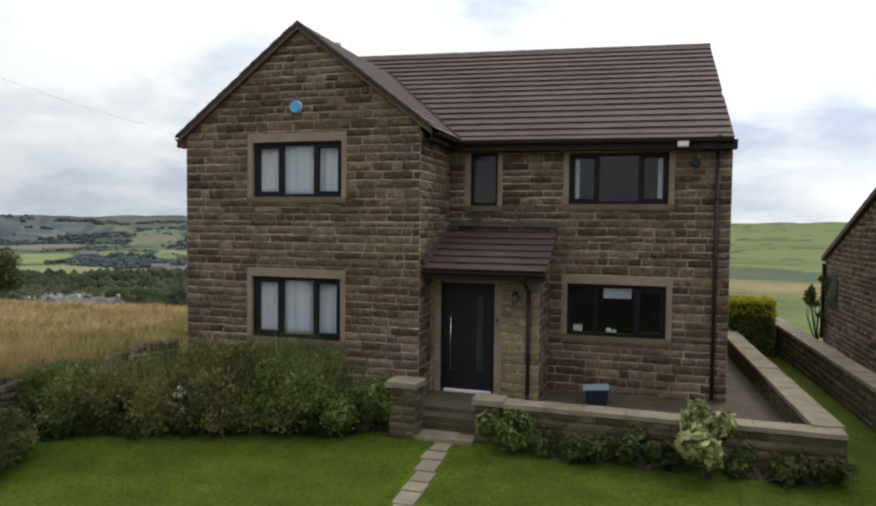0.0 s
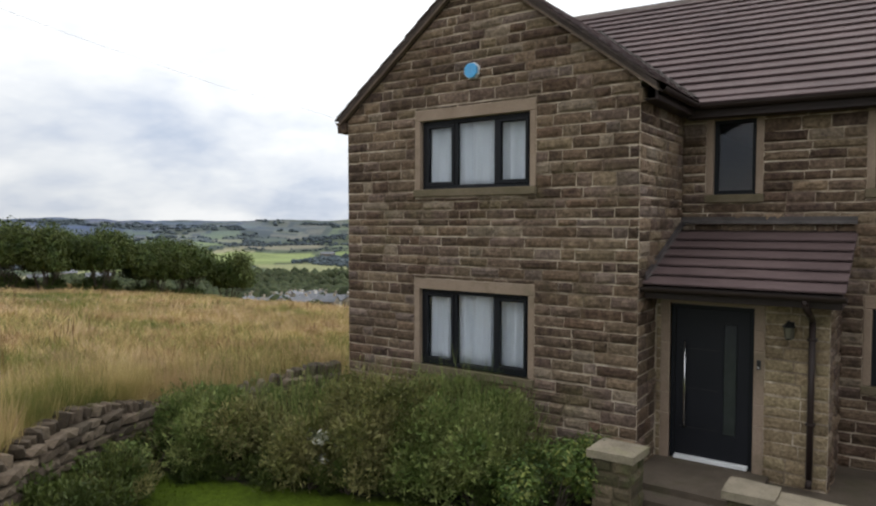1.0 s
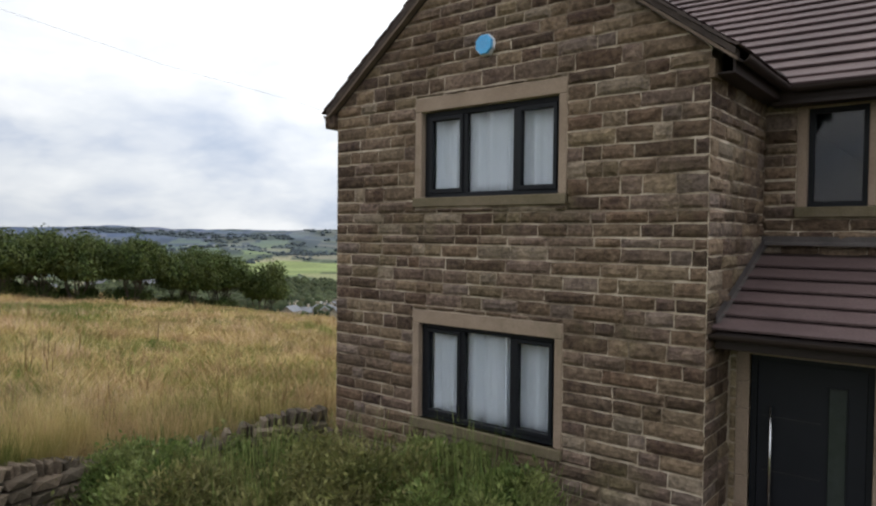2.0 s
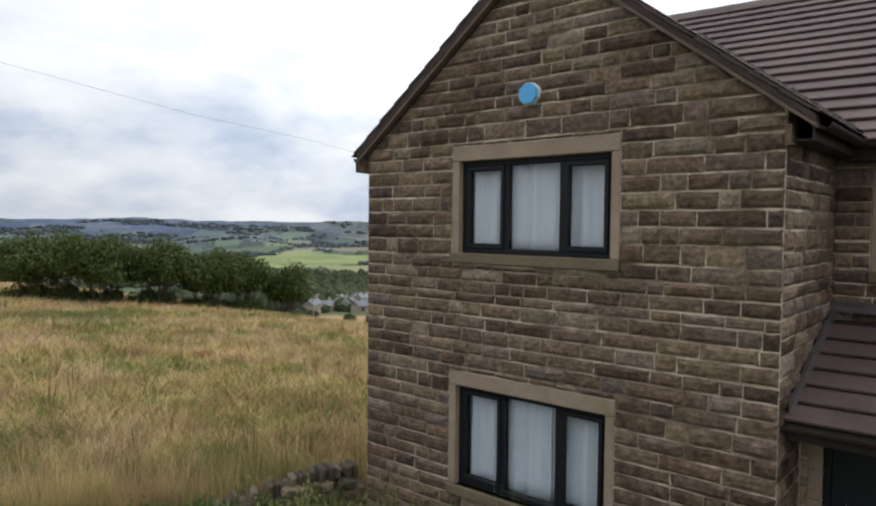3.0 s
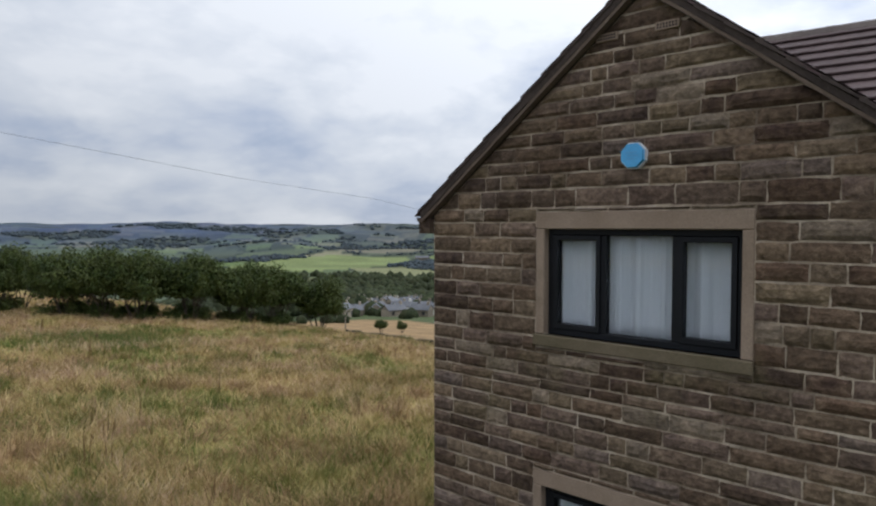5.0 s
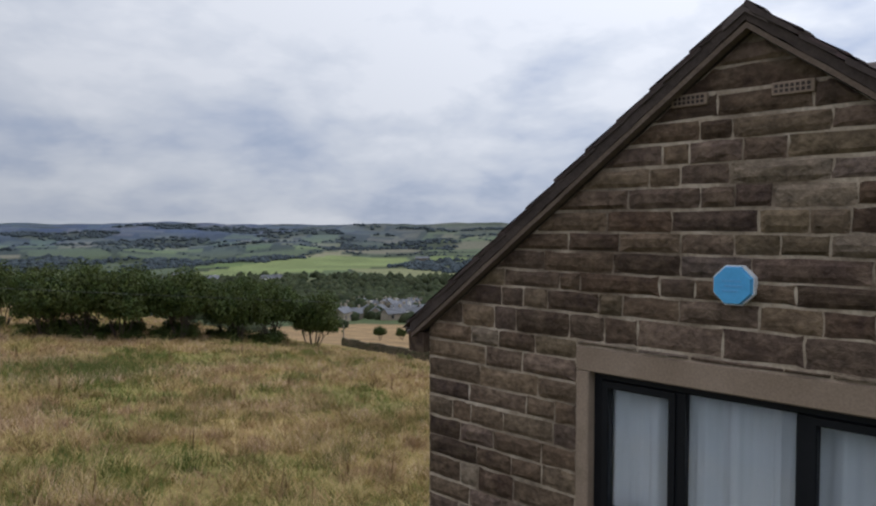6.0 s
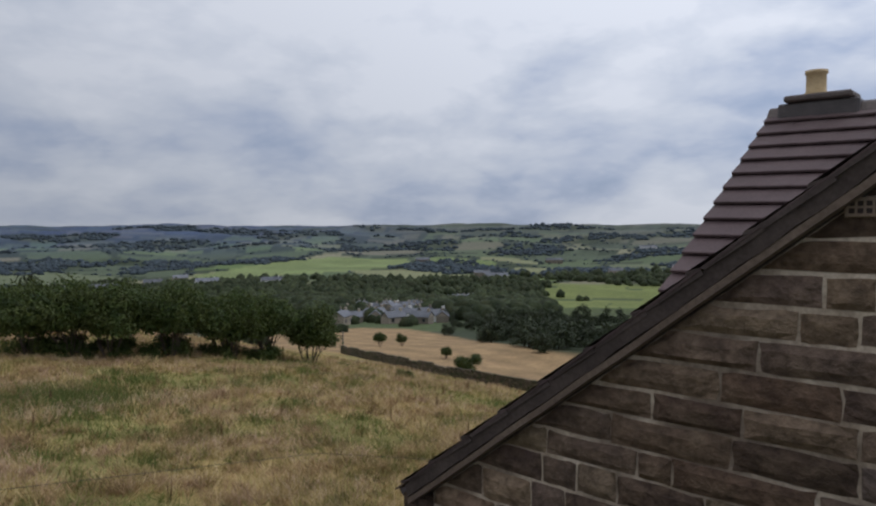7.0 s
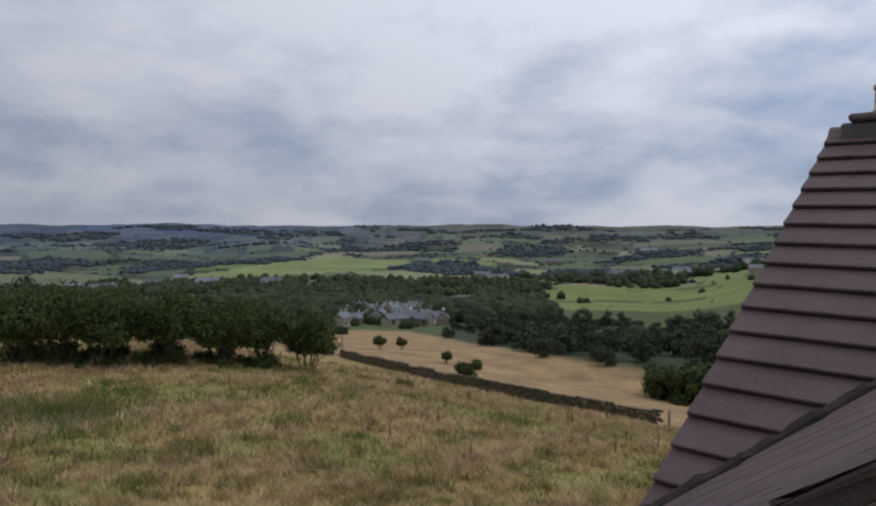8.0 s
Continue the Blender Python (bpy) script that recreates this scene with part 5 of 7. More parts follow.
# gutters and pipes
def gutter(a, b, r, parent):
    """Half-round gutter between two points on a level line."""
    a, b = Vector(a), Vector(b)
    d = (b - a).normalized()
    side = d.cross(Vector((0, 0, 1)))
    bm = bmesh.new()
    prof = [(math.cos(t) * r, math.sin(t) * r) for t in np.linspace(math.pi, math.tau, 9)] + [(math.cos(t) * r * 0.88, math.sin(t) * r * 0.88) for t in np.linspace(math.tau, math.pi, 9)]
    rings = [[bm.verts.new(p + side * x + Vector((0, 0, z))) for x, z in prof] for p in (a, b)]
    n = len(prof)
    for k in range(n):
        bm.faces.new((rings[0][k], rings[0][(k + 1) % n], rings[1][(k + 1) % n], rings[1][k]))
    bm.faces.new(rings[0][::-1])
    bm.faces.new(rings[1])
    bmesh.ops.recalc_face_normals(bm, faces=bm.faces)
    return part("gutter", bm, M_SOFFIT, parent, "dark half-round gutter")


gutter((GR + 0.05, EAVE_Y - 0.07, EAVE_Z - 0.075), (RX, EAVE_Y - 0.07, EAVE_Z - 0.075), 0.062, main_roof)
part("fascia", soft_box(GX + 0.05, MX, EAVE_Y + 0.02, EAVE_Y + 0.05, EAVE_Z - 0.24, EAVE_Z - 0.075, 0.004), M_SOFFIT, main_roof)
part("soffit", soft_box(GX + 0.05, MX, EAVE_Y + 0.05, MY, EAVE_Z - 0.24, EAVE_Z - 0.215, 0.004), M_SOFFIT, main_roof)
gutter((GR + 0.04, -0.02, gable_z(GR) - 0.085), (GR + 0.04, EAVE_Y, gable_z(GR) - 0.085), 0.055, house)
part("fascia", soft_box(GR - 0.05, GR - 0.025, 0.0, EAVE_Y + 0.1, gable_z(GR) - 0.22, gable_z(GR) - 0.085, 0.004), M_SOFFIT, house)
part("soffit", soft_box(GX, GR - 0.05, 0.0, EAVE_Y + 0.1, gable_z(GR) - 0.22, gable_z(GR) - 0.20, 0.004), M_SOFFIT, house)
gutter((-OUT - 0.07, -0.05, gable_z(-OUT) - 0.07), (-OUT - 0.07, 1.75, gable_z(-OUT) - 0.07), 0.055, house)
part("fascia", soft_box(-0.085, -0.06, 0.0, 1.8, gable_z(-OUT) - 0.22, gable_z(-OUT) - 0.06, 0.004), M_SOFFIT, house)
# stone corbels under the verge ends
for x0, x1 in ((-0.17, 0.0), (GX, GX + 0.05)):
    part("kneeler", rough_box(x0, x1, -0.07, 0.16, gable_z(-OUT) - 0.25, gable_z(-OUT) - 0.085, 2, 0.008, x0), M_STONE, house, "stone corbel under the eaves corner")
gutter((GX + 0.01, PE - 0.085, PZ0 - 0.085), (7.12, PE - 0.085, PZ0 - 0.085), 0.058, house)
part("fascia", soft_box(GX + 0.03, 7.07, PE + 0.0, PE + 0.03, PZ0 - 0.23, PZ0 - 0.07, 0.004), M_SOFFIT, house)
part("soffit", soft_box(GX + 0.03, 7.07, PE + 0.03, PY + 0.02, PZ0 - 0.225, PZ0 - 0.20, 0.004), M_SOFFIT, house)
part("downpipe", polytube([(6.72, PE - 0.085, PZ0 - 0.13), (6.72, PE - 0.085, PZ0 - 0.2), (6.74, PY - 0.075, PZ0 - 0.42), (6.74, PY - 0.075, 0.05), (6.74, PY - 0.13, -0.04)], 0.036, 10), M_SOFFIT, house, "dark brown plastic downpipe", True)
part("downpipe", polytube([(9.92, EAVE_Y - 0.07, EAVE_Z - 0.12), (9.92, EAVE_Y - 0.07, EAVE_Z - 0.2), (9.92, MY - 0.075, EAVE_Z - 0.45), (9.92, MY - 0.075, -0.05)], 0.036, 10), M_SOFFIT, house, "dark brown plastic downpipe", True)
for z in (1.7, 0.7):
    part("pipe_clip", soft_box(6.69, 6.79, PY - 0.115, PY, z, z + 0.03, 0.004), M_SOFFIT, house)
for z in (3.6, 2.2, 0.9):
    part("pipe_clip", soft_box(9.87, 9.97, MY - 0.115, MY, z, z + 0.03, 0.004), M_SOFFIT, house)

# air bricks high in the gable
for x, z in ((2.155, 6.335), (2.72, 6.335)):
    bm = soft_box(x - 0.108, x + 0.108, -0.030, 0.0, z - 0.036, z + 0.036, 0.005)
    brick = part("air_brick", bm, M_DRESSED, gable_wall, "buff air brick with rows of small slots")
    bm = bmesh.new()
    for i in range(7):
        for k in range(2):
            add_box(bm, x - 0.092 + i * 0.027, x - 0.074 + i * 0.027, -0.0315, -0.029, z - 0.022 + k * 0.026, z - 0.004 + k * 0.026)
    part("slot_grid", bm, M_SOFFIT if x < 2.4 else M_VERGE, brick)

# ---- front door ----
door = new("front_door")
door.parent = house
tagged(door, "anthracite front door with a long steel bar handle, closed")
x0, x1, z0, z1 = DOOR
yd = PY + 0.05
bm = bmesh.new()
for a in ((x0, x0 + 0.055, yd, yd + 0.07, z0, z1), (x1 - 0.055, x1, yd, yd + 0.07, z0, z1), (x0 + 0.055, x1 - 0.055, yd, yd + 0.07, z1 - 0.055, z1)):
    add_box(bm, *a)
part("door_frame", bm, M_ANTHRACITE, door)
part("door_leaf", soft_box(x0 + 0.058, x1 - 0.058, yd + 0.015, yd + 0.06, z0 + 0.05, z1 - 0.058, 0.004), M_DOOR, door)
for i in range(3):
    bm = bmesh.new()
    add_box(bm, x0 + 0.10, x0 + 0.60, yd + 0.0125, yd + 0.016, z0 + 0.42 + i * 0.52, z0 + 0.428 + i * 0.52)
    part("door_groove", bm, M_BLACK, door)
gx0, gx1 = x0 + 0.665, x0 + 0.80
part("glazing_bead", ring_frame(gx0 - 0.02, gx1 + 0.02, yd + 0.006, yd + 0.02, 0.36, 1.80, 0.02), M_ANTHRACITE, door)
bm = bmesh.new()
add_box(bm, gx0, gx1, yd + 0.009, yd + 0.0145, 0.38, 1.78)
M_OBSCURE = mat("obscure_glass", [(0.020, 0.023, 0.028), (0.032, 0.036, 0.042)], 8, 120, 0.15, 0.18, 0.3, 0.002, spec=0.7)
part("glazed_strip", bm, M_OBSCURE, door, "narrow obscure glazed strip")
handle = part("door_handle", polytube([(x0 + 0.19, yd - 0.045, 0.40), (x0 + 0.19, yd - 0.045, 1.56)], 0.014, 10), M_CHROME, door, "long vertical brushed steel bar handle", True)
bm = bmesh.new()
for z in (0.52, 1.44):
    tube(bm, (x0 + 0.19, yd + 0.016, z), (x0 + 0.19, yd - 0.045, z), 0.009, 0.009, 8)
part("handle_post", bm, M_CHROME, door)
part("threshold", soft_box(x0 + 0.06, x1 - 0.06, yd - 0.055, yd + 0.05, z0, z0 + 0.048, 0.006), M_WHITE, door, "pale threshold strip")
for a, b in ((x0 - 0.12, x0), (x1, x1 + 0.12)):
    zz = -0.05
    for h in (0.62, 0.28, 0.66, 0.26, 0.28):
        part("door_jamb", soft_box(a, b, PY - 0.014, PY + 0.2, zz, zz + h - 0.006, 0.006), M_DRESSED, door)
        zz += h
part("door_lintel", soft_box(x0 - 0.12, x1 + 0.12, PY - 0.016, PY + 0.2, z1 + 0.004, z1 + 0.10, 0.006), M_DRESSED, door)

# ---- things on the walls ----
alarm = thing("alarm_box", "octagonal blue burglar alarm box with a pale rim on the gable", "alarm box", (2.442, -0.03, 5.256))
AR = 0.122


def octagon(r0, y0, r1, y1):
    bm = bmesh.new()
    rings = [[bm.verts.new((r * math.cos(radians(22.5 + 45 * k)), y, r * math.sin(radians(22.5 + 45 * k)))) for k in range(8)] for r, y in ((r0, y0), (r1, y1))]
    for k in range(8):
        bm.faces.new((rings[0][k], rings[1][k], rings[1][(k + 1) % 8], rings[0][(k + 1) % 8]))
    bm.faces.new(rings[1])
    bm.faces.new(rings[0][::-1])
    bmesh.ops.recalc_face_normals(bm, faces=bm.faces)
    return bm


part("back_plate", octagon(AR, 0.03, AR * 1.0, -0.03), M_WHITE, alarm, "white rim")
part("cover", octagon(AR * 0.95, -0.028, AR * 0.88, -0.062), M_BLUE, alarm, "bright blue cover")
bm = bmesh.new()
for i, (a, b) in enumerate(((-0.055, 0.05), (-0.04, 0.06), (-0.05, 0.035))):
    add_box(bm, a, b, -0.0645, -0.0615, 0.02 - i * 0.028, 0.032 - i * 0.028)
part("lettering_bar", bm, mat("alarm_print", [(0.12, 0.36, 0.66), (0.13, 0.38, 0.68)], 5, 50, 0.05, 0.5, 0.0), alarm)

lantern = thing("wall_lantern", "small black wall lantern beside the porch door", "wall lamp", (6.50, PY - 0.03, 1.80))
part("back_plate", soft_box(-0.045, 0.045, -0.0, 0.03, -0.10, 0.10, 0.006), M_BLACK, lantern)
part("lamp_arm", polytube([(0, 0.0, 0.05), (0, -0.05, 0.09), (0, -0.10, 0.07)], 0.009), M_BLACK, lantern)
part("lamp_glass", lathe([(0.045, -0.08), (0.06, 0.05), (0.02, 0.055)], 6, (0, -0.10, 0)), mat("lantern_glass", [(0.10, 0.09, 0.07), (0.14, 0.13, 0.10)], 4, 40, 0.1, 0.15, 0.0), lantern)
part("lamp_cap", lathe([(0.075, 0.05), (0.03, 0.10), (0.008, 0.13)], 6, (0, -0.10, 0)), M_BLACK, lantern)
part("lamp_foot", lathe([(0.03, -0.10), (0.05, -0.08)], 6, (0, -0.10, 0)), M_BLACK, lantern)

bell = thing("doorbell", "black video doorbell on the stone door jamb", "doorbell", (x1 + 0.06, PY - 0.014, 1.34))
part("bell_body", soft_box(-0.022, 0.022, -0.028, 0.0, -0.06, 0.06, 0.006, 2), M_BLACK, bell)
part("bell_button", lathe([(0.012, 0.0), (0.012, 0.004)], 14), M_GREYBOX, bell).matrix_basis = pose(0, -0.028, -0.03, 90)

light = thing("security_light", "pale grey security light box under the gutter", "security light", (9.31, EAVE_Y - 0.02, EAVE_Z - 0.27))
part("light_body", soft_box(-0.10, 0.10, -0.12, 0.04, -0.055, 0.055, 0.012, 2), M_GREYBOX, light)
part("light_lens", soft_box(-0.08, 0.08, -0.128, -0.12, -0.04, 0.03, 0.002), M_WHITE, light)
cam_box = thing("wall_vent", "small dark round extractor vent on the front wall", "vent", (9.55, MY - 0.03, 4.27))
part("vent_hood", lathe([(0.085, 0.0), (0.085, 0.05), (0.06, 0.07)], 16), M_BLACK, cam_box).matrix_basis = pose(0, 0.02, 0, 90)

# items on the kitchen sill
sill_z = W_KITCHEN[2] + 0.01
part("window_board", soft_box(W_KITCHEN[0] - 0.05, W_KITCHEN[1] + 0.05, MY + 0.16, MY + 0.46, W_KITCHEN[2] - 0.03, sill_z, 0.006), M_WHITE, house)
wbox = thing("sill_box", "small white box standing on the kitchen window board", "box", (7.46, MY + 0.32, sill_z))
part("box_body", soft_box(-0.085, 0.085, -0.03, 0.03, 0.0, 0.13, 0.005), M_WHITE, wbox)
part("box_lid", soft_box(-0.088, 0.088, -0.033, 0.033, 0.13, 0.15, 0.005), M_GREYBOX, wbox)
for x, h in ((8.05, 0.11), (8.15, 0.08)):
    vase = thing("sill_pot", "small white pot on the kitchen window board", "pot", (x, MY + 0.32, sill_z))
    part("pot_body", lathe([(0.035, 0), (0.05, h * 0.6), (0.04, h), (0.033, h), (0.04, h * 0.6)], 16), M_WHITE, vase, smooth=True)
    sb = bmesh.new()
    for k in range(5):
        tube(sb, (0, 0, h * 0.9), (0.05 * math.cos(k * 1.3), 0.04 * math.sin(k * 1.3), h + 0.07), 0.004, 0.001, 4)
    part("plant_stems", sb, M_LEAF_DARK, vase)

blind = thing("roller_blind", "short pale roller blind inside the kitchen window", "blind", (8.22, MY + 0.20, 1.78))
part("blind_cloth", soft_box(-0.27, 0.25, 0.0, 0.006, -0.07, 0.09, 0.002), M_CURTAIN, blind)
part("blind_roller", polytube([(-0.28, 0.02, 0.10), (0.26, 0.02, 0.10)], 0.02, 8), M_WHITE, blind)

# overhead telephone wire
wire_pts = [(0.02, 1.1, 4.62), (-0.55, -0.4, 4.95), (-0.80, -2.0, 5.12), (-0.78, -4.0, 5.36), (-0.70, -8.0, 5.95), (-0.5, -16.0, 7.3)]
tagged(part("telephone_wire", polytube(wire_pts, 0.0013, 5), M_BLACK), "thin black overhead telephone wire fixed to the house side", "wire")

# ---- garden: steps, path, walls ----
pave = bmesh.new()
add_box(pave, GX, 11.05, -0.72, MY, -0.5, -0.10)
add_box(pave, MX, 10.95, MY, 8.9, -0.5, -0.10)
tagged(part("pavement", pave, M_CONCRETE), "worn concrete paving round the front of the house", "paving", kind="structure")

steps = thing("door_steps", "two worn stone steps up to the front door", "steps", (0, 0, 0))
part("landing", rough_box(GX + 0.03, 6.30, -0.42, PY + 0.05, -0.22, -0.022, 3, 0.008, 2), M_CONCRETE, steps)
part("step", rough_box(4.98, 6.24, -0.80, -0.40, -0.42, -0.19, 3, 0.008, 5), M_GARDEN_STONE, steps)
part("step", rough_box(5.06, 6.18, -1.22, -0.78, -0.60, -0.30, 3, 0.010, 7), M_COPING, steps)

path = thing("garden_path", "narrow strip of worn pale stone flags across the lawn", "path")
rp = random.Random(8)
yy = -1.25
while yy > -6.6:
    d = rp.uniform(0.34, 0.52)
    cx = 5.73 + (yy + 1.2) * -0.088 + rp.uniform(-0.02, 0.02)
    w = rp.uniform(0.135, 0.165)
    zt = gz(cx, yy - d / 2) + 0.018 + rp.uniform(-0.006, 0.006)
    part("flagstone", rough_box(cx - w, cx + w, yy - d + 0.015, yy - 0.01, zt - 0.07, zt, 2, 0.012, yy), M_COPING, path)
    yy -= d


def stone_wall(name, label, a, b, top, base, width, seed, coping=True, cap=120, near=None, category="garden wall", cap_out=0.04):
    """A coursed wall from a to b (plan points), with coping slabs."""
    a, b = Vector((*a, 0)), Vector((*b, 0))
    length = (b - a).length
    turn = math.atan2((b - a).y, (b - a).x)
    w = thing(name, label, category)
    m0 = Matrix.Translation(a) @ Matrix.Rotation(turn, 4, "Z")
    bm = bmesh.new()
    add_box(bm, 0, length, 0, width, base, top - 0.07, m0)
    core = part("wall_core", bm, M_GARDEN_STONE, w)
    lay_stones(core, m0, length, base, top - 0.07, [], None, seed, near=near, cap=cap, meshes=GARDEN_MESH, name="wall_stone", mean=0.13, proud=(0.015, 0.04))
    m1 = m0 @ Matrix.Translation((length, width, 0)) @ Matrix.Rotation(math.pi, 4, "Z")
    lay_stones(core, m1, length, base, top - 0.07, [], None, seed + 1, near=lambda x, z: False, meshes=GARDEN_MESH, name="wall_stone", mean=0.13, proud=(0.015, 0.04))
    if coping:
        r, x = random.Random(seed), 0.0
        while x < length - 0.01:
            d = min(r.uniform(0.55, 0.9), length - x)
            if length - x - d < 0.3:
                d = length - x
            bm = rough_box(x + 0.004, x + d - 0.004, -cap_out, width + cap_out, top - 0.07, top + r.uniform(-0.006, 0.006), 3, 0.010, x + seed)
            bmesh.ops.transform(bm, matrix=m0, verts=bm.verts)
            part("coping_stone", bm, M_COPING, w)
            x += d
    return w


def pillar(x0, x1, y0, y1, top, base, seed):
    p = thing("gate_pillar", "squat stone gate pillar with a worn flat cap", "gate pillar", group="pillars at the garden steps")
    bm = bmesh.new()
    add_box(bm, x0, x1, y0, y1, base, top - 0.08)
    core = part("pillar_core", bm, M_GARDEN_STONE, p)
    lay_stones(core, Matrix.Translation((x0, y0, 0)), x1 - x0, base, top - 0.08, [], None, seed, meshes=GARDEN_MESH, name="wall_stone", lengths=(0.18, 0.32))
    lay_stones(core, Matrix.Translation((x1, y0, 0)) @ Matrix.Rotation(radians(90), 4, "Z"), y1 - y0, base, top - 0.08, [], None, seed + 1, meshes=GARDEN_MESH, name="wall_stone", lengths=(0.18, 0.32))
    part("pillar_cap", rough_box(x0 - 0.05, x1 + 0.05, y0 - 0.05, y1 + 0.05, top - 0.085, top, 3, 0.014, seed), M_COPING, p)


pillar(4.80, 5.24, -1.22, -0.82, 0.55, -0.5, 41)
pillar(6.18, 6.58, -1.01, -0.66, 0.335, -0.5, 43)
stone_wall("garden_wall", "low mossy stone garden wall with worn coping slabs", (6.62, -1.0), (11.42, -1.02), 0.30, -0.5, 0.30, 51)
stone_wall("garden_wall", "low stone side wall with pale coping slabs", (11.42, -0.72), (11.02, 8.2), 0.32, -0.5, 0.34, 53, cap=60)
stone_wall("boundary_wall", "stone boundary wall with flat coping beside the grass strip", (12.95, -3.0), (12.45, 10.6), 0.46, -0.6, 0.34, 55, cap=60)

# storage box by the wall
tub = thing("recycling_box", "dark blue plastic box with a pale lid askew", "storage box", (7.93, 1.05, -0.10))
tub.scale = (0.85, 0.85, 0.85)
bm = bmesh.new()
rings = [[bm.verts.new((x * k, y * k, z)) for x, y in ((-0.24, -0.17), (0.24, -0.17), (0.24, 0.17), (-0.24, 0.17))] for k, z in ((0.86, 0.0), (1.0, 0.30), (1.05, 0.30), (1.05, 0.33), (0.97, 0.33), (0.84, 0.03))]
for a, b in zip(rings, rings[1:]):
    for k in range(4):
        bm.faces.new((a[k], a[(k + 1) % 4], b[(k + 1) % 4], b[k]))
bm.faces.new(rings[0][::-1])
bm.faces.new(rings[-1])
part("tub", bm, M_BOXBLUE, tub)
lid = part("lid", soft_box(-0.27, 0.27, -0.19, 0.19, 0.0, 0.025, 0.008), M_PAPER, tub, "pale blue-white lid")
lid.matrix_basis = pose(-0.02, -0.02, 0.335, 6, -5, 4)

# ---- dry stone wall at the field's edge ----
dry = thing("drystone_wall", "tumbledown drystone wall with upright cope stones, half overgrown", "drystone wall")
rd = random.Random(19)
DRY_LINE = [(-0.40, 0.10), (-0.85, -0.9), (-1.52, -2.4), (-1.35, -3.3), (-0.95, -4.3), (-0.1, -5.6), (0.9, -7.0)]


def along_line(line, s):
    for (xa, ya), (xb, yb) in zip(line, line[1:]):
        d = math.hypot(xb - xa, yb - ya)
        if s <= d:
            return xa + (xb - xa) * s / d, ya + (yb - ya) * s / d, math.atan2(yb - ya, xb - xa)
        s -= d
    return (*line[-1], 0.0)


def boulder_mesh(seed, material, name):
    bm = bmesh.new()
    bmesh.ops.create_icosphere(bm, subdivisions=1, radius=0.5)
    for v in bm.verts:
        v.co = Vector((max(-0.42, min(0.42, v.co.x * 1.25)), max(-0.42, min(0.42, v.co.y * 1.25)), max(-0.40, min(0.40, v.co.z * 1.25))))
        v.co += noise.noise_vector(v.co * 2 + Vector((seed, 0, 0))) * 0.10
    return finish(bm, name, material)


DRY_MESH = [boulder_mesh(3.7 * k, M_DRYSTONE, "wall_stone") for k in range(6)]
total = sum(math.hypot(b[0] - a[0], b[1] - a[1]) for a, b in zip(DRY_LINE, DRY_LINE[1:]))
count, rest = 0, []
DRY_ARR = []
for me in DRY_MESH:
    DRY_ARR.append((np.array([v.co[:] for v in me.vertices]), np.array([tuple(p.vertices) for p in me.polygons])))
z = -0.45
while z < 0.62:
    h = rd.uniform(0.10, 0.15)
    s = rd.uniform(0, 0.15)
    while s < total:
        L = rd.uniform(0.18, 0.40)
        x, y, ang = along_line(DRY_LINE, s)
        lim = 0.27 + 0.12 * math.sin(s * 1.7) + (0.14 if s > 2.5 else 0.2 * max(0.0, 1.2 - s))
        if z < lim:
            for side in (-0.12, 0.12):
                m = Matrix.Translation((x - math.sin(ang) * side, y + math.cos(ang) * side, z + h / 2)) @ Matrix.Rotation(ang + rd.uniform(-0.15, 0.15), 4, "Z") @ Matrix.Rotation(rd.uniform(-0.08, 0.08), 4, "Y") @ Matrix.Diagonal((L * 1.15, 0.30, h * 1.25, 1))
                if count < 260 and z > 0.05:
                    piece("wall_stone", DRY_MESH[rd.randrange(6)], dry, m)
                    count += 1
                else:
                    rest.append((*DRY_ARR[rd.randrange(6)], m))
        s += L
    z += h
s = 0.0
while s < total:                                   # upright copes
    x, y, ang = along_line(DRY_LINE, s)
    L = rd.uniform(0.07, 0.12)
    lim = 0.27 + 0.12 * math.sin(s * 1.7) + (0.14 if s > 2.5 else 0.2 * max(0.0, 1.2 - s))
    if rd.random() < 0.8:
        m = Matrix.Translation((x, y, lim + 0.10)) @ Matrix.Rotation(ang + rd.uniform(-0.2, 0.2), 4, "Z") @ Matrix.Rotation(rd.uniform(-0.35, 0.35), 4, "Y") @ Matrix.Diagonal((L, 0.34, rd.uniform(0.2, 0.32), 1))
        piece("cope_stone", DRY_MESH[rd.randrange(6)], dry, m)
    s += L * 1.1
join_boxes("wall_hearting", rest, M_DRYSTONE, dry, "rough drystone courses")

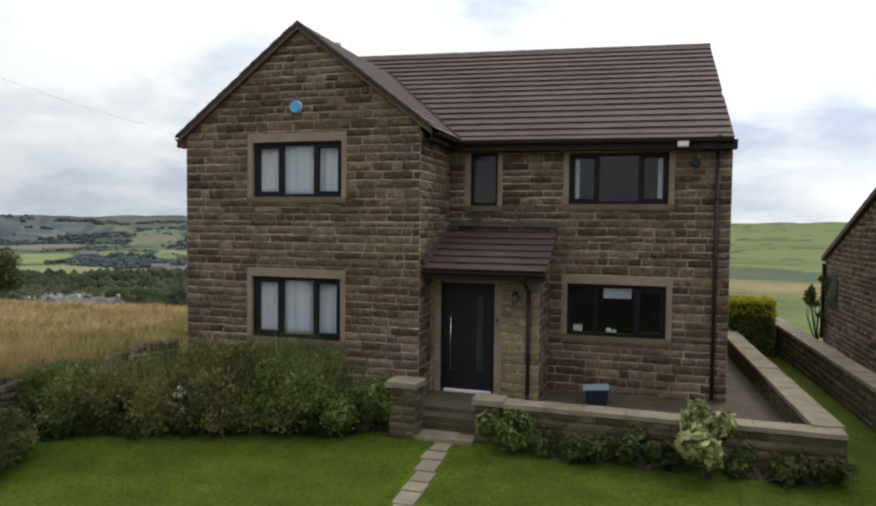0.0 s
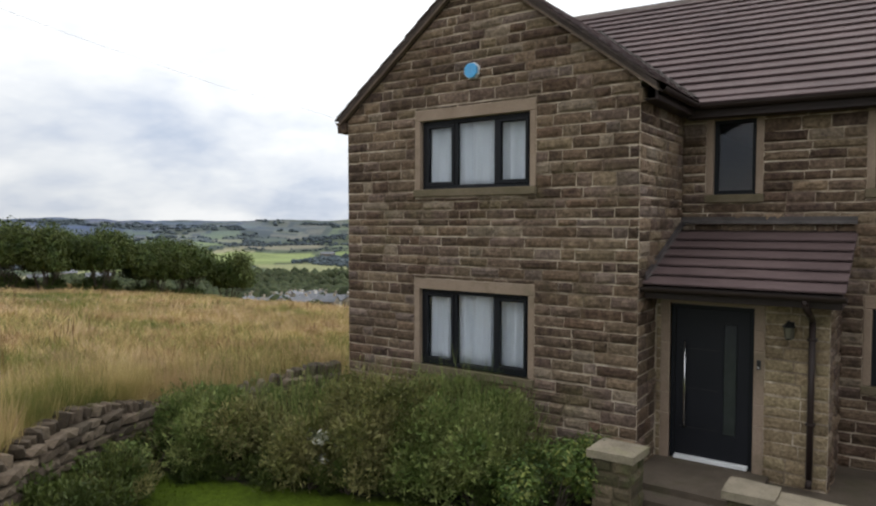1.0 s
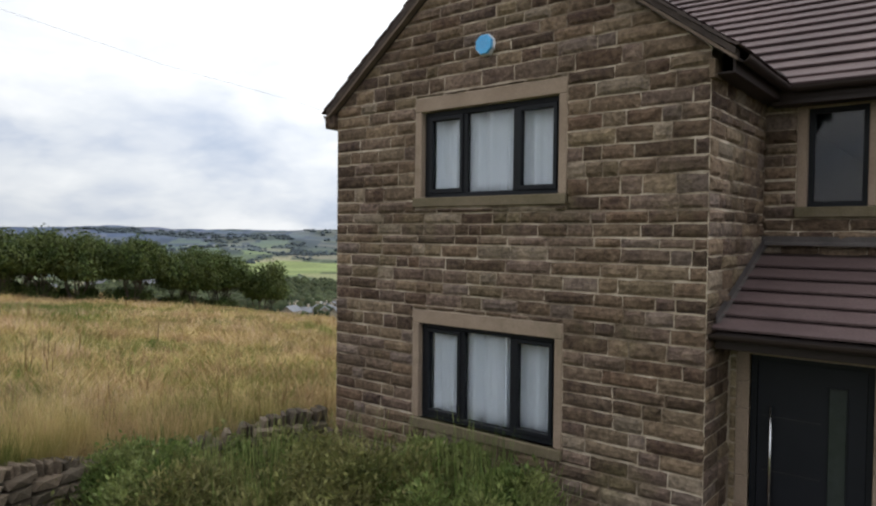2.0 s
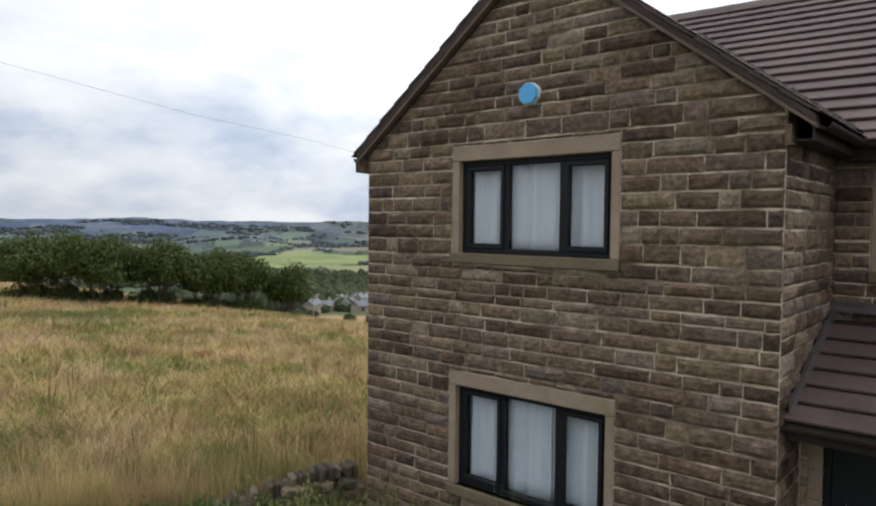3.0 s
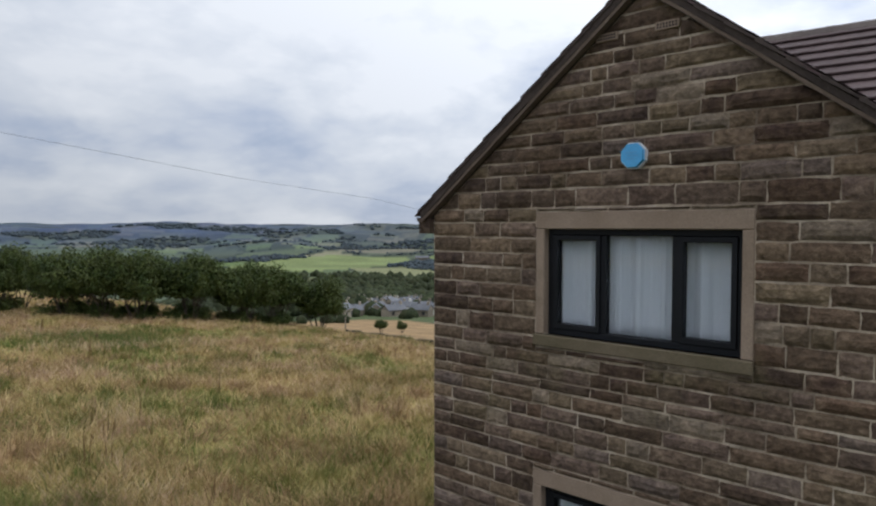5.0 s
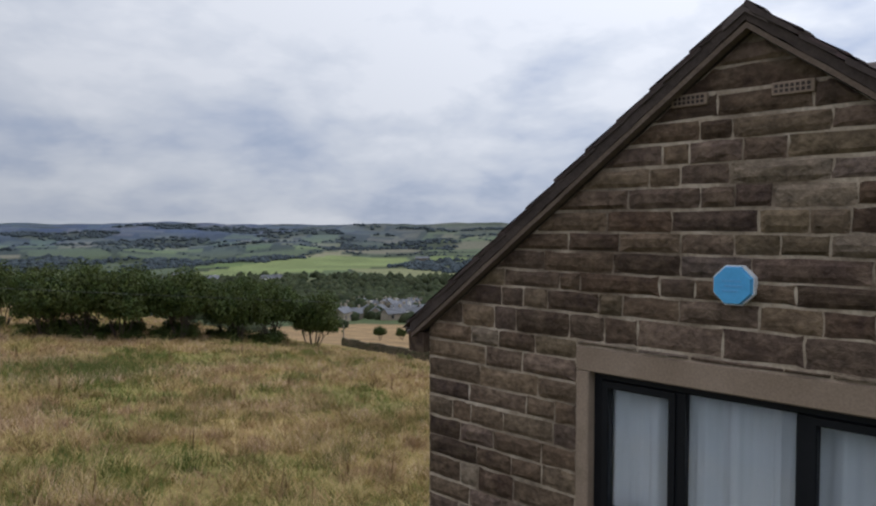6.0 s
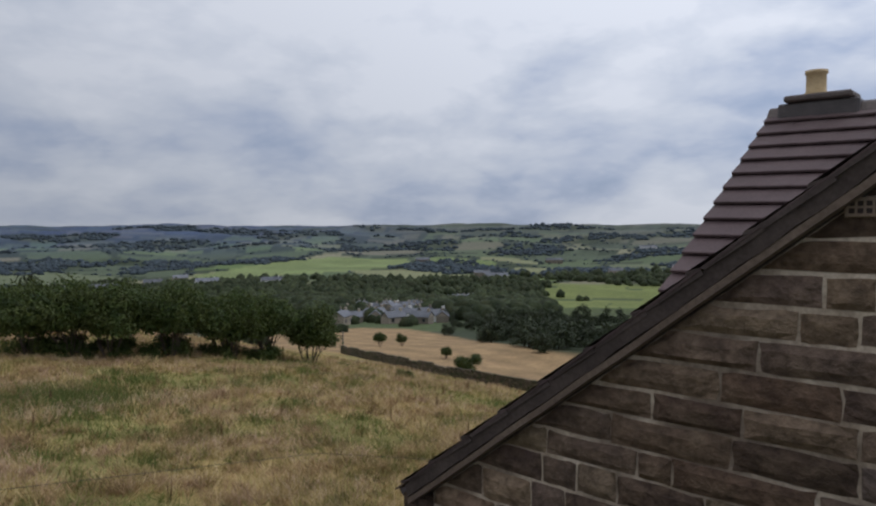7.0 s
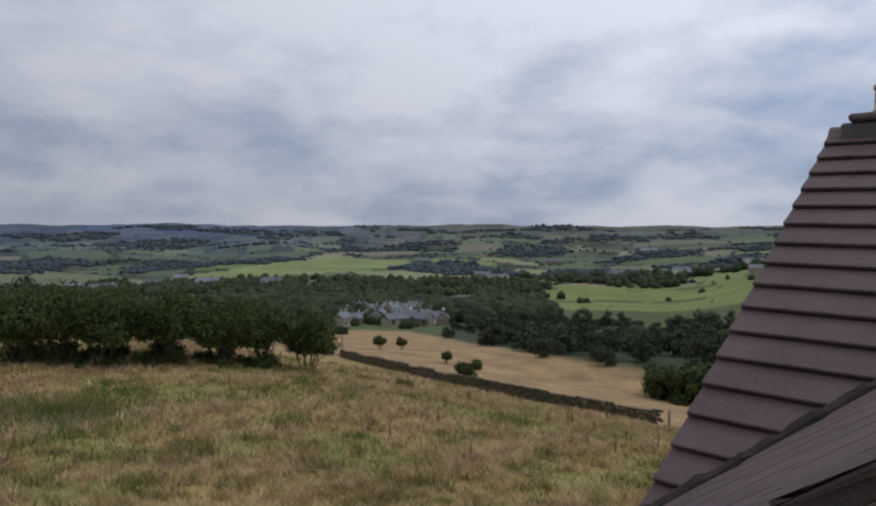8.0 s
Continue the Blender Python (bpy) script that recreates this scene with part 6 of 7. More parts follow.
# far field wall
far_wall = thing("field_wall", "long dark drystone field wall across the meadow", "drystone wall")
rest = []
for zc in range(8):
    x = -74.0 + rd.uniform(0, 0.3)
    while x < -20.9:
        L = rd.uniform(0.28, 0.62)
        yb = float(wall_line(x)) + 0.14 * math.sin(x * 0.5)
        lean = math.atan2(float(wall_line(x + 0.5)) - float(wall_line(x - 0.5)), 1.0)
        if zc * 0.145 < 1.08 + 0.10 * math.sin(x * 0.9) + 0.08 * math.sin(x * 0.31):
            m = Matrix.Translation((x, yb, gz(x, yb) + 0.07 + zc * 0.145)) @ Matrix.Rotation(lean + rd.uniform(-0.1, 0.1), 4, "Z") @ Matrix.Diagonal((L * 1.2, 0.50 - 0.02 * zc, 0.25, 1))
            rest.append((*DRY_ARR[rd.randrange(6)], m))
        x += L
join_boxes("wall_courses", rest, M_GARDEN_STONE, far_wall, "dark weathered drystone courses")


def post(x, y, h, r, label, category="post"):
    t = thing("fence_post", label, category, (x, y, gz(x, y)))
    bm = bmesh.new()
    tube(bm, (0, 0, -0.2), (0.02, 0, h), r, r * 0.85, 8)
    part("post_shaft", bm, M_WOODPOST, t)


post(-20.2, 46.9, 1.25, 0.11, "grey timber gatepost at the end of the field wall")
post(-82.0, 65.2, 3.0, 0.12, "tall weathered timber post by the field wall")


# ---- plants ----
def leaf_cloud(centres, radii, count, size, seed, squash=1.0, droop=0.0, shell=0.45, slim=0.42, rise=0.0):
    """Small leaves round the given clumps: arrays of verts and faces, two triangles as one quad."""
    r = np.random.default_rng(seed)
    c, rad = np.asarray(centres, float), np.asarray(radii, float)
    k = r.choice(len(c), count, p=rad ** 2 / (rad ** 2).sum())
    d = r.normal(size=(count, 3))
    d /= np.linalg.norm(d, axis=1, keepdims=True)
    dist = rad[k] * (shell + (1 - shell) * r.uniform(0, 1, count) ** 0.6) * (1 + 0.18 * r.normal(size=count))
    p = c[k] + d * dist[:, None] * np.array([1, 1, squash])
    nrm = d + r.normal(size=(count, 3)) * 0.7
    nrm[:, 2] += 0.35
    nrm /= np.linalg.norm(nrm, axis=1, keepdims=True)
    t = np.cross(nrm, r.normal(size=(count, 3)))
    if rise:                                       # leaves that point up and outwards
        t = d * 0.6 + np.array([0, 0, rise]) + r.normal(size=(count, 3)) * 0.45
        nrm = np.cross(t, r.normal(size=(count, 3)))
        nrm /= np.linalg.norm(nrm, axis=1, keepdims=True)
    t /= np.linalg.norm(t, axis=1, keepdims=True)
    b = np.cross(nrm, t)
    s = size * r.uniform(0.6, 1.35, count)[:, None]
    v = np.stack([p - t * s, p + b * s * slim + nrm * s * 0.12, p + t * s - nrm * s * droop, p - b * s * slim + nrm * s * 0.12], 1).reshape(-1, 3)
    f = np.arange(count * 4).reshape(-1, 4)
    return v, f


def stems(bm, base, tips, r0, r1, rnd, bend=0.15):
    for tip in tips:
        a, b = Vector(base) + Vector((rnd.uniform(-1, 1), rnd.uniform(-1, 1), 0)) * r0 * 2, Vector(tip)
        mid = (a + b) / 2 + Vector((rnd.uniform(-1, 1), rnd.uniform(-1, 1), rnd.uniform(0, 1))) * (b - a).length * bend
        tube(bm, a, mid, r0, (r0 + r1) / 2, 5)
        tube(bm, mid, b, (r0 + r1) / 2, r1, 5)


def shrub(name, label, at, rx, ry, h, leaf, size, count, material, seed, category="shrub", clumps=14, slim=0.42, rise=0.0):
    rnd = random.Random(seed)
    t = thing(name, label, category, at)
    cs, rs = [], []
    for _ in range(clumps):
        a, q = rnd.uniform(0, math.tau), rnd.uniform(0.1, 0.85) ** 0.6
        zz = h * (0.18 + 0.62 * rnd.random() * (1.15 - q * 0.7))
        cs.append((rx * q * math.cos(a), ry * q * math.sin(a), zz))
        rs.append(min(rx, ry, h) * rnd.uniform(0.26, 0.46))
    bm = bmesh.new()
    stems(bm, (0, 0, -0.05), cs, 0.018, 0.006, rnd)
    part("branch_frame", bm, M_BARK, t)
    v, f = leaf_cloud(cs, rs, count, size, seed, shell=0.3, slim=slim, rise=rise)
    v[:, 2] = np.maximum(v[:, 2], -0.03)
    part("foliage", mesh_np("foliage", v, f, material), None, t, leaf)
    return t


BED = "shrubs along the house front"
for k, (x, y, rx, ry, h, n, size, mm, lab) in enumerate((
        (3.05, -1.10, 0.95, 0.88, 1.86, 16800, 0.038, M_LEAF_BUSH, "tall grey-green bush with fine leaves under the gable window"),
        (1.90, -1.42, 0.95, 0.95, 1.62, 15200, 0.038, M_LEAF_OLIVE, "olive-green bush with fine leaves in the front bed"),
        (0.65, -1.82, 1.05, 0.98, 1.50, 15200, 0.038, M_LEAF_OLIVE, "loose brownish-green bush in the front bed"),
        (4.28, -1.05, 0.72, 0.62, 1.10, 9920, 0.038, M_LEAF_DARK, "dark green glossy-leaved bush beside the gate pillar"),
        (-0.50, -2.30, 0.85, 0.80, 1.30, 12800, 0.038, M_LEAF_BUSH, "low spreading bush against the drystone wall"),
        (2.55, -0.65, 0.95, 0.50, 1.70, 9920, 0.038, M_LEAF_BUSH, "bush close against the gable wall"),
        (0.90, -0.85, 0.95, 0.55, 1.42, 9600, 0.038, M_LEAF_OLIVE, "brownish bush close against the gable wall"),
        (-0.15, -4.35, 0.75, 0.70, 0.85, 7200, 0.038, M_LEAF_TREE, "dark low bush at the lawn's corner"))):
    s = shrub("bush", lab, (x, y, gz(x, y) - 0.02), rx, ry, h, "", size * 0.98, int(n * 1.7), mm, 100 + k, clumps=22, slim=0.36, rise=0.35 if mm is not M_LEAF_DARK else 0.0)
    tagged(s, group=BED)
# low growth spilling over the bed's edge on to the lawn, and along the foot of the drystone wall
skirt = random.Random(31)
# edging takes the dark hawthorn leaf: the bush-base shadow is in its colour
for k, x in enumerate(np.arange(-0.3, 4.3, 0.52)):
    y = -1.0 - 0.36 * (4.8 - x) + skirt.uniform(0.05, 0.25)
    shrub("bed_edging", "low growth spilling over the edge of the bed, leaves coloured dark for the bushes' shade", (float(x), y, gz(x, y) - 0.03), 0.42, 0.34, skirt.uniform(0.5, 0.8), "", 0.036, 2400, M_LEAF_TREE, 240 + k, "low plant", 12, 0.26, 0.5)
for k, (x, y) in enumerate(((-0.95, -3.1), (-0.55, -3.5), (-0.62, -4.1), (-0.20, -3.9), (0.02, -4.9), (0.45, -5.5), (-1.05, -2.5))):
    shrub("wall_weeds", "rank dark weeds along the foot of the drystone wall", (x, y, gz(x, y) - 0.03), 0.45, 0.42, skirt.uniform(0.6, 0.9), "", 0.038, 2600, M_LEAF_OLIVE if k % 2 else M_LEAF_TREE, 260 + k, "weeds", 12, 0.24, 0.7)
# wiry stalks rising through the bushes
rs_ = np.random.default_rng(77)
sv = []
for bx, by, brx, bry, bh, n in ((3.05, -0.98, 0.95, 0.75, 1.85, 420), (1.90, -1.25, 1.0, 0.8, 1.68, 420), (0.65, -1.65, 1.1, 0.8, 1.58, 420), (-0.50, -2.30, 0.9, 0.8, 1.40, 320), (2.55, -0.65, 0.9, 0.45, 1.75, 200), (0.90, -0.85, 0.9, 0.5, 1.5, 200)):
    a, q = rs_.uniform(0, 6.28, n), rs_.uniform(0, 1, n) ** 0.5
    x, y = bx + np.cos(a) * q * brx, by + np.sin(a) * q * bry
    z = ground_z(x, y)
    tip = bh * (1.02 - 0.42 * q ** 2) * rs_.uniform(0.70, 1.06, n)
    lx, ly = np.cos(a) * q * 0.22 + rs_.normal(0, 0.10, n), np.sin(a) * q * 0.18 + rs_.normal(0, 0.08, n)
    b = rs_.uniform(0, 6.28, n)
    w = rs_.uniform(0.0025, 0.006, n)
    lo = np.stack([x, y, z + tip * 0.35], 1)
    side = np.stack([np.cos(b) * w, np.sin(b) * w, 0 * w], 1)
    mid = np.stack([x + lx * 0.45, y + ly * 0.45, z + tip * 0.75], 1)
    sv.append(np.stack([lo - side, mid - side, np.stack([x + lx, y + ly, z + tip], 1), mid + side], 1).reshape(-1, 3))
sv = np.concatenate(sv)
tagged(part("wild_stalks", mesh_np("wild_stalks", sv, np.arange(len(sv)).reshape(-1, 4), M_LEAF_BUSH), None), "wispy olive-green stalks growing through the bushes", "weeds", kind="stuff")

for k, (x, y, h) in enumerate(((-1.05, -1.3, 0.95), (-1.35, -2.7, 0.85), (-0.75, -3.9, 0.8), (-0.75, -0.45, 0.8))):
    shrub("bramble", "straggling bramble growing over the drystone wall", (x, y, gz(x, y) + 0.05), 0.55, 0.6, h, "", 0.045, 2600, M_LEAF_OLIVE if k % 2 else M_LEAF_BUSH, 190 + k, "bramble")
shrub("flowering_plant", "small plant with white flower heads in the front bed", (1.45, -2.05, gz(1.45, -2.05)), 0.22, 0.2, 1.25, "", 0.035, 500, leafmat("white_petal", [(0.5, 0.48, 0.42), (0.6, 0.58, 0.5), (0.10, 0.13, 0.05)], 0.2), 140)
shrub("variegated_shrub", "pale yellow-green variegated shrub against the garden wall", (9.62, -1.42, gz(9.62, -1.42)), 0.50, 0.42, 1.50, "", 0.080, 2200, M_LEAF_PALE, 141, clumps=12)
shrub("green_shrub", "small mid-green shrub beside the steps", (6.78, -1.30, gz(6.78, -1.30)), 0.50, 0.34, 0.92, "", 0.05, 2200, M_LEAF_DARK, 142)
for k, (x, rx) in enumerate(((7.55, 0.55), (8.1, 0.6), (8.75, 0.6), (10.35, 0.55), (10.95, 0.5))):
    shrub("low_plant", "dark green low planting along the garden wall", (x, -1.28, gz(x, -1.28)), rx, 0.30, 0.50 + 0.08 * (k % 3), "", 0.045, 2600, M_LEAF_TREE, 150 + k)

# golden clipped hedge by the side wall
hedge = thing("clipped_hedge", "clipped golden-topped privet hedge at the end of the side wall", "hedge", (11.45, 8.95, gz(11.45, 8.95)))
hedge.scale = (0.86, 0.86, 0.90)
r_ = np.random.default_rng(5)
n = 9000
p = r_.uniform(-1, 1, (n, 3)) * np.array([0.66, 0.62, 0.82]) + np.array([0, 0, 0.86])
face = r_.integers(0, 3, n)
sg = np.sign(r_.uniform(-1, 1, n))
p[face == 0, 0] = 0.66 * sg[face == 0]
p[face == 1, 1] = 0.62 * sg[face == 1]
p[face == 2, 2] = 1.66
p += r_.normal(size=(n, 3)) * 0.03
for nm, mk, mm in (("hedge_sides", p[:, 2] < 1.2, M_LEAF_DARK), ("hedge_top", p[:, 2] >= 1.2, M_LEAF_YELLOW)):
    q = p[mk]
    v, f = leaf_cloud(q, np.full(len(q), 0.03), len(q), 0.045, 9)
    part(nm, mesh_np(nm, v, f, mm), None, hedge, "golden yellow new growth" if "top" in nm else "")
part("hedge_core", rough_box(-0.58, 0.58, -0.54, 0.54, 0.05, 1.55, 3, 0.05, 4), M_LEAF_TREE, hedge)
bm = bmesh.new()
stems(bm, (0, 0, -0.05), [(-0.4, -0.3, 1.2), (0.4, 0.3, 1.3), (0.0, 0.35, 1.4), (0.3, -0.35, 1.1)], 0.03, 0.01, random.Random(3))
part("hedge_stems", bm, M_BARK, hedge)


# ---- trees ----
def tree_mesh(seed, height, spread, trunks, count, size, low=0.32):
    """A multi-stemmed thorn tree: wood and leaves as two meshes round the origin."""
    rnd = random.Random(seed)
    bm, cs, rads = bmesh.new(), [], []
    for k in range(trunks):
        a = rnd.uniform(0, math.tau)
        base = Vector((math.cos(a), math.sin(a), 0)) * rnd.uniform(0.05, 0.3) * spread * 0.3
        lean = Vector((math.cos(a), math.sin(a), 0)) * rnd.uniform(0.2, 0.55) * spread
        fork = base + lean * 0.45 + Vector((0, 0, height * rnd.uniform(0.18, 0.34)))
        tube(bm, base - Vector((0, 0, 0.2)), fork, 0.026 * height * 0.45, 0.018 * height * 0.4, 7)
        for _ in range(4):
            b = rnd.uniform(0, math.tau)
            tip = fork + Vector((math.cos(b) * spread * rnd.uniform(0.15, 0.5), math.sin(b) * spread * rnd.uniform(0.15, 0.5), height * rnd.uniform(0.15, 0.5)))
            tip.z = min(tip.z, height * 0.92)
            tube(bm, fork, tip, 0.014 * height * 0.4, 0.008, 5)
            cs.append(tip)
            rads.append(spread * rnd.uniform(0.20, 0.36))
            mid = fork.lerp(tip, 0.6) + Vector((rnd.uniform(-1, 1), rnd.uniform(-1, 1), rnd.uniform(-0.2, 0.6))) * spread * 0.22
            tube(bm, fork.lerp(tip, 0.3), mid, 0.012 * height * 0.4, 0.006, 4)
            cs.append(mid)
            rads.append(spread * rnd.uniform(0.16, 0.28))
    v, f = leaf_cloud(cs, rads, count, size, seed, squash=0.8, shell=0.25)
    fit = height / np.percentile(v[:, 2], 99.0)
    v[:, 2] *= fit
    bmesh.ops.transform(bm, matrix=Matrix.Diagonal((1, 1, fit, 1)), verts=bm.verts)
    wood = finish(bm, "trunk", M_BARK)
    ok = v[:, 2].reshape(-1, 4).min(1) > height * low * 0.8
    v = v.reshape(-1, 4, 3)[ok].reshape(-1, 3)
    crown = mesh_np("crown", v, np.arange(len(v)).reshape(-1, 4), M_LEAF_TREE)
    return wood, crown


TREES = [tree_mesh(60 + k, 4.6, 3.2, stems_, 14000, 0.125, low) for k, (stems_, low) in enumerate(((9, 0.42), (7, 0.52), (10, 0.38), (8, 0.48)))]


def tree(at, k, scale, turn, label, group="", name="hawthorn_tree"):
    t = thing(name, label, "tree", at, group)
    t.rotation_euler, t.scale = (0, 0, turn), (scale, scale, scale * 1.0)
    part("trunk", TREES[k][0], None, t)
    part("crown", TREES[k][1], None, t)
    return t


ROW = "windswept trees along the meadow's far edge"
rt = random.Random(12)
row = [(-36.2, 25.5, 0.87), (-36.9, 22.3, 0.89), (-37.3, 20.0, 0.92), (-38.0, 16.3, 0.94), (-39.3, 13.2, 0.9), (-40.3, 11.3, 0.92), (-41.3, 9.5, 0.92),
       (-39.8, 24.2, 0.92), (-41.0, 21.4, 0.94), (-41.8, 18.4, 0.98), (-43.0, 15.4, 0.94), (-44.2, 12.4, 0.9), (-46.6, 7.0, 0.87), (-47.2, 4.0, 0.87),
       (-47.6, 0.8, 0.87), (-47.8, -2.8, 0.87), (-48.2, -6.4, 0.87), (-49.5, 9.4, 0.92), (-50.4, 2.4, 0.92)]
for k, (x, y, sc) in enumerate(row):
    tree((x, y, gz(x, y) - 0.05), k % 4, sc * rt.uniform(0.94, 1.05), rt.uniform(0, 6.28), "dark green multi-stemmed hawthorn at the meadow's edge", ROW)
lone = shrub("small_tree", "lone small rounded tree in the dry field", (-52.0, 61.2, gz(-52.0, 61.2) - 0.05), 1.75, 1.5, 2.9, "", 0.15, 3600, M_LEAF_TREE, 161, "tree", clumps=16)
thicket = shrub("thorn_thicket", "dense dark thorn thicket beyond the field wall", (-33.0, 79.0, gz(-33.0, 79.0) - 0.4), 4.4, 3.2, 6.4, "", 0.26, 12000, M_LEAF_TREE, 162, "bush", clumps=30)
tree((-66.0, 72.0, gz(-66.0, 72.0)), 2, 0.36, 2.0, "small young tree beyond the field wall")
tree((-88.0, 78.5, gz(-88.0, 78.5)), 3, 0.52, 2.0, "small round tree in the lower field")
tree((-86.0, 82.0, gz(-86.0, 82.0)), 0, 0.45, 1.0, "small tree in the lower field")
for k in (1, 2, 3, 4, 5, 6, 8, 9, 10, 11, 12, 13, 14):
    x, y, sc = row[k]
    tagged(shrub("thorn_scrub", "dark thorn scrub filling the foot of the tree row", (x - 0.3, y + rt.uniform(-0.3, 0.3), gz(x, y) - 0.05), 1.3, 1.5, rt.uniform(0.95, 1.5), "", 0.10, 2200, M_LEAF_TREE, 180 + k, "scrub"), group="scrub under the tree row")
shrub("bramble_clump", "low brown bramble clump in the meadow", (-30.9, 29.6, gz(-30.9, 29.6)), 0.85, 0.7, 0.95, "", 0.08, 1700, M_LEAF_OLIVE, 160)

# woods: leafy crowns by copies near, joined clumps far
TREES_WOOD = []
for k in range(4):
    rnd = random.Random(200 + k)
    bm = bmesh.new()
    tube(bm, (0, 0, -0.5), (0.2, 0, 2.4), 0.30, 0.18, 7)
    cs, rads = [], []
    for _ in range(16):
        a, q = rnd.uniform(0, 6.28), rnd.uniform(0, 1) ** 0.5
        c = Vector((math.cos(a) * q * 3.6, math.sin(a) * q * 3.6, 1.5 + rnd.uniform(0, 6.5) * (1.1 - 0.6 * q)))
        cs.append(c)
        rads.append(rnd.uniform(1.1, 2.0))
        tube(bm, (0.2, 0, 2.0), c, 0.12, 0.03, 4)
    wood = finish(bm, "trunk", M_BARK)
    v, f = leaf_cloud(cs, rads, 1700, 0.42, 300 + k, squash=0.85, shell=0.3)
    TREES_WOOD.append((wood, mesh_np("crown", v, f, M_LEAF_WOOD)))
rw = np.random.default_rng(33)
WOODG = "broadleaved trees below the meadow"
placed = 0
tries = 0
while placed < 290 and tries < 9000:
    tries += 1
    a, r0 = math.radians(rw.uniform(11, 44) if tries % 2 else rw.uniform(11, 76)), 93 + 200 * rw.uniform(0, 1) ** 1.2
    x, y = CX - math.sin(a) * r0, CY + math.cos(a) * r0
    az = math.degrees(a)
    if rw.random() > float(wood_mask(np.array([x]), np.array([y]))[0]):
        continue
    if 20 < az < 33 and abs(r0 - 168) < 9:
        continue                                   # the lane stays open
    k = int(rw.integers(0, 4))
    sc = rw.uniform(0.36, 0.74) * (0.7 + 0.3 * min(r0 / 160, 1))
    t = thing("broadleaf_tree", "dark green broadleaved tree in the valley wood", "tree", (x, y, gz(x, y)), WOODG)
    t.rotation_euler, t.scale = (0, 0, rw.uniform(0, 6.28)), (sc, sc, sc * rw.uniform(0.85, 1.15))
    part("trunk", TREES_WOOD[k][0], None, t)
    part("crown", TREES_WOOD[k][1], None, t)
    placed += 1

for x, y, top in ((-104.5, 26.0, 2.2), (-110.0, 30.5, 0.6)):
    t = thing("broadleaf_tree", "tall dark broadleaved tree rising behind the hawthorn row", "tree", (x, y, gz(x, y)), WOODG)
    sc = (top - gz(x, y)) / 8.6
    t.scale = (sc * 0.62, sc * 0.62, sc)
    part("trunk", TREES_WOOD[1][0], None, t)
    part("crown", TREES_WOOD[1][1], None, t)


def clump_arrays(seed, fine):
    bm = bmesh.new()
    bmesh.ops.create_icosphere(bm, subdivisions=fine, radius=1.0)
    for v in bm.verts:
        k = 1 + 0.42 * noise.noise(v.co * 2.1 + Vector((seed, 0, 0))) + 0.30 * noise.noise(v.co * 5.0 + Vector((0, seed, 0)))
        v.co = Vector((v.co.x * k, v.co.y * k, max(v.co.z * k * 1.05, -0.5) + 0.45))
    bm.verts.ensure_lookup_table()
    out = (np.array([v.co[:] for v in bm.verts]), np.array([[v.index for v in f.verts] for f in bm.faces]))
    bm.free()
    return out


CLUMPS = [clump_arrays(5.3 * k, 1) for k in range(6)]
FAR = [[], [], 0]
FINE_CLUMPS = [clump_arrays(5.3 * k + 2, 2) for k in range(6)]
vs, fs, base = [], [], 0


def scatter_clump(x, y, s):
    global base
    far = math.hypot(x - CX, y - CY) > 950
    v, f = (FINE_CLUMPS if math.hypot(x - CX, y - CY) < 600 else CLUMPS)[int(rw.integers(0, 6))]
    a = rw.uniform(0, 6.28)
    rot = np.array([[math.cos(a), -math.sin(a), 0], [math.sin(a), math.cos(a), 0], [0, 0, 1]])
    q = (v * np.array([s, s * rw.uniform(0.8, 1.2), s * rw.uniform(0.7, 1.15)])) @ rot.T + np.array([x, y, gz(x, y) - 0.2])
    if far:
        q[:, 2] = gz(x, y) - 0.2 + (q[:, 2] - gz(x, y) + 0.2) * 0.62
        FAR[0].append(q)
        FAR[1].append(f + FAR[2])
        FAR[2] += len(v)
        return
    vs.append(q)
    fs.append(f + base)
    base += len(v)


for _ in range(16000):
    a = math.radians(rw.uniform(-16, 80))
    r0 = 260 + 2200 * rw.uniform(0, 1) ** 1.3
    x, y = CX - math.sin(a) * r0, CY + math.cos(a) * r0
    if rw.random() < float(wood_mask(np.array([x]), np.array([y]))[0]):
        for _k in range(3):
            scatter_clump(x + rw.normal() * 7, y + rw.normal() * 7, rw.uniform(2.2, 4.6) * (1 + r0 / 2600))
    if base + FAR[2] > 42 * 15000:
        break
# hedgerow trees along field edges
cand_a = np.radians(rw.uniform(-16, 78, 16000))
cand_r = 130 + 1700 * rw.uniform(0, 1, 16000) ** 1.2
cx_, cy_ = CX - np.sin(cand_a) * cand_r, CY + np.cos(cand_a) * cand_r
_, edge_ = nearest_field(cx_, cy_)
for x, y, e, r0, a in zip(cx_, cy_, edge_, cand_r, np.degrees(cand_a)):
    if e < np.clip(r0 * 0.007, 2, 8) and a > 10 and not in_sector(r0, a, 285, 810, 13, 35.5) and not sunlit_field(r0, a) and not in_sector(r0, a, 90, 470, 40, 51):
        scatter_clump(x, y, rw.uniform(1.0, 2.4) * (1 + r0 / 1800))
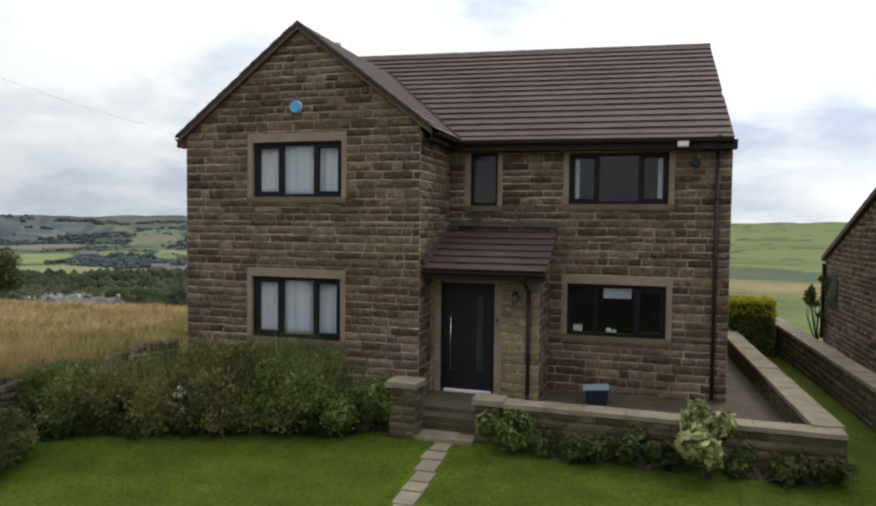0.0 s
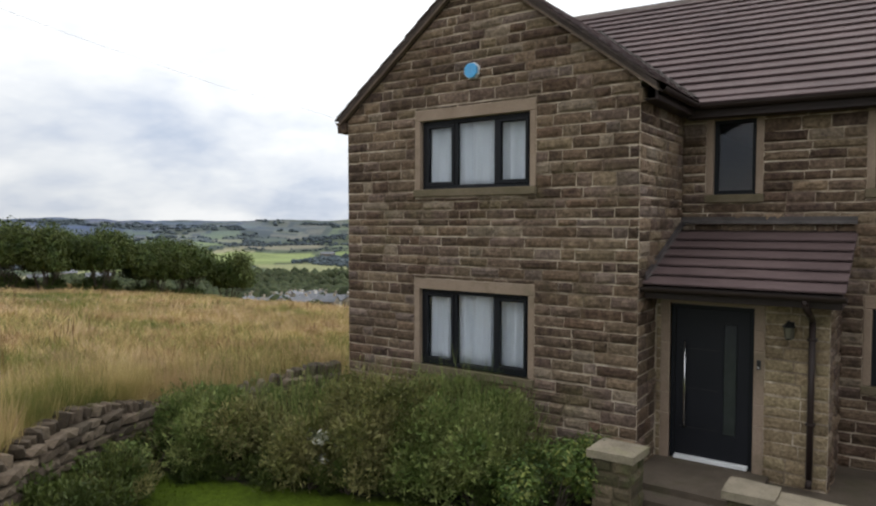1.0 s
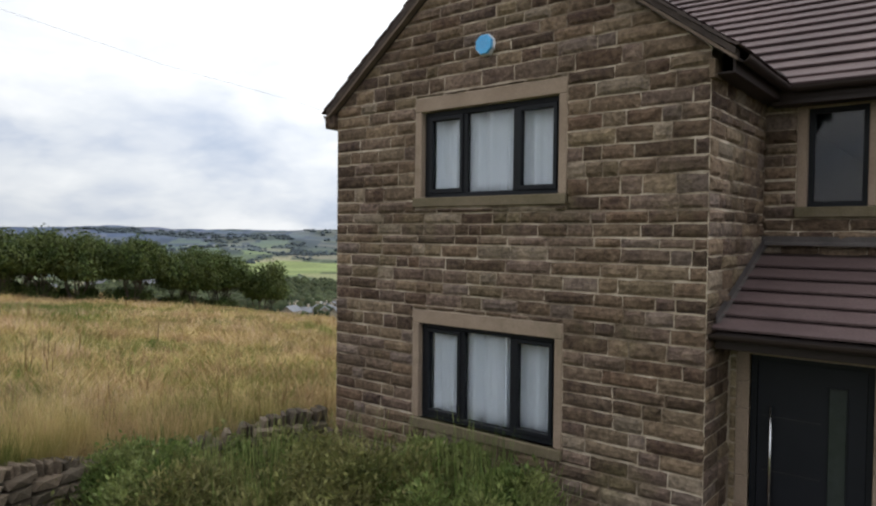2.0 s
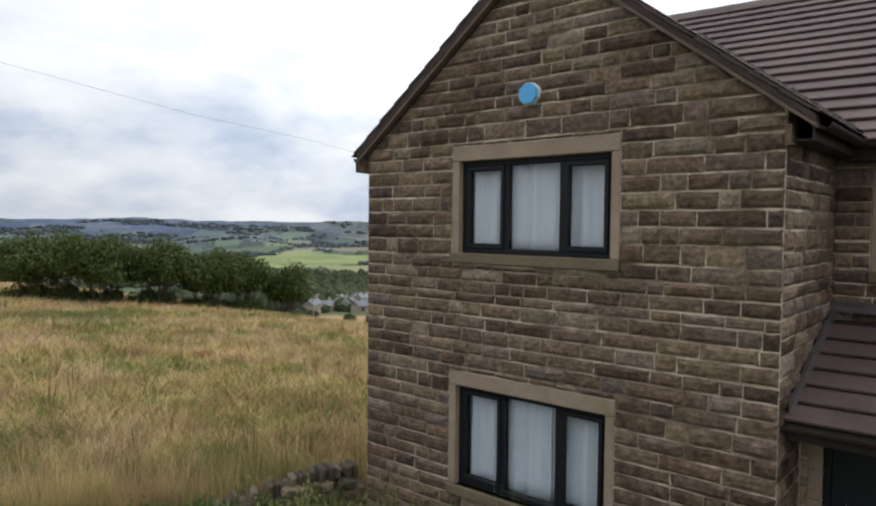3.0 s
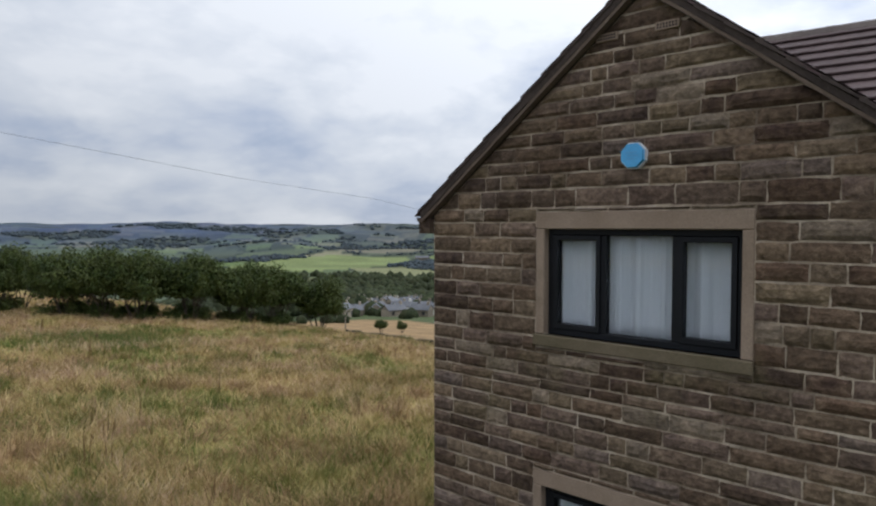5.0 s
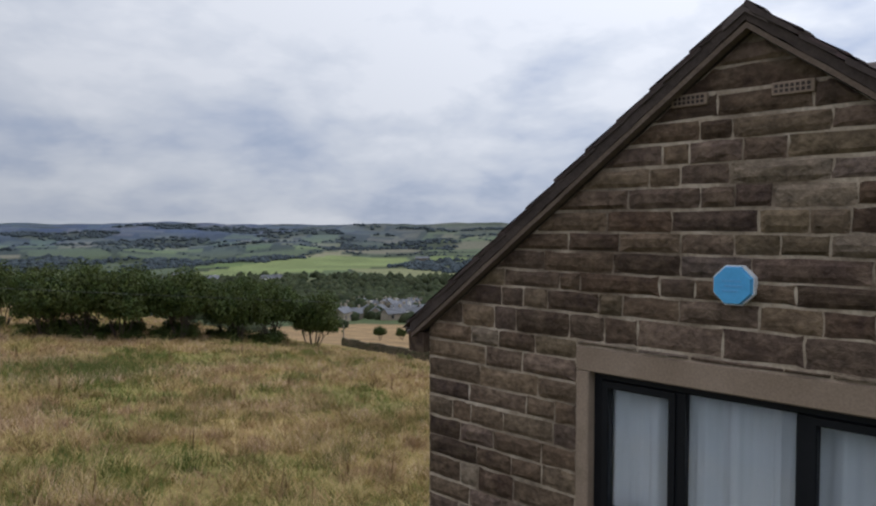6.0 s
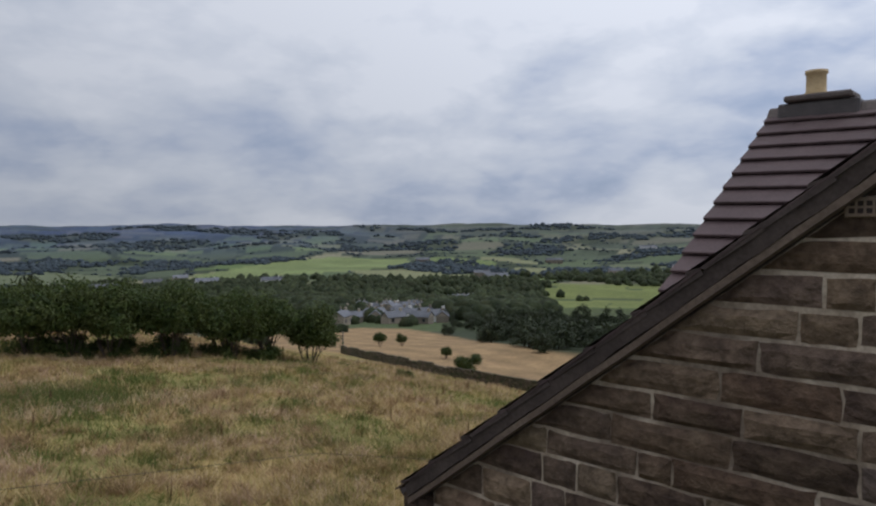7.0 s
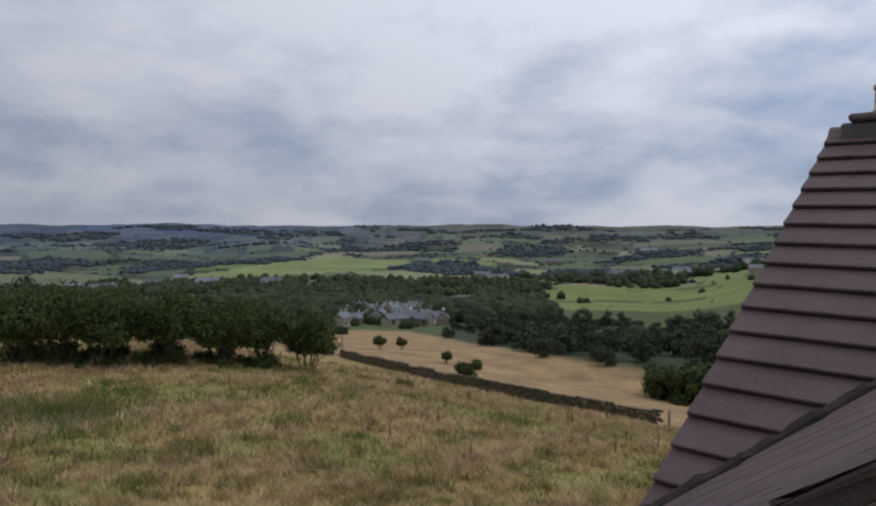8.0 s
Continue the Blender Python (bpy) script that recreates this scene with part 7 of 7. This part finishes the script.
for az, r0, s in ((33.5, 420, 2.6), (31.4, 590, 5), (30.9, 600, 4), (24.5, 640, 4), (22.0, 700, 5), (33.0, 640, 6), (18.5, 760, 6)):
    scatter_clump(CX - math.sin(radians(az)) * r0, CY + math.cos(radians(az)) * r0, s * 0.8)
for k in range(70):                                # tree belt across the far pasture's top
    az, r0 = rw.uniform(14, 33), rw.normal(930, 18)
    scatter_clump(CX - math.sin(radians(az)) * r0, CY + math.cos(radians(az)) * r0, rw.uniform(5, 9))
for k in range(44):                                # trees among the village houses
    az, r0 = rw.uniform(43, 51.5), rw.uniform(205, 420)
    scatter_clump(CX - math.sin(radians(az)) * r0, CY + math.cos(radians(az)) * r0, rw.uniform(1.2, 2.6))
woods = part("distant_woods", mesh_np("distant_woods", np.concatenate(vs), np.concatenate(fs), M_WOODS, True), None)
tagged(woods, "dark woods, hedgerows and tree belts across the valley", "woodland", kind="stuff")
hills = part("hillside_woods", mesh_np("hillside_woods", np.concatenate(FAR[0]), np.concatenate(FAR[1]), M_HAZED_WOODS, True), None)
tagged(hills, "far woods and hedgerows on the hillsides, coloured blue-green for haze", "woodland", kind="stuff")

# ---- village and far houses ----
M_SLATE = mat("grey_slate", [(0.075, 0.078, 0.088), (0.17, 0.175, 0.19)], 0.2, 4, 0.15, 0.7, 0.0, vary=0.3)
M_RENDER = mat("village_stone", [(0.20, 0.17, 0.13), (0.32, 0.27, 0.21)], 0.2, 4, 0.15, 0.9, 0.0, vary=0.35)
M_PALE = mat("pale_render", [(0.55, 0.53, 0.50), (0.66, 0.64, 0.60)], 0.2, 4, 0.1, 0.9, 0.0)
M_DARKPANE = mat("far_window", [(0.02, 0.022, 0.025), (0.03, 0.032, 0.036)], 1, 5, 0.1, 0.3, 0.0)


def cottage(x, y, turn, w, d, h, walls, group):
    t = thing("village_house", "small stone house with a grey slate roof in the valley", "house", (x, y, gz(x, y)), group)
    t.rotation_euler = (0, 0, turn)
    bm = bmesh.new()
    add_box(bm, -w / 2, w / 2, -d / 2, d / 2, -2.0, h)
    for sx in (-1, 1):
        quad(bm, [(sx * w / 2, -d / 2, h), (sx * w / 2, d / 2, h), (sx * w / 2, 0, h + d * 0.36)])
    part("house_wall", bm, walls, t)
    bm = bmesh.new()
    for sy in (-1, 1):
        pts = [(-w / 2 - 0.2, sy * (d / 2 + 0.25), h - 0.1), (w / 2 + 0.2, sy * (d / 2 + 0.25), h - 0.1), (w / 2 + 0.2, 0, h + d * 0.38), (-w / 2 - 0.2, 0, h + d * 0.38)]
        quad(bm, pts if sy < 0 else pts[::-1])
        quad(bm, [(q[0], q[1], q[2] + 0.15) for q in (pts if sy < 0 else pts[::-1])])
    part("roof", bm, M_SLATE, t)
    bm = bmesh.new()
    add_box(bm, w * 0.32, w * 0.32 + 0.8, -0.4, 0.4, h + d * 0.2, h + d * 0.38 + 1.0)
    part("chimney", bm, walls, t)
    for i in range(max(int(w / 3), 2)):
        for zz in (0.9, 3.4):
            if zz + 1.2 < h:
                wb = bmesh.new()
                xx = -w / 2 + (i + 0.5) * w / max(int(w / 3), 2)
                add_box(wb, xx - 0.5, xx + 0.5, -d / 2 - 0.05, -d / 2 + 0.05, zz, zz + 1.2)
                part("window", wb, M_DARKPANE, t)


rv = np.random.default_rng(91)
VG = "houses of the valley village"
built = []
for k in range(900):
    az, r0 = rv.uniform(42.8, 51.8), rv.uniform(225, 410)
    x, y = CX - math.sin(radians(az)) * r0, CY + math.cos(radians(az)) * r0
    if len(built) >= 58 or any(math.hypot(x - p, y - q) < 9.5 for p, q in built):
        continue
    built.append((x, y))
    cottage(x, y, radians(az + rv.choice([10, 35, -25, 90, 65])), rv.uniform(4.6, 8.0), rv.uniform(4.0, 5.0), rv.uniform(2.3, 3.4), M_PALE if rv.random() < 0.12 else M_RENDER, VG)
FG = "scattered farms and terraces on the far side"
for az, r0, w, pale in ((38.3, 870, 30, 1), (39.5, 930, 22, 0), (17.5, 800, 34, 0), (18.4, 1020, 26, 1), (23.5, 1010, 24, 1), (28.5, 960, 20, 0), (62.0, 760, 24, 1), (66.0, 800, 20, 0), (69.5, 760, 26, 1), (71.5, 820, 20, 1), (64.0, 900, 18, 0),
                       (57.0, 760, 22, 1), (33.5, 1250, 30, 0), (26.0, 1500, 34, 1), (14.5, 900, 30, 0), (44.5, 1250, 26, 0)):
    x, y = CX - math.sin(radians(az)) * r0, CY + math.cos(radians(az)) * r0
    cottage(x, y, radians(az + 8), w, 9, 6.5, M_PALE if pale else M_RENDER, FG)
# a row of low sheds along a lane in the valley
for k in range(9):
    az, r0 = 42.9 - k * 0.42, 500 + k * 14
    x, y = CX - math.sin(radians(az)) * r0, CY + math.cos(radians(az)) * r0
    cottage(x, y, radians(az - 62), 14, 6, 3.2, M_RENDER, "row of low sheds along a valley lane")

# ---- neighbour's building ----
nb = thing("neighbour_house", "neighbouring stone building with a dark verge and lean-to", "house", (14.0, 0, 0))
bm = bmesh.new()
prof = [(12.2, -0.6), (12.2, 2.05), (3.0, 5.45), (-6.0, 2.1), (-6.0, -0.6)]
a = [bm.verts.new((0, y, z)) for y, z in prof]
b = [bm.verts.new((7.0, y, z)) for y, z in prof]
bm.faces.new(a)
bm.faces.new(b[::-1])
for k in range(5):
    bm.faces.new((a[k], b[k], b[(k + 1) % 5], a[(k + 1) % 5]))
bmesh.ops.recalc_face_normals(bm, faces=bm.faces)
nb_wall = part("end_wall", bm, M_MORTAR, nb)
lay_stones(nb_wall, Matrix.Translation((0, 12.2, 0)) @ Matrix.Rotation(radians(-90), 4, "Z"), 18.2, -0.4, 5.2, [], None, 61, near=lambda x, z: False,
           span=lambda z: ((0.0, 18.2) if z < 2.05 else (max((z - 2.0) * 2.706, 0), 18.2 - (z - 2.05) * 2.68)))
bm = bmesh.new()
for (ya, za), (yb, zb) in zip(prof[1:3], prof[2:4]):
    vs_ = [bm.verts.new(c) for c in ((-0.12, ya, za + 0.02), (7.1, ya, za + 0.02), (7.1, yb, zb + 0.02), (-0.12, yb, zb + 0.02), (-0.12, ya, za + 0.16), (7.1, ya, za + 0.16), (7.1, yb, zb + 0.16), (-0.12, yb, zb + 0.16))]
    for f in ((0, 1, 2, 3), (7, 6, 5, 4), (0, 4, 5, 1), (1, 5, 6, 2), (2, 6, 7, 3), (3, 7, 4, 0)):
        bm.faces.new([vs_[k] for k in f])
bmesh.ops.recalc_face_normals(bm, faces=bm.faces)
part("roof", bm, M_TILE, nb)
part("window_frame", soft_box(-0.04, 0.05, 10.6, 11.5, 0.75, 1.75, 0.01), M_SOFFIT, nb)
part("window_pane", soft_box(-0.05, -0.038, 10.7, 11.4, 0.85, 1.65, 0.002), M_DARKPANE, nb)
part("downpipe", polytube([(-0.08, 12.0, 2.0), (-0.08, 12.0, -0.3)], 0.05, 8), M_BLACK, nb)
shrub("climbing_plant", "dark straggling climber at the neighbouring wall", (13.78, 12.05, -0.4), 0.30, 0.5, 3.3, "", 0.07, 1800, M_LEAF_DARK, 171, "climber", clumps=12)


# ---- grass ----
def blades(x, y, h, w, material, name, label, seed, lean=0.35, per=1):
    r = np.random.default_rng(seed)
    n = len(x)
    z = ground_z(x, y)
    a = r.uniform(0, 6.28, n)
    dx, dy = np.cos(a) * w / 2, np.sin(a) * w / 2
    lx, ly = r.normal(0, lean, n) * h, r.normal(0, lean, n) * h
    v = np.stack([np.stack([x - dx, y - dy, z - 0.02], 1), np.stack([x + dx, y + dy, z - 0.02], 1), np.stack([x + lx, y + ly, z + h], 1)], 1).reshape(-1, 3)
    ob = part(name, mesh_np(name, v, np.arange(3 * n).reshape(-1, 3), material), None)
    return tagged(ob, label, "grass", kind="stuff")


rg = np.random.default_rng(55)


def meadow_points(n, green):
    d = 4 + 72 * rg.uniform(0, 1, n * 3) ** 1.5
    a = np.radians(rg.uniform(16, 112, n * 3))
    x, y = 3.0 - np.sin(a) * d, -3.0 + np.cos(a) * d
    wall_x = np.interp(y, [-6.0, -4.4, -2.6, -0.3], [0.2, -0.85, -1.55, -0.75])
    ok = (x < np.where(y < 0, wall_x - 0.25, -0.2)) & (y > -9) & (y < wall_line(x) - 0.4) | ((y > 10.0) & (y < wall_line(x) - 0.4) & (x < 9))
    g = green_amount(x, y)
    keep = ok & (rg.uniform(0, 1, n * 3) < (g if green else 1 - 0.75 * g))
    clump = smooth01(-0.35, 0.45, waves(x, y, 1.3, 61, 2) + 0.3 * waves(x, y, 5.0, 63, 2))
    keep &= rg.uniform(0, 1, n * 3) < 0.12 + 0.88 * clump
    return x[keep][:n], y[keep][:n]


x, y = meadow_points(130000, False)
d = np.hypot(x - 3, y + 3)
blades(x, y, (0.10 + 0.20 * rg.uniform(0, 1, len(x)) ** 1.5), 0.010 + 0.0012 * d, M_GRASS_DRY, "meadow_grass", "long dry straw-coloured meadow grass", 71, 1.0)
x, y = meadow_points(90000, True)
d = np.hypot(x - 3, y + 3)
blades(x, y, (0.10 + 0.20 * rg.uniform(0, 1, len(x)) ** 1.5), 0.008 + 0.0010 * d, M_GRASS_GREEN, "meadow_grass", "patches of green meadow grass", 72, 0.9)
# drifts of seeding grass with pinkish-brown heads
x, y = meadow_points(120000, False)
drift = waves(x, y, 7.5, 81, 3) + 0.5 * waves(x, y, 2.2, 83, 2)
keep = (drift > 0.0) & (green_amount(x, y) < 0.55)
x, y = x[keep], y[keep]
d = np.hypot(x - 3, y + 3)
blades(x, y, 0.20 + 0.22 * rg.uniform(0, 1, len(x)), 0.007 + 0.0009 * d, M_SEED, "seeding_grass", "drifts of pinkish-brown seeding grass in the meadow", 79, 0.8)
# rank dry grass along the field side of the drystone wall
n = 9000
sl = rg.uniform(0, 1, n) * 8.0
off = 0.06 + 1.05 * rg.uniform(0, 1, n) ** 1.6
line_y = np.interp(sl, [0, 1.1, 2.7, 3.7, 4.8, 6.3, 8.0], [0.1, -0.9, -2.4, -3.3, -4.3, -5.6, -7.0])
line_x = np.interp(line_y, [-7.0, -5.6, -4.3, -3.3, -2.4, -0.9, 0.1], [0.9, -0.1, -0.95, -1.35, -1.52, -0.85, -0.40])
blades(line_x - off, line_y - off * 0.15, rg.uniform(0.35, 0.85, n), rg.uniform(0.006, 0.014, n), M_GRASS_DRY, "wallside_grass", "tall dry grass leaning over the drystone wall", 84, 0.25)
# tussocks: tight clumps of longer blades
tc_x, tc_y = meadow_points(2600, False)
per = 26
x, y = np.repeat(tc_x, per), np.repeat(tc_y, per)
rad = np.repeat(rg.uniform(0.08, 0.30, len(tc_x)), per)
x, y = x + rg.normal(0, 1, len(x)) * rad, y + rg.normal(0, 1, len(x)) * rad
d = np.hypot(x - 3, y + 3)
high = np.repeat(rg.uniform(0.22, 0.52, len(tc_x)), per) * rg.uniform(0.5, 1.1, len(x))
blades(x, y, high, 0.014 + 0.0012 * d, M_TUSSOCK, "meadow_tussock", "brown and straw tussocks in the meadow", 74, 0.7)
tc_x, tc_y = meadow_points(900, False)
per = 60
x, y = np.repeat(tc_x, per), np.repeat(tc_y, per)
rad = np.repeat(rg.uniform(0.25, 0.55, len(tc_x)), per)
x, y = x + rg.normal(0, 1, len(x)) * rad, y + rg.normal(0, 1, len(x)) * rad * 0.8
d = np.hypot(x - 3, y + 3)
high = np.repeat(rg.uniform(0.30, 0.55, len(tc_x)), per) * rg.uniform(0.5, 1.1, len(x))
blades(x, y, high, 0.014 + 0.0012 * d, M_GRASS_DRY, "meadow_tussock", "pale straw tussocks in the meadow", 76, 0.8)
tc_x, tc_y = meadow_points(420, True)
x, y = np.repeat(tc_x, 70), np.repeat(tc_y, 70)
rad = np.repeat(rg.uniform(0.25, 0.6, len(tc_x)), 70)
x, y = x + rg.normal(0, 1, len(x)) * rad, y + rg.normal(0, 1, len(x)) * rad * 0.8
d = np.hypot(x - 3, y + 3)
blades(x, y, rg.uniform(0.18, 0.42, len(x)), 0.014 + 0.0012 * d, M_NETTLE, "meadow_tussock", "rank green tussocks in the meadow", 77, 0.45)
x, y = meadow_points(150, False)
x, y = np.repeat(x, 5) + rg.normal(0, 0.05, len(x) * 5), np.repeat(y, 5) + rg.normal(0, 0.05, len(y) * 5)
blades(x, y, rg.uniform(0.45, 0.85, len(x)), 0.02 + 0.0012 * np.hypot(x - 3, y + 3), M_DOCK, "dock_stalks", "dark brown dead dock stalks in the meadow", 78, 0.08)
a, q = rg.uniform(0, 6.28, 9000), np.abs(rg.normal(0, 0.6, 9000))
x, y = -27.2 + np.cos(a) * q * 4.2, 6.8 + np.sin(a) * q * 3.8
blades(x, y, rg.uniform(0.16, 0.42, len(x)), np.full(len(x), 0.05), M_NETTLE, "nettle_patch", "dark green patch of nettles in the dry meadow", 75, 0.4)
n = 60000
x, y = rg.uniform(-1.5, 12.8, n), -1.0 - 8.5 * rg.uniform(0, 1, n) ** 1.1
wall_x = np.interp(y, [-6.0, -4.4, -2.6, -0.3], [0.2, -0.85, -1.55, -0.75])
path_x = 5.73 + (y + 1.2) * -0.088
ok = (x > wall_x + 0.2) & (np.abs(x - path_x) > 0.21) & ~((y > -1.0 - 0.36 * (4.8 - x)) & (x < 4.7))
x, y = x[ok], y[ok]
blades(x, y, rg.uniform(0.018, 0.05, len(x)), np.full(len(x), 0.010), M_GRASS_LAWN, "lawn_grass", "short mown green lawn grass", 73, 0.5)
